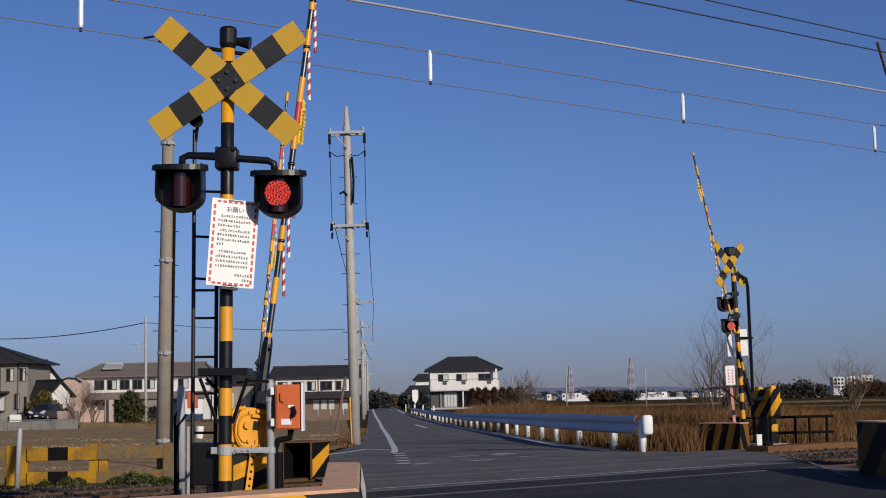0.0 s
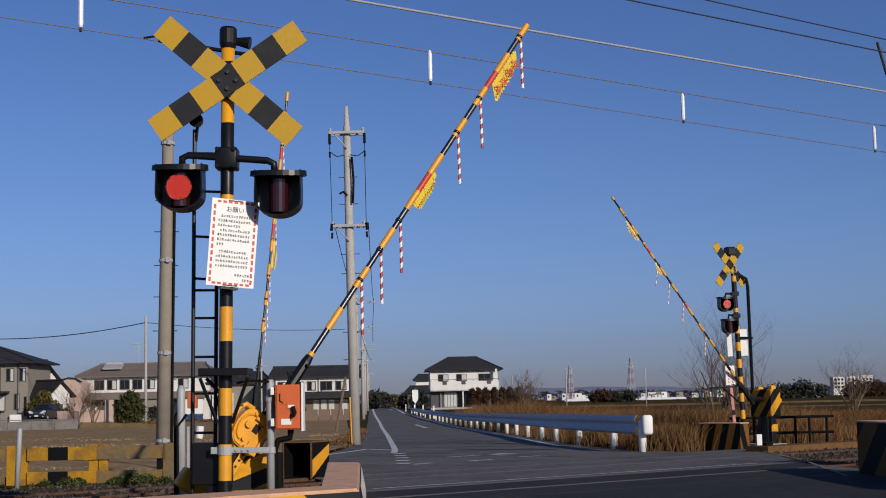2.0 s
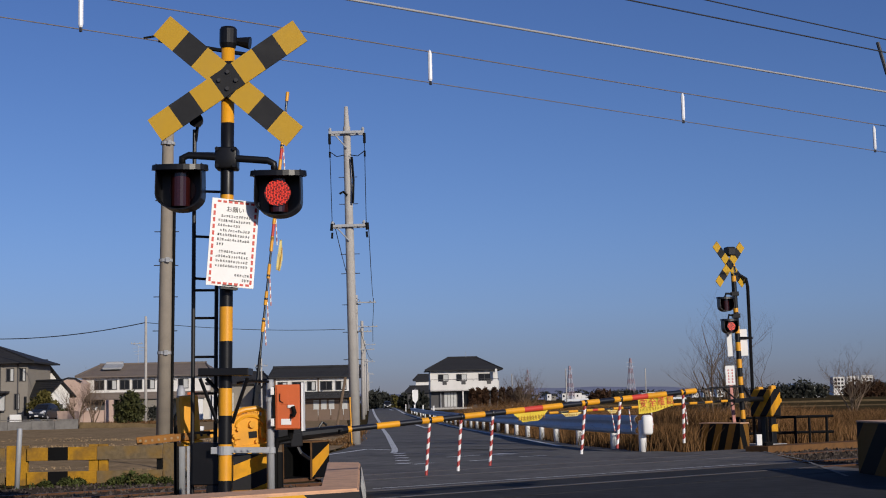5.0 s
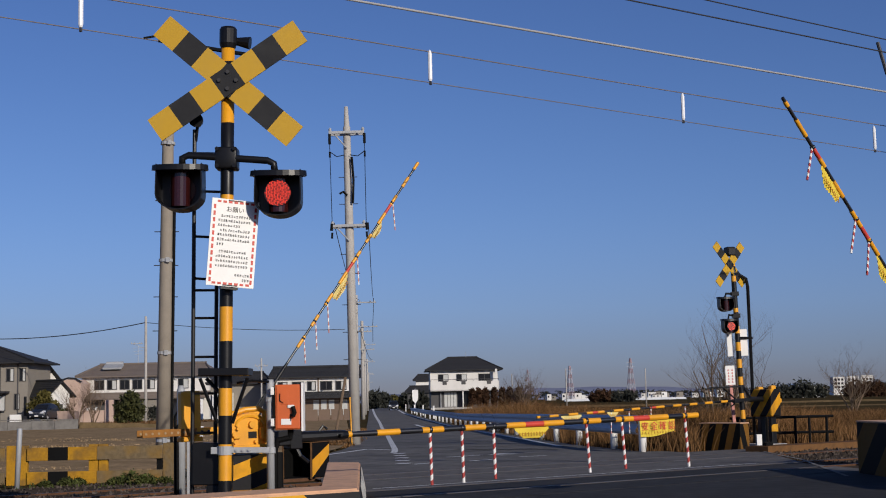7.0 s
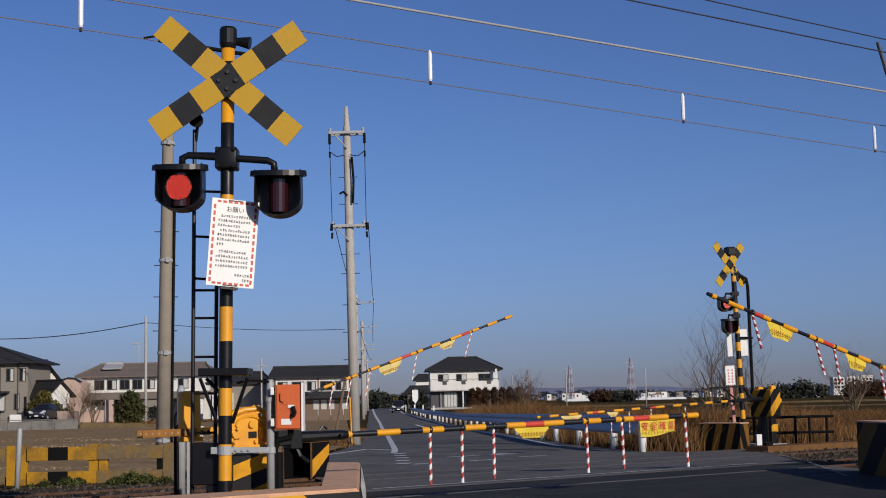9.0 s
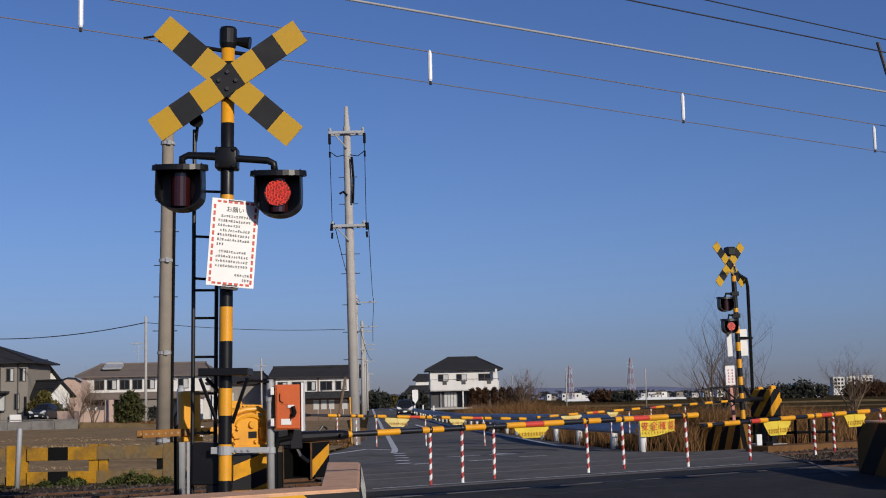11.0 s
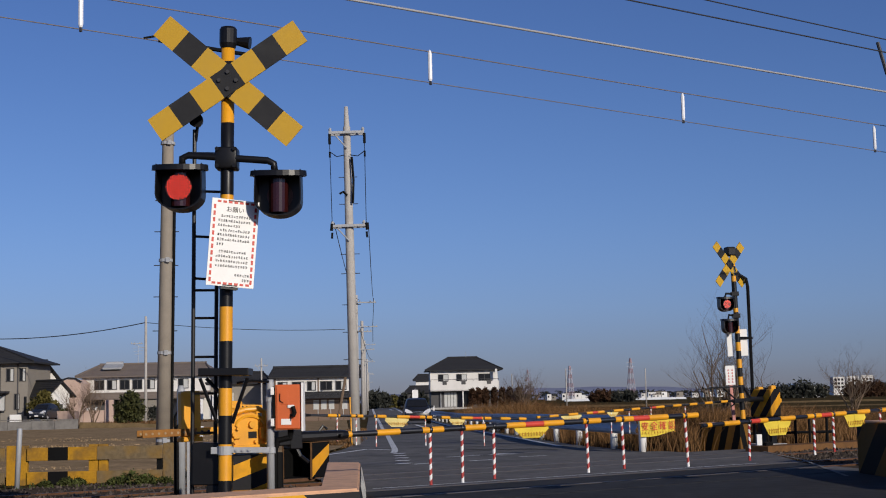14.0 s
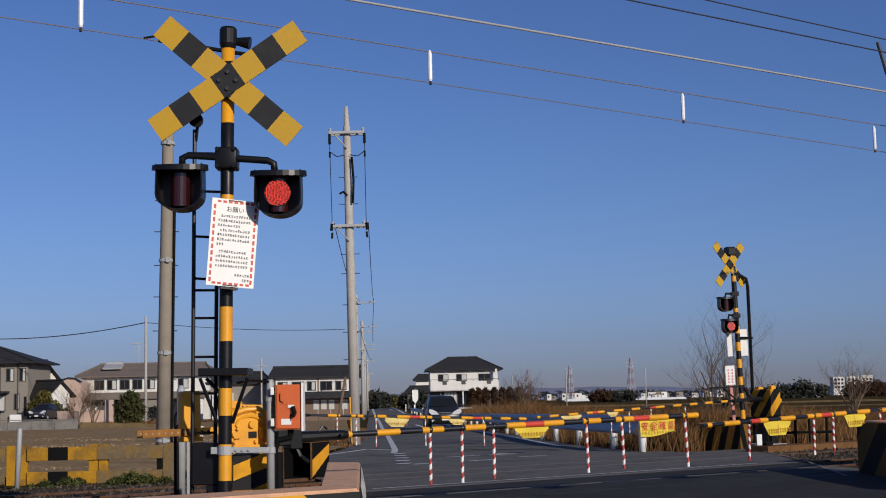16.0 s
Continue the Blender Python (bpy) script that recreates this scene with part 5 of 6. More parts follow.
rnd = random.Random(11)
spots = []
for _ in range(7000):
    y = 26.4 + 62 * rnd.random() ** 1.7
    g = line_x([(3.58, 26.1), (2.8, 30.8), (2.4, 42.6), (1.42, 66.6), (-0.26, 94.6)], y)
    x = g + 0.25 + rnd.random() ** 1.3 * (3.2 + 0.08 * y)
    n = noise.noise((x * 0.35, y * 0.18, 1.0))
    if n < -0.22 and rnd.random() < 0.6:
        continue
    if y < 29.3 and 4.5 < x < 10.5:
        continue
    spots.append((x, y, 0.75 + 0.6 * n + (0.25 if x > g + 1.4 else -0.25)))
for _ in range(5000):
    x = rnd.uniform(6.0, 16.0)
    y = 29.4 + 12 * rnd.random() ** 1.5 + (x - 6.5) * 0.55
    n = noise.noise((x * 0.4, y * 0.3, 5.0))
    spots.append((x, y, 0.85 + 0.45 * n))
for _ in range(2600):
    y = rnd.uniform(52, 92)
    g = line_x([(2.1, 50.6), (1.42, 66.6), (-0.26, 94.6)], y)
    x = g + 0.4 + rnd.random() * (0.055 * y + 0.8)
    n = noise.noise((x * 0.5, y * 0.12, 7.0))
    spots.append((x, y, 1.45 + 0.8 * n))
grass("dry_reeds", spots, M["straw"], "tall dry brown reeds and grass beside the road", 21, 0.22, 0.80, 0.0065, 13)
spots = []
for _ in range(700):
    y = 34.0 + 40 * rnd.random() ** 1.6
    x = line_x(LEFT_EDGE, y) - 0.05 - abs(rnd.gauss(0, 0.28)) - 0.1
    spots.append((x, y, 0.20))
for _ in range(900):
    spots.append((rnd.uniform(-24.6, -18.6), 94.6 + rnd.random() * 1.2, 0.75))
for _ in range(420):
    spots.append((rnd.uniform(-30, -9), rnd.uniform(118, 126), 0.55))
grass("dry_grass", spots, M["straw"], "short dry grass along the road edge and field bank", 22, 0.2, 0.6, 0.014, 6)
spots = []
for _ in range(900):
    x = rnd.uniform(-6.6, -2.4)
    y = 18.35 + rnd.random() * 0.9 + (x + 4) * 0.1
    n = noise.noise((x * 1.6, y * 1.3, 2.0))
    if n > 0.38 or rnd.random() < 0.05:
        spots.append((x, y, 0.5 + 0.9 * max(0, n)))
grass("weeds", spots, M["weed"], "low green weeds growing by the fence and track", 23, 0.03, 0.14, 0.009, 6)
# clods on the bare field
vs, fs = [], []
for _ in range(22000):
    y = 20.8 + 40 * rnd.random() ** 1.6
    x = line_x(LEFT_EDGE, y) - 0.2 - rnd.random() ** 1.2 * (6 + 0.35 * y)
    s = rnd.uniform(0.014, 0.042) * (1 + y * 0.01)
    n = len(vs)
    z = gz(y) + 0.02
    vs += [(x + rnd.uniform(-s, s), y + rnd.uniform(-s, s), z - 0.03) for _ in range(3)] + [(x, y, z + s * rnd.uniform(0.1, 0.38))]
    fs += [(n, n + 1, n + 3), (n + 1, n + 2, n + 3), (n + 2, n, n + 3)]
mesh_stuff("soil_clods", vs, fs, M["soil"], "dry clods of tilled soil", "soil clods")


def branches(bm, p, d, length, r, depth, rnd, up=0.25):
    n = 4
    pts, rs = [p], [r]
    for i in range(n):
        d = (d + Vector((rnd.gauss(0, 0.16), rnd.gauss(0, 0.16), rnd.gauss(up * 0.3, 0.1)))).normalized()
        p = p + d * length / n
        pts.append(p)
        rs.append(r * (1 - 0.55 * (i + 1) / n))
    tube(bm, pts, rs, 5 if depth > 2 else 3, 0, False)
    if depth == 0:
        return
    for k in range(rnd.choice((3, 4, 4, 5))):
        i = rnd.randint(1, n)
        q = pts[i]
        a = rnd.uniform(0, 2 * math.pi)
        side = Vector((math.cos(a), math.sin(a), rnd.uniform(0.2, 1.0)))
        branches(bm, q, (d * 0.7 + side * 0.75).normalized(), length * rnd.uniform(0.5, 0.75), rs[i] * 0.62, depth - 1, rnd, up)


def bare_tree(x, y, height, seed, label, stems=4, r=0.06, depth=4, spread=0.45):
    t = thing("bare_tree", (x, y, gz(y) - 0.05), 0, label, "tree", "bare trees")
    rnd = random.Random(seed)
    for k in range(stems):
        bm = B()
        a = 2 * math.pi * k / stems + rnd.uniform(-0.5, 0.5)
        branches(bm, Vector((0.12 * math.cos(a), 0.12 * math.sin(a), 0)), Vector((spread * math.cos(a), spread * math.sin(a), 1)).normalized(), height * 0.55, r, depth, rnd)
        part("limb", bm, M["bark"], t)
    return t


def leafy(name, x, y, z, parts, material, label, seed, leaf, n, trunk=0.0, category="tree", group="trees"):
    """A crown of many small leaf clumps in uneven lobes; parts: (dx, dz, rx, rz)."""
    t = thing(name, (x, y, z), 0, label, category, group)
    rnd = random.Random(seed)
    if trunk:
        bm = B()
        tube(bm, [(0, 0, -0.3), (0.02 * trunk, 0, trunk * 0.6), (0, 0, trunk)], [0.1 + 0.03 * trunk, 0.08 + 0.02 * trunk, 0.05], 7)
        for k in range(4):
            a = rnd.uniform(0, 6.28)
            tube(bm, [(0, 0, trunk * 0.6), (math.cos(a) * trunk * 0.3, math.sin(a) * trunk * 0.3, trunk * 1.1)], [0.06, 0.02], 5)
        part("trunk", bm, M["bark"], t)
    vs, fs = [], []
    for dx, dz, rx, rz in parts:
        for _ in range(n):
            a, b = rnd.uniform(0, 6.283), math.acos(rnd.uniform(-1, 1))
            k = rnd.random() ** 0.35 * (0.82 + 0.3 * noise.noise((math.cos(a) * 2 + seed, math.sin(a) * 2, b * 2)))
            c = Vector((dx + rx * k * math.sin(b) * math.cos(a), rx * k * math.sin(b) * math.sin(a), dz + rz * k * math.cos(b)))
            m = len(vs)
            for _ in range(3):
                vs.append(tuple(c + Vector((rnd.gauss(0, leaf), rnd.gauss(0, leaf), rnd.gauss(0, leaf)))))
            fs.append((m, m + 1, m + 2))
    me = bpy.data.meshes.new("crown")
    me.from_pydata(vs, [], fs)
    me.materials.append(material)
    ob = new("crown", me)
    ob.parent = t
    return t


for k, (px_, py_, sz) in enumerate(((-4.17, 18.9, 0.17), (-4.02, 19.0, 0.12), (-5.05, 18.9, 0.10), (-4.91, 19.0, 0.09), (-5.30, 18.8, 0.07), (-4.40, 18.9, 0.10), (-3.75, 18.9, 0.09))):
    leafy("weed_clump", px_, py_, -0.02, [(0, sz * 0.6, sz, sz * 0.7), (sz * 0.7, sz * 0.4, sz * 0.6, sz * 0.5), (-sz * 0.6, sz * 0.4, sz * 0.6, sz * 0.45)], M["weed"], "small leafy green weed beside the fence", 80 + k, 0.018, 160, 0.0, "weed", "weed clumps")
bare_tree(7.30, 38, 3.3, 31, "leafless brown shrub tree among the dry reeds", 6, 0.036, 4, 0.30)
bare_tree(9.10, 42, 3.0, 32, "thin leafless shrub beside the far signal", 4, 0.025, 3, 0.4)
bare_tree(5.84, 33, 1.2, 36, "thin leafless shrub by the guard block", 4, 0.02, 3, 0.5)
bare_tree(25.75, 90, 4.0, 33, "leafless tree at the edge of the fields", 5, 0.06, 4, 0.5)
bare_tree(8.36, 150, 4.2, 34, "leafless thicket beside the white house", 7, 0.09, 4, 0.7)
bare_tree(7.77, 152, 3.5, 37, "leafless thicket beside the white house", 7, 0.09, 4, 0.8)
bare_tree(-31.81, 128, 4.0, 35, "leafless garden tree by the long white building", 4, 0.065, 4, 0.6)
bare_tree(-33.49, 129, 4.6, 38, "leafless garden tree by the salmon wall", 4, 0.065, 4, 0.4)

leafy("evergreen_shrub", -24.95, 112, gz(112), [(0, 1.4, 1.2, 1.3), (-0.55, 1.0, 0.85, 1.1), (0.5, 1.0, 0.85, 1.1), (0.1, 2.1, 0.75, 0.7)], M["leaf"], "dense dark evergreen shrub at the field edge", 41, 0.11, 700, 0.8, "shrub", "shrubs")
leafy("garden_palm", -39.3, 138.5, gz(138), [(0, 2.0, 1.1, 1.1), (0.9, 1.5, 0.8, 1.0), (-0.8, 1.6, 0.8, 0.9), (0.1, 2.7, 0.7, 0.5), (0.4, 0.9, 1.0, 0.8)], M["leaf_olive"], "shaggy olive-brown garden tree beside the tiled house", 42, 0.15, 420, 1.8, "tree", "trees")
leafy("evergreen_shrub", -36.12, 134, gz(134), [(0, 0.9, 0.8, 0.8)], M["leaf"], "small dark garden shrub", 43, 0.12, 260, 0.5, "shrub", "shrubs")
leafy("evergreen_shrub", -28.01, 135, gz(135), [(0, 0.8, 0.7, 0.9), (0.6, 0.7, 0.6, 0.7)], M["leaf_far"], "small dark garden shrub", 44, 0.12, 240, 0.5, "shrub", "shrubs")
for k, (px_, w_) in enumerate(((3.5, 0.8), (4.4, 0.85), (5.3, 0.9), (6.5, 0.85), (7.6, 0.9), (8.6, 0.85), (9.9, 1.0))):
    leafy("conifer", px_, 190 + k * 0.4, gz(190) + 0.2, [(0, 1.4, 0.52 * w_, 1.45 * w_), (0, 2.1, 0.36, 0.75)], M["hedge"], "narrow rust-brown garden conifer by the white house", 50 + k, 0.15, 900, 0.5, "conifer", "conifers")
for k, (px_, yy, hw, hh, mt) in enumerate(((-15.71, 330, 3.2, 3.2, "leaf_far"), (-15.71, 300, 1.8, 3.0, "leaf_far"), (-13.95, 345, 2.6, 2.2, "leaf_olive"), (-12.49, 350, 2.0, 2.0, "leaf_olive"), (-8.08, 300, 2.0, 2.4, "leaf_far"), (-4.93, 260, 1.6, 2.2, "leaf_far"),
                                            (45.95, 420, 3.8, 3.0, "hedge"), (52.29, 420, 4.6, 2.8, "leaf_far"), (50.46, 430, 3.0, 2.2, "leaf_far"),
                                            (97.67, 420, 5.0, 3.6, "leaf_far"), (103.41, 430, 4.5, 3.4, "leaf_far"), (105.17, 420, 4.2, 4.6, "leaf_far"), (111.09, 430, 5.0, 3.6, "leaf_far"), (107.56, 440, 4.0, 3.0, "leaf_far"), (124.75, 430, 5.0, 4.0, "hedge"), (126.02, 420, 4.5, 4.2, "hedge"), (132.43, 430, 4.0, 3.6, "leaf_far"))):
    leafy("far_tree", px_, yy, gz(yy) + 0.4, [(0, hh * 0.5, hw, hh * 0.8), (-hw * 0.5, hh * 0.35, hw * 0.6, hh * 0.5), (hw * 0.5, hh * 0.4, hw * 0.6, hh * 0.6)], M[mt], "dark tree clump on the far edge of the fields", 60 + k, 0.34, 480, hh * 0.5)


# houses
def window(parent, x0, x1, z0, z1, y, open_curtain=True):
    bm = B()
    t = 0.07
    for a in ((x0, x1, z0, z0 + t), (x0, x1, z1 - t, z1), (x0, x0 + t, z0, z1), (x1 - t, x1, z0, z1), ((x0 + x1) / 2 - t / 2, (x0 + x1) / 2 + t / 2, z0, z1)):
        box(bm, a[0], a[1], y - 0.06, y - 0.005, a[2], a[3])
    w = part("window", bm, M["dark_wall"], parent, "dark framed window")
    for k, (a, b) in enumerate(((x0 + t, (x0 + x1) / 2 - t / 2), ((x0 + x1) / 2 + t / 2, x1 - t))):
        bm = B()
        box(bm, a, b, y - 0.03, y - 0.006, z0 + t, z1 - t)
        part("pane", bm, M["curtain"] if (open_curtain and k == 1) else M["glass"], w)


def roof_hip(parent, x0, x1, y0, y1, z, ridge, inset, mt, over=0.6, thick=0.14, gable=False):
    bm = B()
    x0, x1, y0, y1 = x0 - over, x1 + over, y0 - over, y1 + over
    ym = (y0 + y1) / 2
    base = [(x0, y0), (x1, y0), (x1, y1), (x0, y1)]
    r0, r1 = (x0 + (0 if gable else inset)), (x1 - (0 if gable else inset))
    lo = [bm.verts.new((x, y, z - thick)) for x, y in base]
    hi = [bm.verts.new((x, y, z)) for x, y in base]
    a, b = bm.verts.new((r0, ym, ridge)), bm.verts.new((r1, ym, ridge))
    bm.faces.new((hi[0], hi[1], b, a))
    bm.faces.new((hi[2], hi[3], a, b))
    bm.faces.new((hi[1], hi[2], b))
    bm.faces.new((hi[3], hi[0], a))
    bm.faces.new(lo)
    for i in range(4):
        bm.faces.new((lo[i], lo[(i + 1) % 4], hi[(i + 1) % 4], hi[i]))
    rf = part("roof", bm, mt, parent, "tiled roof")
    bm = B()
    tube(bm, [(r0 - 0.1, ym, ridge + 0.05), (r1 + 0.1, ym, ridge + 0.05)], 0.14, 8)
    if not gable:
        for c, e in (((x0, y0), r0), ((x1, y0), r1)):
            tube(bm, [(e, ym, ridge + 0.03), (c[0], c[1], z + 0.04)], 0.1, 6)
    else:
        for e in (r0, r1):
            tube(bm, [(e, ym, ridge + 0.03), (e, y0, z + 0.04)], 0.1, 6)
    part("ridge", bm, mt, rf)
    # tile courses on the visible slope
    bm = B()
    n = 14
    for i in range(1, n):
        k = i / n
        zz = z + (ridge - z) * k
        yy = y0 + (ym - y0) * k
        ins = 0 if gable else inset * k
        tube(bm, [(x0 + ins, yy, zz + 0.005), (x1 - ins, yy, zz + 0.005)], 0.022, 4)
    part("tile_course", bm, mt, rf)
    return rf


def walls(parent, x0, x1, y0, y1, z0, z1, mt, name="wall"):
    bm = B()
    box(bm, x0, x1, y0, y1, z0, z1)
    return part(name, bm, mt, parent)


# white two-storey house beyond the guardrail
HX, HY, HZ = 3.01, 235, 0.05
h = thing("house", (HX, HY, gz(HY)), 2, "white two-storey house with dark tiled hip roof and balcony", "house", "houses")
walls(h, -5.55, 5.55, 0.0, 9, 0.0, 3.35, M["dark_wall"], "lower_wall")
walls(h, -5.6, 5.6, -0.05, 9.05, 3.35, 6.4, M["plaster"], "upper_wall")
roof_hip(h, -5.6, 5.6, -0.05, 9.05, 6.45, 8.6, 4.0, M["tile"], 0.85)
bm = B()
box(bm, -5.65, 5.75, -1.35, -1.22, 2.95, 4.55)
box(bm, 5.62, 5.75, -1.35, 0.0, 2.95, 4.55)
box(bm, -5.65, -5.52, -1.35, 0.0, 2.95, 4.55)
box(bm, -5.65, 5.75, -1.35, 0.0, 2.95, 3.12)
bal = part("balcony", bm, M["plaster"], h, "white balcony parapet")
bm = B()
tube(bm, [(-5.6, -1.28, 4.85), (5.7, -1.28, 4.85)], 0.04, 6)
for k in range(9):
    tube(bm, [(-5.6 + k * 1.41, -1.28, 4.5), (-5.6 + k * 1.41, -1.28, 4.85)], 0.03, 5)
part("handrail", bm, M["dark_wall"], bal)
for x in (-3.3, -0.2, 4.0):
    bm = B()
    box(bm, x - 0.3, x + 0.4, -1.39, -1.35, 4.0, 4.62)
    box(bm, x - 0.5, x + 0.6, -1.4, -1.345, 4.5, 4.7)
    part("hung_bedding", bm, M["dark_wall"], bal, "dark bedding hung over the parapet")
for x in (-4.3, -1.25):
    window(h, x, x + 1.75, 4.0, 5.75, -0.05)
window(h, 2.4, 4.4, 4.0, 5.75, -0.05, False)
bm = B()
box(bm, 5.1, 5.45, -1.3, -1.0, 4.55, 6.45)
part("pillar", bm, M["plaster"], h)
bm = B()
for k in range(4):
    box(bm, -3.3 + k * 0.52, -2.85 + k * 0.52, -0.05, -0.01, 0.4, 2.75)
part("shutter", bm, M["curtain"], h, "pale sliding shutters")
bm = B()
box(bm, -0.2, 1.0, -0.12, -0.01, 0.2, 2.7)
part("door", bm, M["glass"], h, "dark entrance door")
bm = B()
for x in (-0.35, 1.05):
    box(bm, x, x + 0.2, -1.2, -0.05, 0.0, 2.95)
box(bm, 1.25, 1.7, -0.9, -0.8, 0.7, 2.8)
part("porch_post", bm, M["plaster"], h, "white porch posts")
bm = B()
box(bm, -5.6, 1.0, -1.3, 0.0, -0.4, 0.28)
part("plinth", bm, M["concrete"], h)
bm = B()
tube(bm, [(-3.9, -0.4, 0), (-3.9, -0.4, 2.7)], 0.08, 6)
tube(bm, [(0.6, 4, 8.6), (0.6, 4, 9.6)], 0.03, 5)
part("downpipe", bm, M["galv"], h)

# grey-roofed neighbours between the trees and the white house
h = thing("house", (-4.98, 280, gz(280)), 0, "small dark-roofed house behind the road sign", "house", "houses")
walls(h, -2.6, 3.2, 0, 6, 0, 3.2, M["dark_wall"])
roof_hip(h, -2.6, 3.2, 0, 6, 3.2, 4.4, 1.0, M["tile"], 0.6)
walls(h, -1.0, 3.4, 3, 8, 3.2, 5.6, M["plaster"], "upper_wall")
roof_hip(h, -1.0, 3.4, 3, 8, 5.6, 6.7, 1.0, M["tile"], 0.6)

# beige house at the left edge
h = thing("house", (-43.05, 140, 0.1), 0, "beige two-storey house with dark tiled roof and recessed windows", "house", "houses")
walls(h, -16, -41.09 - -42.87, 0, 8, -0.5, 5.6, M["plaster_dim"])
roof_hip(h, -16, -41.09 - -42.87, 0, 8, 5.6, 7.9, 6.4, M["tile"], 0.8)
for a, b, z0, z1 in ((-0.35, 0.45, 3.7, 5.0), (0.95, 1.6, 3.7, 5.0), (0.45, 1.0, 0.9, 2.5)):
    window(h, a, b, z0, z1, 0.0)
bm = B()
box(bm, 1.45, 1.7, -0.08, 0.0, 0.3, 2.2)
part("door", bm, M["glass"], h)
bm = B()
for x in (-1.0, 0.75):
    box(bm, x, x + 0.12, -0.06, 0.0, -0.3, 5.6)
part("pilaster", bm, M["dark_wall"], h, "dark vertical strips")
bm = B()
box(bm, -6.0, 0.0, -1.6, 0.0, 2.55, 2.75)
part("canopy", bm, M["tile"], h, "dark lean-to canopy")
window(h, -1.6, -0.3, 0.8, 2.4, -0.3)
bm = B()
box(bm, 0.2, 1.3, -0.6, -0.2, -0.3, 0.45, 0, None, 0.03)
part("air_conditioner", bm, M["white"], h, "white outdoor air conditioner")

# two tiled houses with white gables turned towards the road
def gable_house(x, y, z, rz, w, length, eave, ridge, label):
    """A gable end in the local xz plane at y = 0, the roof running back along y."""
    h = thing("house", (x, y, z), rz, label, "house", "houses")
    bm = B()
    prism(bm, [(-w / 2, 0), (w / 2, 0), (w / 2, eave), (0, ridge), (-w / 2, eave)], 0, length)
    part("wall", bm, M["plaster"], h, "white plaster gable wall")
    slope = (ridge - eave) / (w / 2)
    over = w / 2 + 0.45
    for side in (-1, 1):
        bm = B()
        prism(bm, [(0, ridge + 0.02), (side * over, ridge + 0.02 - slope * over), (side * over, ridge + 0.17 - slope * over), (0, ridge + 0.17)], -0.55, length + 0.5)
        slab = part("roof_slope", bm, M["tile"], h, "dark tiled roof slope")
        for k in range(1, 8):
            bm = B()
            xx = side * over * k / 8
            zz = ridge + 0.18 - slope * abs(xx)
            tube(bm, [(xx, -0.55, zz), (xx, length + 0.5, zz)], 0.028, 4)
            part("tile_course", bm, M["tile"], slab)
    bm = B()
    tube(bm, [(0, -0.65, ridge + 0.2), (0, length + 0.6, ridge + 0.2)], 0.12, 8)
    part("ridge", bm, M["tile"], h)
    return h


gable_house(-42.2, 148.5, -0.4, 58, 5.6, 8, 3.7, 6.3, "white-walled house with a steep dark gable roof")
out = gable_house(-38.3, 140.5, -0.4, 52, 2.5, 4.2, 2.9, 4.05, "small white gabled outbuilding with dark roof tiles")
# dark plate on the gable draws the shade inside an open door
bm = B()
box(bm, -0.75, 0.45, -0.03, 0.0, 0.1, 1.9)
part("doorway_shade", bm, M["dark_wall"], out, "dark plate for the shade inside the door opening")
h = thing("shed", (-38.49, 146, -0.1), 0, "salmon-coloured shed with a rounded dark roof edge", "shed")
bm = B()
prism(bm, [(-0.9, -0.2), (0.9, -0.2), (0.9, 3.7), (0.4, 4.1), (-0.4, 4.15), (-0.9, 4.0)], 0, 6)
part("wall", bm, M["pink_wall"], h)
bm = B()
tube(bm, [(-1.5, -0.1, 3.9), (-0.4, -0.1, 4.25), (0.4, -0.1, 4.2), (1.0, -0.1, 3.8)], 0.09, 6)
part("roof_edge", bm, M["tile"], h)

# long white building with a row of windows
LX = -32.20
h = thing("long_building", (LX, 150, -0.2), 0, "long white two-storey building with brown roof and window row", "building", "buildings")
walls(h, -6.3, 7.2, 0, 8, -0.2, 4.55, M["plaster"])
roof_hip(h, -6.3, 7.2, 0, 8, 4.55, 5.85, 1.6, M["tile_brown"], 0.55)
for k in range(6):
    window(h, -4.95 + k * 1.34, -3.9 + k * 1.34, 3.1, 4.15, 0.0, k % 3 == 1)
window(h, 3.9, 5.0, 3.1, 4.15, 0.0)
bm = B()
prism(bm, [(-6.8, 2.05), (7.4, 2.05), (7.4, 2.2), (-6.8, 2.2)], -2.6, -2.4)
for i in range(6):
    box(bm, -6.8, 7.4, -2.4 + i * 0.4, -2.0 + i * 0.4, 2.2 + i * 0.1, 2.32 + i * 0.1)
part("lean_to_roof", bm, M["tile_brown"], h, "brown lean-to roof")
for a, b, m in ((-6.2, -5.4, "pink_wall"), (-1.9, -0.7, "pink_wall"), (0.6, 3.4, "plaster_dim"), (4.6, 6.9, "white")):
    bm = B()
    box(bm, a, b, -2.35, -2.2, -0.2, 2.1)
    part("lower_panel", bm, M[m], h)
# solid dark box draws the shade under the carport
bm = B()
box(bm, -5.4, -1.9, -1.4, -0.02, -0.2, 2.05)
part("carport_shade", bm, M["dark_wall"], h, "dark box for the shade in the carport")
bm = B()
box(bm, -4.4, -2.4, 1.2, 2.6, -0.1, 0.1, 0, pose(0, 0, 5.0, 18, 0, 0), 0.03)
tube(bm, [(-4.3, 2.6, 5.95), (-2.5, 2.6, 5.95)], 0.22, 10)
part("water_heater", bm, M["galv"], h, "grey solar water heater")
bm = B()
tube(bm, [(-1.2, 4, 5.8), (-1.2, 4, 7.9)], 0.03, 5)
for k in range(3):
    tube(bm, [(-1.8 + 0.1 * k, 4, 7.6 - 0.35 * k), (-0.6 - 0.1 * k, 4, 7.7 - 0.35 * k)], 0.02, 4)
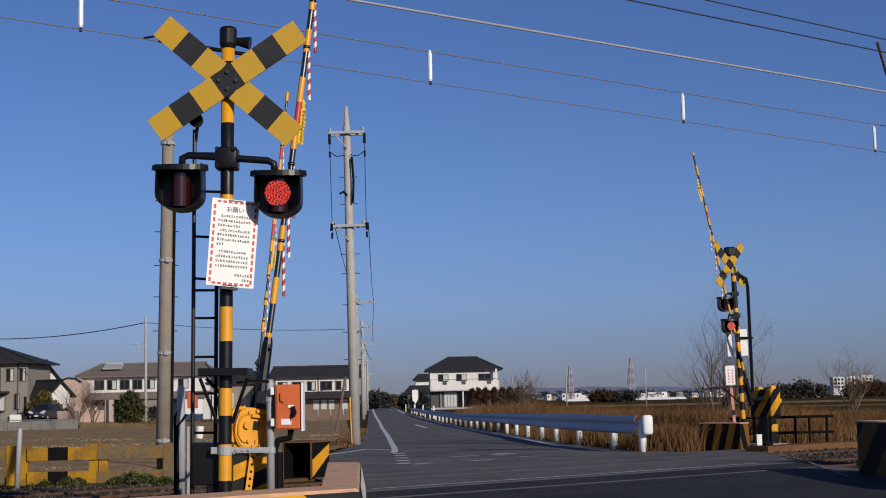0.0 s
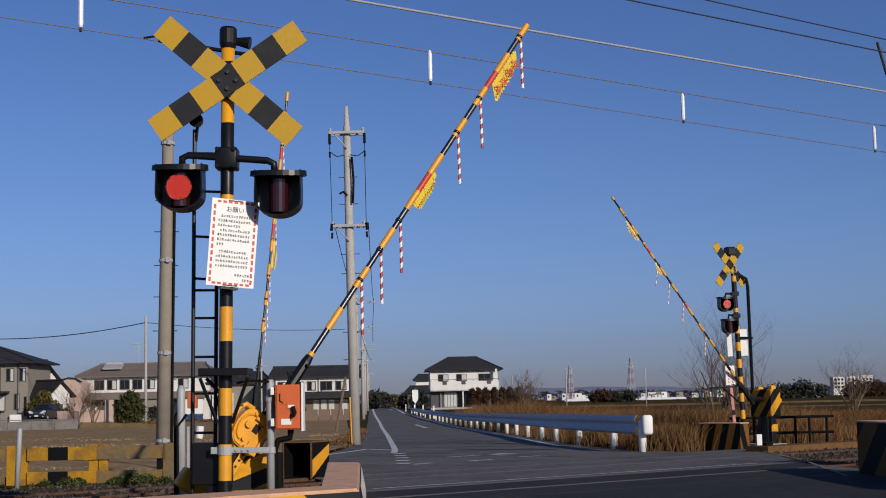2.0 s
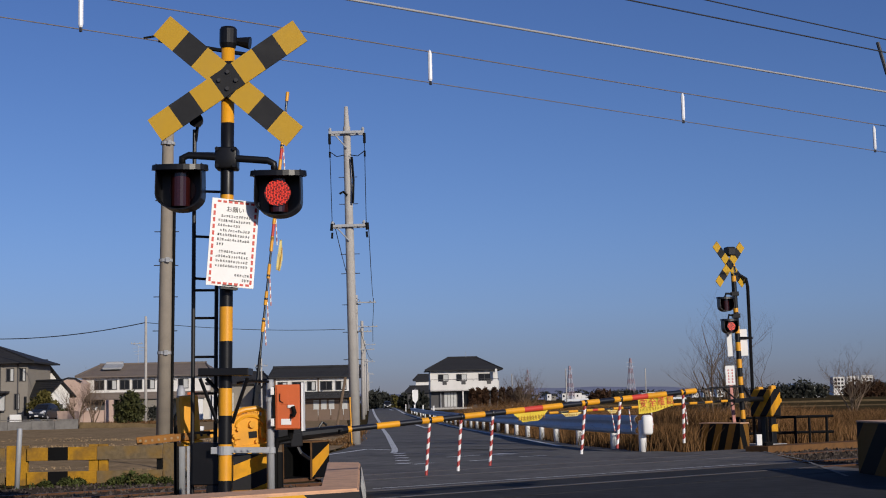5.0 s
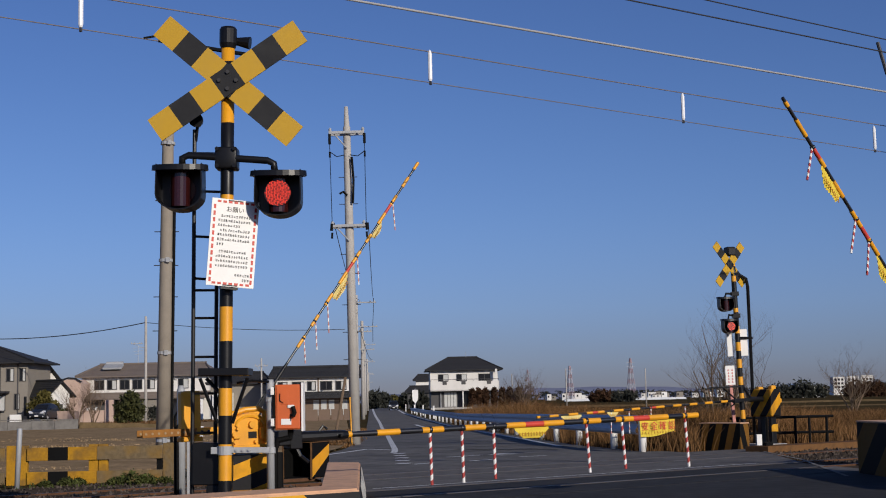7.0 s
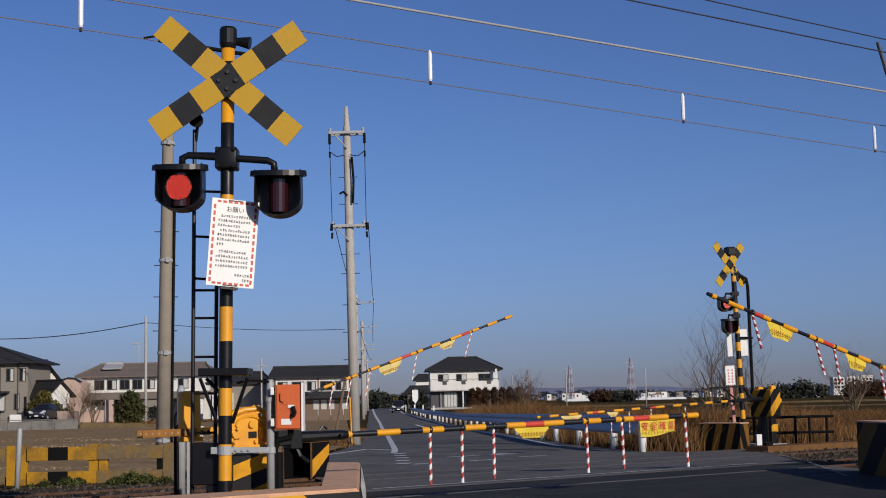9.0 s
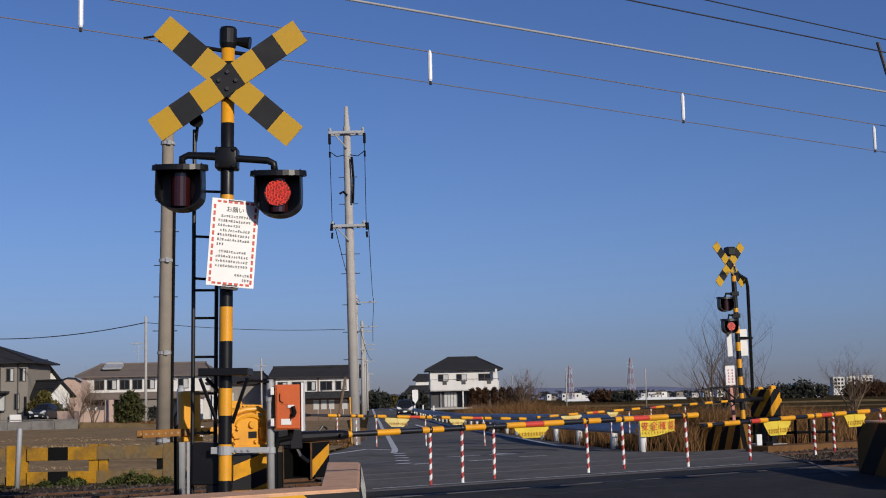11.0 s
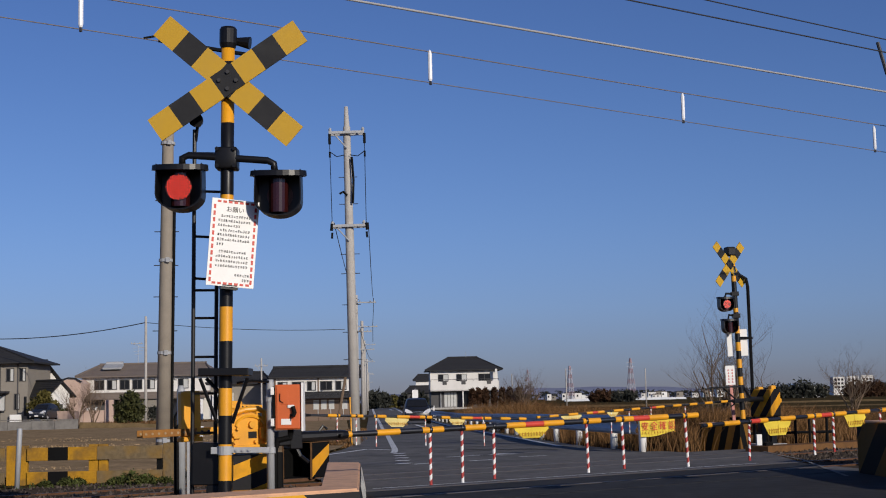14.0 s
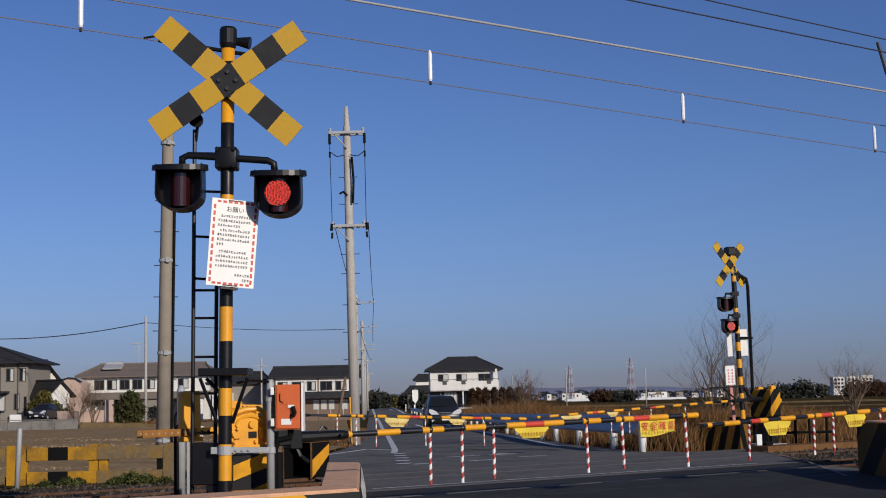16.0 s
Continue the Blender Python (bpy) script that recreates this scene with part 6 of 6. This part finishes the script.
part("aerial", bm, M["galv"], h)
gw = thing("garden_wall", (-37.3, 133, -0.35), 0, "low salmon garden wall in front of the houses", "wall")
bm = B()
box(bm, 0, 6.1, -0.1, 0.1, 0, 1.08)
part("wall", bm, M["pink_wall"], gw)
bm = B()
box(bm, -0.05, 6.15, -0.14, 0.14, 1.08, 1.16, 0, None, 0.02)
part("coping", bm, M["pink_wall"], gw)
for x in (2.9, 5.4):
    bm = B()
    box(bm, x, x + (0.5 if x < 4 else 0.75), -0.25, 0.25, 0, 2.1, 0, None, 0.02)
    part("pillar", bm, M["pink_wall"], gw, "salmon gate pillar")
for x in (3.8, 4.5):
    bm = B()
    tube(bm, [(x, 0, 1.16), (x, 0, 1.2), (x, 0, 1.42)], [0.16, 0.18, 0.24], 10)
    part("planter", bm, M["white"], gw, "white flower pot")
rw = thing("retaining_wall", (-24.35, 94, -0.36), 0, "stained grey concrete panel wall at the field edge", "wall")
for k in range(9):
    bm = B()
    box(bm, -1.55 * (k + 1) + 0.02, -1.55 * k, -0.06, 0.06, 0, 0.62 - 0.012 * k, 0, None, 0.01)
    part("panel", bm, M["wall_grey"], rw, "stained concrete panel")
bm = B()
box(bm, -13.95, 0, -0.09, 0.09, 0.62, 0.68, 0, pose(0, 0, 0.0, 0, 0.45, 0), 0.01)
part("coping", bm, M["wall_grey"], rw)
bm = B()
prev = None
for i in range(31):
    x = -24.3 + 5.8 * i / 30
    top = 0.10 + 0.14 * noise.noise((x * 0.9, 3.0, 0)) - 0.008 * i
    cur = [bm.verts.new((x, 94.0, gz(94) - 0.05)), bm.verts.new((x, 94.3, top)), bm.verts.new((x, 97.0, top - 0.05)), bm.verts.new((x, 98.5, gz(98) - 0.05))]
    if prev:
        for j in range(3):
            bm.faces.new((prev[j], prev[j + 1], cur[j + 1], cur[j]))
    prev = cur
solo("field_bank", bm, M["soil_bank"], "low grassy bank beyond the bare field", "bank", "field banks", "structure")

# dark tiled house and sheds left of the road poles
h = thing("house", (-12.50, 130, -0.25), 0, "low white house with wide dark tiled roof", "house", "houses")
walls(h, -3.2, 4.0, 0, 7, -0.2, 3.75, M["plaster"])
roof_hip(h, -3.2, 4.0, 0, 7, 3.75, 4.65, 0.3, M["tile"], 0.45, gable=True)
for a, b, pale in ((-2.9, -2.0, True), (-1.6, -0.5, False), (-0.2, 0.6, True), (1.0, 2.1, False), (2.4, 3.4, True)):
    window(h, a, b, 2.45, 3.3, 0, pale)
bm = B()
box(bm, -3.3, 4.1, -0.05, 0.0, 2.18, 2.32)
part("sill_band", bm, M["brown_wall"], h, "brown timber band under the windows")
bm = B()
for x in (-3.2, 0.75, 3.85):
    box(bm, x, x + 0.12, -0.04, 0.0, 2.3, 3.75)
part("timber_post", bm, M["brown_wall"], h, "brown timber posts in the wall")
bm = B()
for k in range(5):
    box(bm, -0.4 if k else -3.5, 4.6, -1.6 + k * 0.32, -1.28 + k * 0.32, 1.72 + k * 0.13, 1.84 + k * 0.13)
part("lean_to_roof", bm, M["tile"], h, "dark tiled lean-to")
bm = B()
box(bm, -3.0, 3.9, -0.5, -0.05, -0.2, 1.75)
part("lower_wall", bm, M["brown_wall"], h, "brown timber lower wall")
for x in (-1.4, 0.4, 1.1, 1.8, 3.0):
    bm = B()
    box(bm, x, x + 0.5, -0.56, -0.5, 0.2, 1.6)
    part("screen", bm, M["curtain"], h, "pale sliding screen")
h = thing("house", (-18.78, 135, -0.2), 0, "grey-walled house with flat eaves behind the gate", "house", "houses")
walls(h, -3.6, 2.0, 0, 6, -0.2, 3.3, M["plaster_dim"])
roof_hip(h, -3.6, 2.0, 0, 6, 3.3, 4.3, 1.4, M["tile"], 0.4)
walls(h, -3.2, -1.4, -1.5, 0, -0.2, 2.4, M["white"], "porch")
fence = thing("board_fence", (-10.68, 112, -0.35), 0, "brown board fence before the low house", "fence")
for k in range(7):
    bm = B()
    box(bm, -3.4 + k * 1.0, -2.45 + k * 1.0, -0.05, 0.05, 0, 0.9, 0, None, 0.02)
    part("board", bm, M["brown_wall"], fence)
bm = B()
tube(bm, [(-4.67, 60, gz(60)), (-4.24, 60, 2.09)], 0.06, 6)
solo("stay_pole", bm, M["bark"], "slanting brown stay pole beside the road", "pole")

# far town, greenhouses, towers
rnd = random.Random(77)


def far_block(x, y, w, d, z0, z1, mt, label, roof=None):
    b = thing("far_building", (x, y, gz(y)), rnd.uniform(-8, 8), label, "building", "far buildings")
    walls(b, -w / 2, w / 2, 0, d, z0, z1, M[mt])
    bm = B()
    prism(bm, [(-w / 2 - 0.3, z1), (w / 2 + 0.3, z1), (0, z1 + w * 0.14)], -0.3, d + 0.3)
    part("roof", bm, M[roof or "tile"], b)
    for k in range(max(1, int(w / 3))):
        bm = B()
        x0 = -w / 2 + 0.6 + k * 3
        box(bm, x0, x0 + 1.3, -0.04, 0.0, z1 * 0.45, z1 * 0.75)
        part("window", bm, M["glass"], b)


for k in range(64):
    px0 = rnd.uniform(78, 372)
    far_block(px0, rnd.uniform(1100, 1230), rnd.uniform(3.5, 8), 7, 0, rnd.uniform(2.5, 6.0), rnd.choice(("plaster", "white", "plaster", "plaster_dim")), "small pale house in the far town", rnd.choice(("tile", "tile_brown", "tile")))
for a, b, y, top in ((53.48, 108.15, 640, 0.5), (122.44, 140.23, 560, 0.6)):
    bm = B()
    prism(bm, [(0, 0), (b - a, 0), (b - a, top), (b - a - 0.4, top + 0.5), (0.4, top + 0.5), (0, top)], 0, 5, 0, pose(a, y, gz(y)))
    solo("greenhouse", bm, M["silver_roof"], "long pale greenhouse across the fields", "greenhouse", "greenhouses")
far_block(123.63, 480, 9.0, 6, 0, 2.6, "white", "white farm building beyond the fields", "silver_roof")
far_block(135.78, 560, 6.0, 6, 0, 4.6, "blue_sheet", "blue-roofed building beyond the fields", "blue_sheet")
for k in range(3):
    b = thing("apartment_block", (258.24 + (k - 1) * 9, 900, -1.4), 0, "distant white apartment block above the trees", "building", "apartment blocks")
    walls(b, -3.6, 3.6, 0, 8, 0, 12.4 + k * 0.4, M["plaster"])
    for i in range(3):
        for j in range(3):
            bm = B()
            box(bm, -3.0 + j * 2.2, -1.6 + j * 2.2, -0.05, 0, 5.2 + i * 2.4, 6.6 + i * 2.4)
            part("window", bm, M["glass"], b)


# dark woods along the horizon, behind the town
rnd = random.Random(91)
vs, fs = [], []
for k in range(9000):
    x = rnd.uniform(-420, 560)
    top = 7.0 + 4.0 * noise.noise((x * 0.022, 4.0, 0)) + 2.0 * noise.noise((x * 0.12, 9.0, 0))
    if top < 3.5:
        continue
    c = Vector((x, 1260 + rnd.uniform(0, 25), -0.4 + top * rnd.random() ** 0.6))
    m = len(vs)
    vs += [tuple(c + Vector((rnd.gauss(0, 1.3), rnd.gauss(0, 1.0), rnd.gauss(0, 0.8)))) for _ in range(3)]
    fs.append((m, m + 1, m + 2))
mesh_stuff("far_woods", vs, fs, M["leaf_far"], "dark low woods along the horizon", "woods")
# hills beyond the plain, distance haze mixed into their colour
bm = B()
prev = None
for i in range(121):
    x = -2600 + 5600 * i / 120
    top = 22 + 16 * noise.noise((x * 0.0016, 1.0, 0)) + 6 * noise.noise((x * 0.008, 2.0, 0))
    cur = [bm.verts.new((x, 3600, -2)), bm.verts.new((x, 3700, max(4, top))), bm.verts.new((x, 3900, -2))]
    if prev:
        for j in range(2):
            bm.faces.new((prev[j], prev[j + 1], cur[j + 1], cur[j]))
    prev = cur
solo("backdrop", bm, M["hill"], "hills on the horizon with blue haze in their colour", "hills", kind="structure", smooth=True)


def lattice_tower(x, y, height, base, label):
    t = thing("lattice_tower", (x, y, 0), 20, label, "tower", "lattice towers")
    n = 8
    for i in range(n):
        z0, z1 = height * i / n, height * (i + 1) / n
        w0, w1 = base * (1 - 0.85 * i / n), base * (1 - 0.85 * (i + 1) / n)
        bm = B()
        c0 = [(w0, w0), (-w0, w0), (-w0, -w0), (w0, -w0)]
        c1 = [(w1, w1), (-w1, w1), (-w1, -w1), (w1, -w1)]
        for k in range(4):
            a, b = c0[k], c1[k]
            d, e = c0[(k + 1) % 4], c1[(k + 1) % 4]
            tube(bm, [(*a, z0), (*b, z1)], 0.16, 4)
            tube(bm, [(*a, z0), (*e, z1)], 0.09, 4)
            tube(bm, [(*d, z0), (*b, z1)], 0.09, 4)
            tube(bm, [(*b, z1), (*e, z1)], 0.09, 4)
        part("section", bm, M["hazed_tower_red"] if i % 2 else M["hazed_tower_white"], t)
    bm = B()
    for z in (0.8, 0.9):
        tube(bm, [(-base * 1.1, 0, height * z), (base * 1.1, 0, height * z)], 0.14, 4)
    part("crossarm", bm, M["hazed_tower_white"], t)


lattice_tower(91.32, 700, 20, 1.9, "distant red and white lattice tower")
lattice_tower(61.28, 700, 17, 1.7, "distant red and white lattice tower")
lattice_tower(80.83, 1400, 30, 2.6, "distant faint lattice tower")

# low banks and ditch lines in the fields
for k, (x0, x1, y, hgt, mt) in enumerate(((12.93, 17.84, 130, 0.12, "dark_wall"), (35.18, 46.38, 150, 0.12, "soil_bank"), (14.89, 68.02, 220, 0.3, "soil_bank"), (6.37, 18.29, 100, 0.25, "soil_bank"))):
    bm = B()
    n = 40
    prev = None
    for i in range(n + 1):
        x = x0 + (x1 - x0) * i / n
        hh = hgt * (0.8 + 0.4 * noise.noise((x * 0.3, k, 0)))
        cur = [bm.verts.new((x, y - 1, gz(y) - 0.05)), bm.verts.new((x, y, gz(y) + hh)), bm.verts.new((x, y + 1.5, gz(y) - 0.05))]
        if prev:
            for j in range(2):
                bm.faces.new((prev[j], prev[j + 1], cur[j + 1], cur[j]))
        prev = cur
    solo("field_bank", bm, M[mt], "low grassy bank between winter fields", "bank", "field banks", "structure")


# cars
def compact_car(name, at, label, rz=0, paint="car", lamps=1.0):
    """A short car, its nose at y = 0 looking down -y."""
    c = thing(name, at, rz, label, "car")
    side = [(0.0, 0.34), (0.0, 0.60), (0.06, 0.76), (0.20, 0.88), (0.80, 1.02), (1.42, 1.46), (1.75, 1.54), (2.2, 1.56), (2.85, 1.50), (3.38, 1.26), (3.52, 0.95), (3.54, 0.42), (3.4, 0.22), (0.14, 0.2)]

    def half(z):
        return 0.81 - 0.36 * max(0.0, z - 0.92)

    bm = B()
    rows = []
    for f, back, low in ((-1, 0.26, 0.07), (-0.96, 0.12, 0.03), (-0.80, 0.03, 0.0), (0, 0, -0.02), (0.80, 0.03, 0.0), (0.96, 0.12, 0.03), (1, 0.26, 0.07)):
        rows.append([bm.verts.new((f * half(z), y + (back if y < 2 else -back), z - (low if z > 0.6 else 0))) for y, z in side])
    n = len(side)
    for a, b in zip(rows, rows[1:]):
        for i in range(n):
            bm.faces.new((a[i], a[(i + 1) % n], b[(i + 1) % n], b[i]))
    bm.faces.new(rows[0])
    bm.faces.new(rows[-1])
    body = part("body", bm, M[paint], c, "dark glossy body", True)
    bm = B()
    prism(bm, [(-0.66, 0.02), (0.66, 0.02), (0.56, 0.70), (-0.56, 0.70)], -0.03, -0.012, 0, pose(0, 0.80, 1.03, -54.5, 0, 0))
    part("windscreen", bm, M["glass"], c, "sloping windscreen")
    bm = B()
    for x in (-0.3, 0.3):
        tube(bm, [(x, 0.78, 1.055), (x + 0.34, 0.84, 1.10)], 0.012, 5)
    part("wiper", bm, M["rubber"], c)
    for s in (-1, 1):
        bm = B()
        prism(bm, [(1.30, 1.02), (3.1, 1.02), (2.9, 1.36), (1.80, 1.40)], 0, 0.02, 0, pose(s * 0.775, 0, 0, 0, s * -14, 0) @ pose(0, 0, 0, 0, 0, 90))
        part("side_window", bm, M["glass"], c)
        bm = B()
        prism(bm, [(s * 0.30, 0.66), (s * 0.66, 0.66), (s * 0.78, 0.76), (s * 0.76, 0.92), (s * 0.62, 0.90), (s * 0.40, 0.78)], 0.0, 0.26)
        part("headlight", bm, M["headlight"], c, "clear slanted headlight")
        bm = B()
        box(bm, s * 0.93 - 0.09, s * 0.93 + 0.09, 1.02, 1.12, 0.98, 1.12, 0, None, 0.035)
        tube(bm, [(s * 0.78, 1.1, 1.02), (s * 0.88, 1.07, 1.04)], 0.02, 6)
        part("mirror", bm, M[paint], c)
        bm = B()
        tube(bm, [(s * 0.60, -0.012, 0.36), (s * 0.60, 0.06, 0.36)], 0.06, 12)
        part("fog_lamp", bm, M["headlight"], c)
        for y in (0.65, 2.85):
            bm = B()
            tube(bm, [(s * 0.62, y, 0.28), (s * 0.80, y, 0.28)], 0.28, 18)
            w = part("wheel", bm, M["rubber"], c, "black tyre")
            bm = B()
            tube(bm, [(s * 0.795, y, 0.28), (s * 0.81, y, 0.28)], 0.17, 14)
            part("rim", bm, M["galv"], w)
    for z in (0.66, 0.73):
        bm = B()
        box(bm, -0.30, 0.30, -0.025, 0.05, z, z + 0.025, 0, None, 0.006)
        part("grille_bar", bm, M["chrome"], c, "thin bright grille bar")
    bm = B()
    box(bm, -0.17, 0.17, -0.04, 0.0, 0.38, 0.50)
    part("plate", bm, M["white"], c, "blank number plate")
    bm = B()
    box(bm, -0.6, 0.6, -0.03, 0.05, 0.24, 0.36, 0, None, 0.02)
    part("lower_intake", bm, M["rubber"], c)
    return c


CAR = compact_car("car", (0, 300, -0.35), "dark compact car with bright headlights driving on the road")
compact_car("parked_car", (-37.55, 130.2, -0.02), "dark blue parked van beside the beige house", -8, "car_blue", 1.0)


def motions():
    """Barrier arms, their hanging rods, the blinking lamps and the car."""
    closing = {
        "a": [(0, 81.4), (0.45, 81.2), (0.62, 78.6), (1.0, 70.8), (1.5, 61.6), (2.0, 53.5), (2.5, 45.4), (3.0, 37.0), (3.5, 28.9), (4.0, 20.7), (4.2, 17.5), (4.8, 7.6), (5.15, 2.0), (5.35, 0.6), (5.6, 1.3), (5.9, 1.1), (16, 1.1)],
        "b": [(0, 76.2), (0.45, 76.0), (0.62, 73.6), (1.0, 66.6), (1.5, 59.6), (2.0, 50.6), (2.5, 41.8), (3.0, 33.2), (3.5, 24.9), (4.0, 15.8), (4.2, 12.1), (4.7, 3.0), (5.0, -2.0), (5.2, -3.0), (5.5, -2.6), (5.8, -2.7), (16, -2.7)],
        "c": [(0, 80), (4.9, 80), (5.1, 78), (6.5, 54.9), (7.0, 47.1), (7.5, 40.0), (8.0, 31.9), (8.5, 23.7), (9.0, 14.9), (9.6, 4.8), (10.0, -1.6), (10.2, -2.3), (10.5, -1.9), (16, -1.9)],
        "d": [(0, 83), (5.2, 83), (5.4, 81.5), (6.5, 62.9), (7.0, 53.6), (7.5, 45.0), (8.0, 35.8), (8.5, 26.8), (9.0, 17.9), (9.6, 7.0), (10.1, -1.8), (10.3, -2.6), (10.6, -2.2), (16, -2.2)],
    }

    def angle(rows, t):
        for (t0, a0), (t1, a1) in zip(rows, rows[1:]):
            if t <= t1:
                return a0 + (a1 - a0) * (t - t0) / (t1 - t0)
        return rows[-1][1]

    for key, rows in closing.items():
        arm, z, rods = GATES[key]
        walk(arm, [(t, pose(0, 0, z, 0, -a, 0)) for t, a in rows])
        if key in HUBS:
            hub, hx, hy, hz = HUBS[key]
            walk(hub, [(t, pose(hx, hy, hz, 0, -a, 0)) for t, a in rows])
        stop = next(t for t, a in rows if t > 4.4 and a < 3)
        begin = stop - 4.6
        times = sorted({0.0, 16.0, begin, *[max(0.0, begin + 0.146 * k) for k in range(56)]})
        for rod, l in rods:
            keys = []
            for t in times:
                if t < begin:
                    s = 0.0
                else:
                    swing = (13 if l < 3 else 22 if l < 4.5 else 9) * (0.6 if key == "b" else 1.0)
                    swing *= min(1.0, (t - begin) / 0.8) * math.exp(-max(0.0, t - stop) / 0.8)
                    s = -swing * math.cos(2 * math.pi * (t - begin - 1.75) / 1.17) - (3.0 * (l / 5) ** 2 if l > 3 else 0.0) * min(1.0, (t - begin) / 4.6)
                keys.append((t, pose(l, 0, -0.02, 0, angle(rows, t) + s, 0)))
            walk(rod, keys)
        for strip, l in BANNERS[key]:
            keys = []
            for t in times:
                a = angle(rows, t)
                sway = 3.0 * math.sin(5.1 * t + 2 * l) * min(1.0, max(0.0, t - begin)) * math.exp(-max(0.0, t - stop) / 0.8)
                keys.append((t, pose(0, 0, z, 0, -a, 0) @ pose(l, 0, -0.012, 0, 0.84 * a + sway, 0)))
            walk(strip, keys)

    for drum, place, phase in LAMPS:
        lit = phase == 1
        rows = [(0.0, 0.0 if lit else 180.0)]
        for k in range(14):
            for t, to_left in ((0.19 + 1.2215 * k, True), (0.785 + 1.2215 * k - (0.04 if k == 12 else 0), False)):
                if t > 15.8:
                    continue
                show = to_left == (phase == 0)
                a0, a1 = (180.0, 0.0) if show else (0.0, 180.0)
                for i in range(4):
                    rows.append((t + i / 30, a0 + (a1 - a0) * i / 3))
        rows.append((16.0, rows[-1][1]))
        walk(drum, [(t, place @ pose(0, 0, 0, 0, 0, a)) for t, a in rows])

    path = [(0, -18.4, 420), (2, -16.2, 380), (4, -14.0, 330), (6.4, -9.8, 255), (7, -8.7, 235), (8, -7.3, 205), (9, -6.0, 178), (11.4, -3.55, 126), (12, -3.1, 114), (12.5, -2.75, 106), (13, -2.35, 99), (13.5, -2.05, 92),
            (14, -1.72, 86), (14.5, -1.28, 81), (15, -0.88, 76), (16, -0.05, 68)]
    rows = []
    for i, (t, x, y) in enumerate(path):
        a, b = path[max(0, i - 1)], path[min(len(path) - 1, i + 1)]
        yaw = math.degrees(math.atan2(b[1] - a[1], -(b[2] - a[2])))
        rows.append((t, pose(x, y, gz(y), 0, 0, yaw)))
    walk(CAR, rows)


motions()
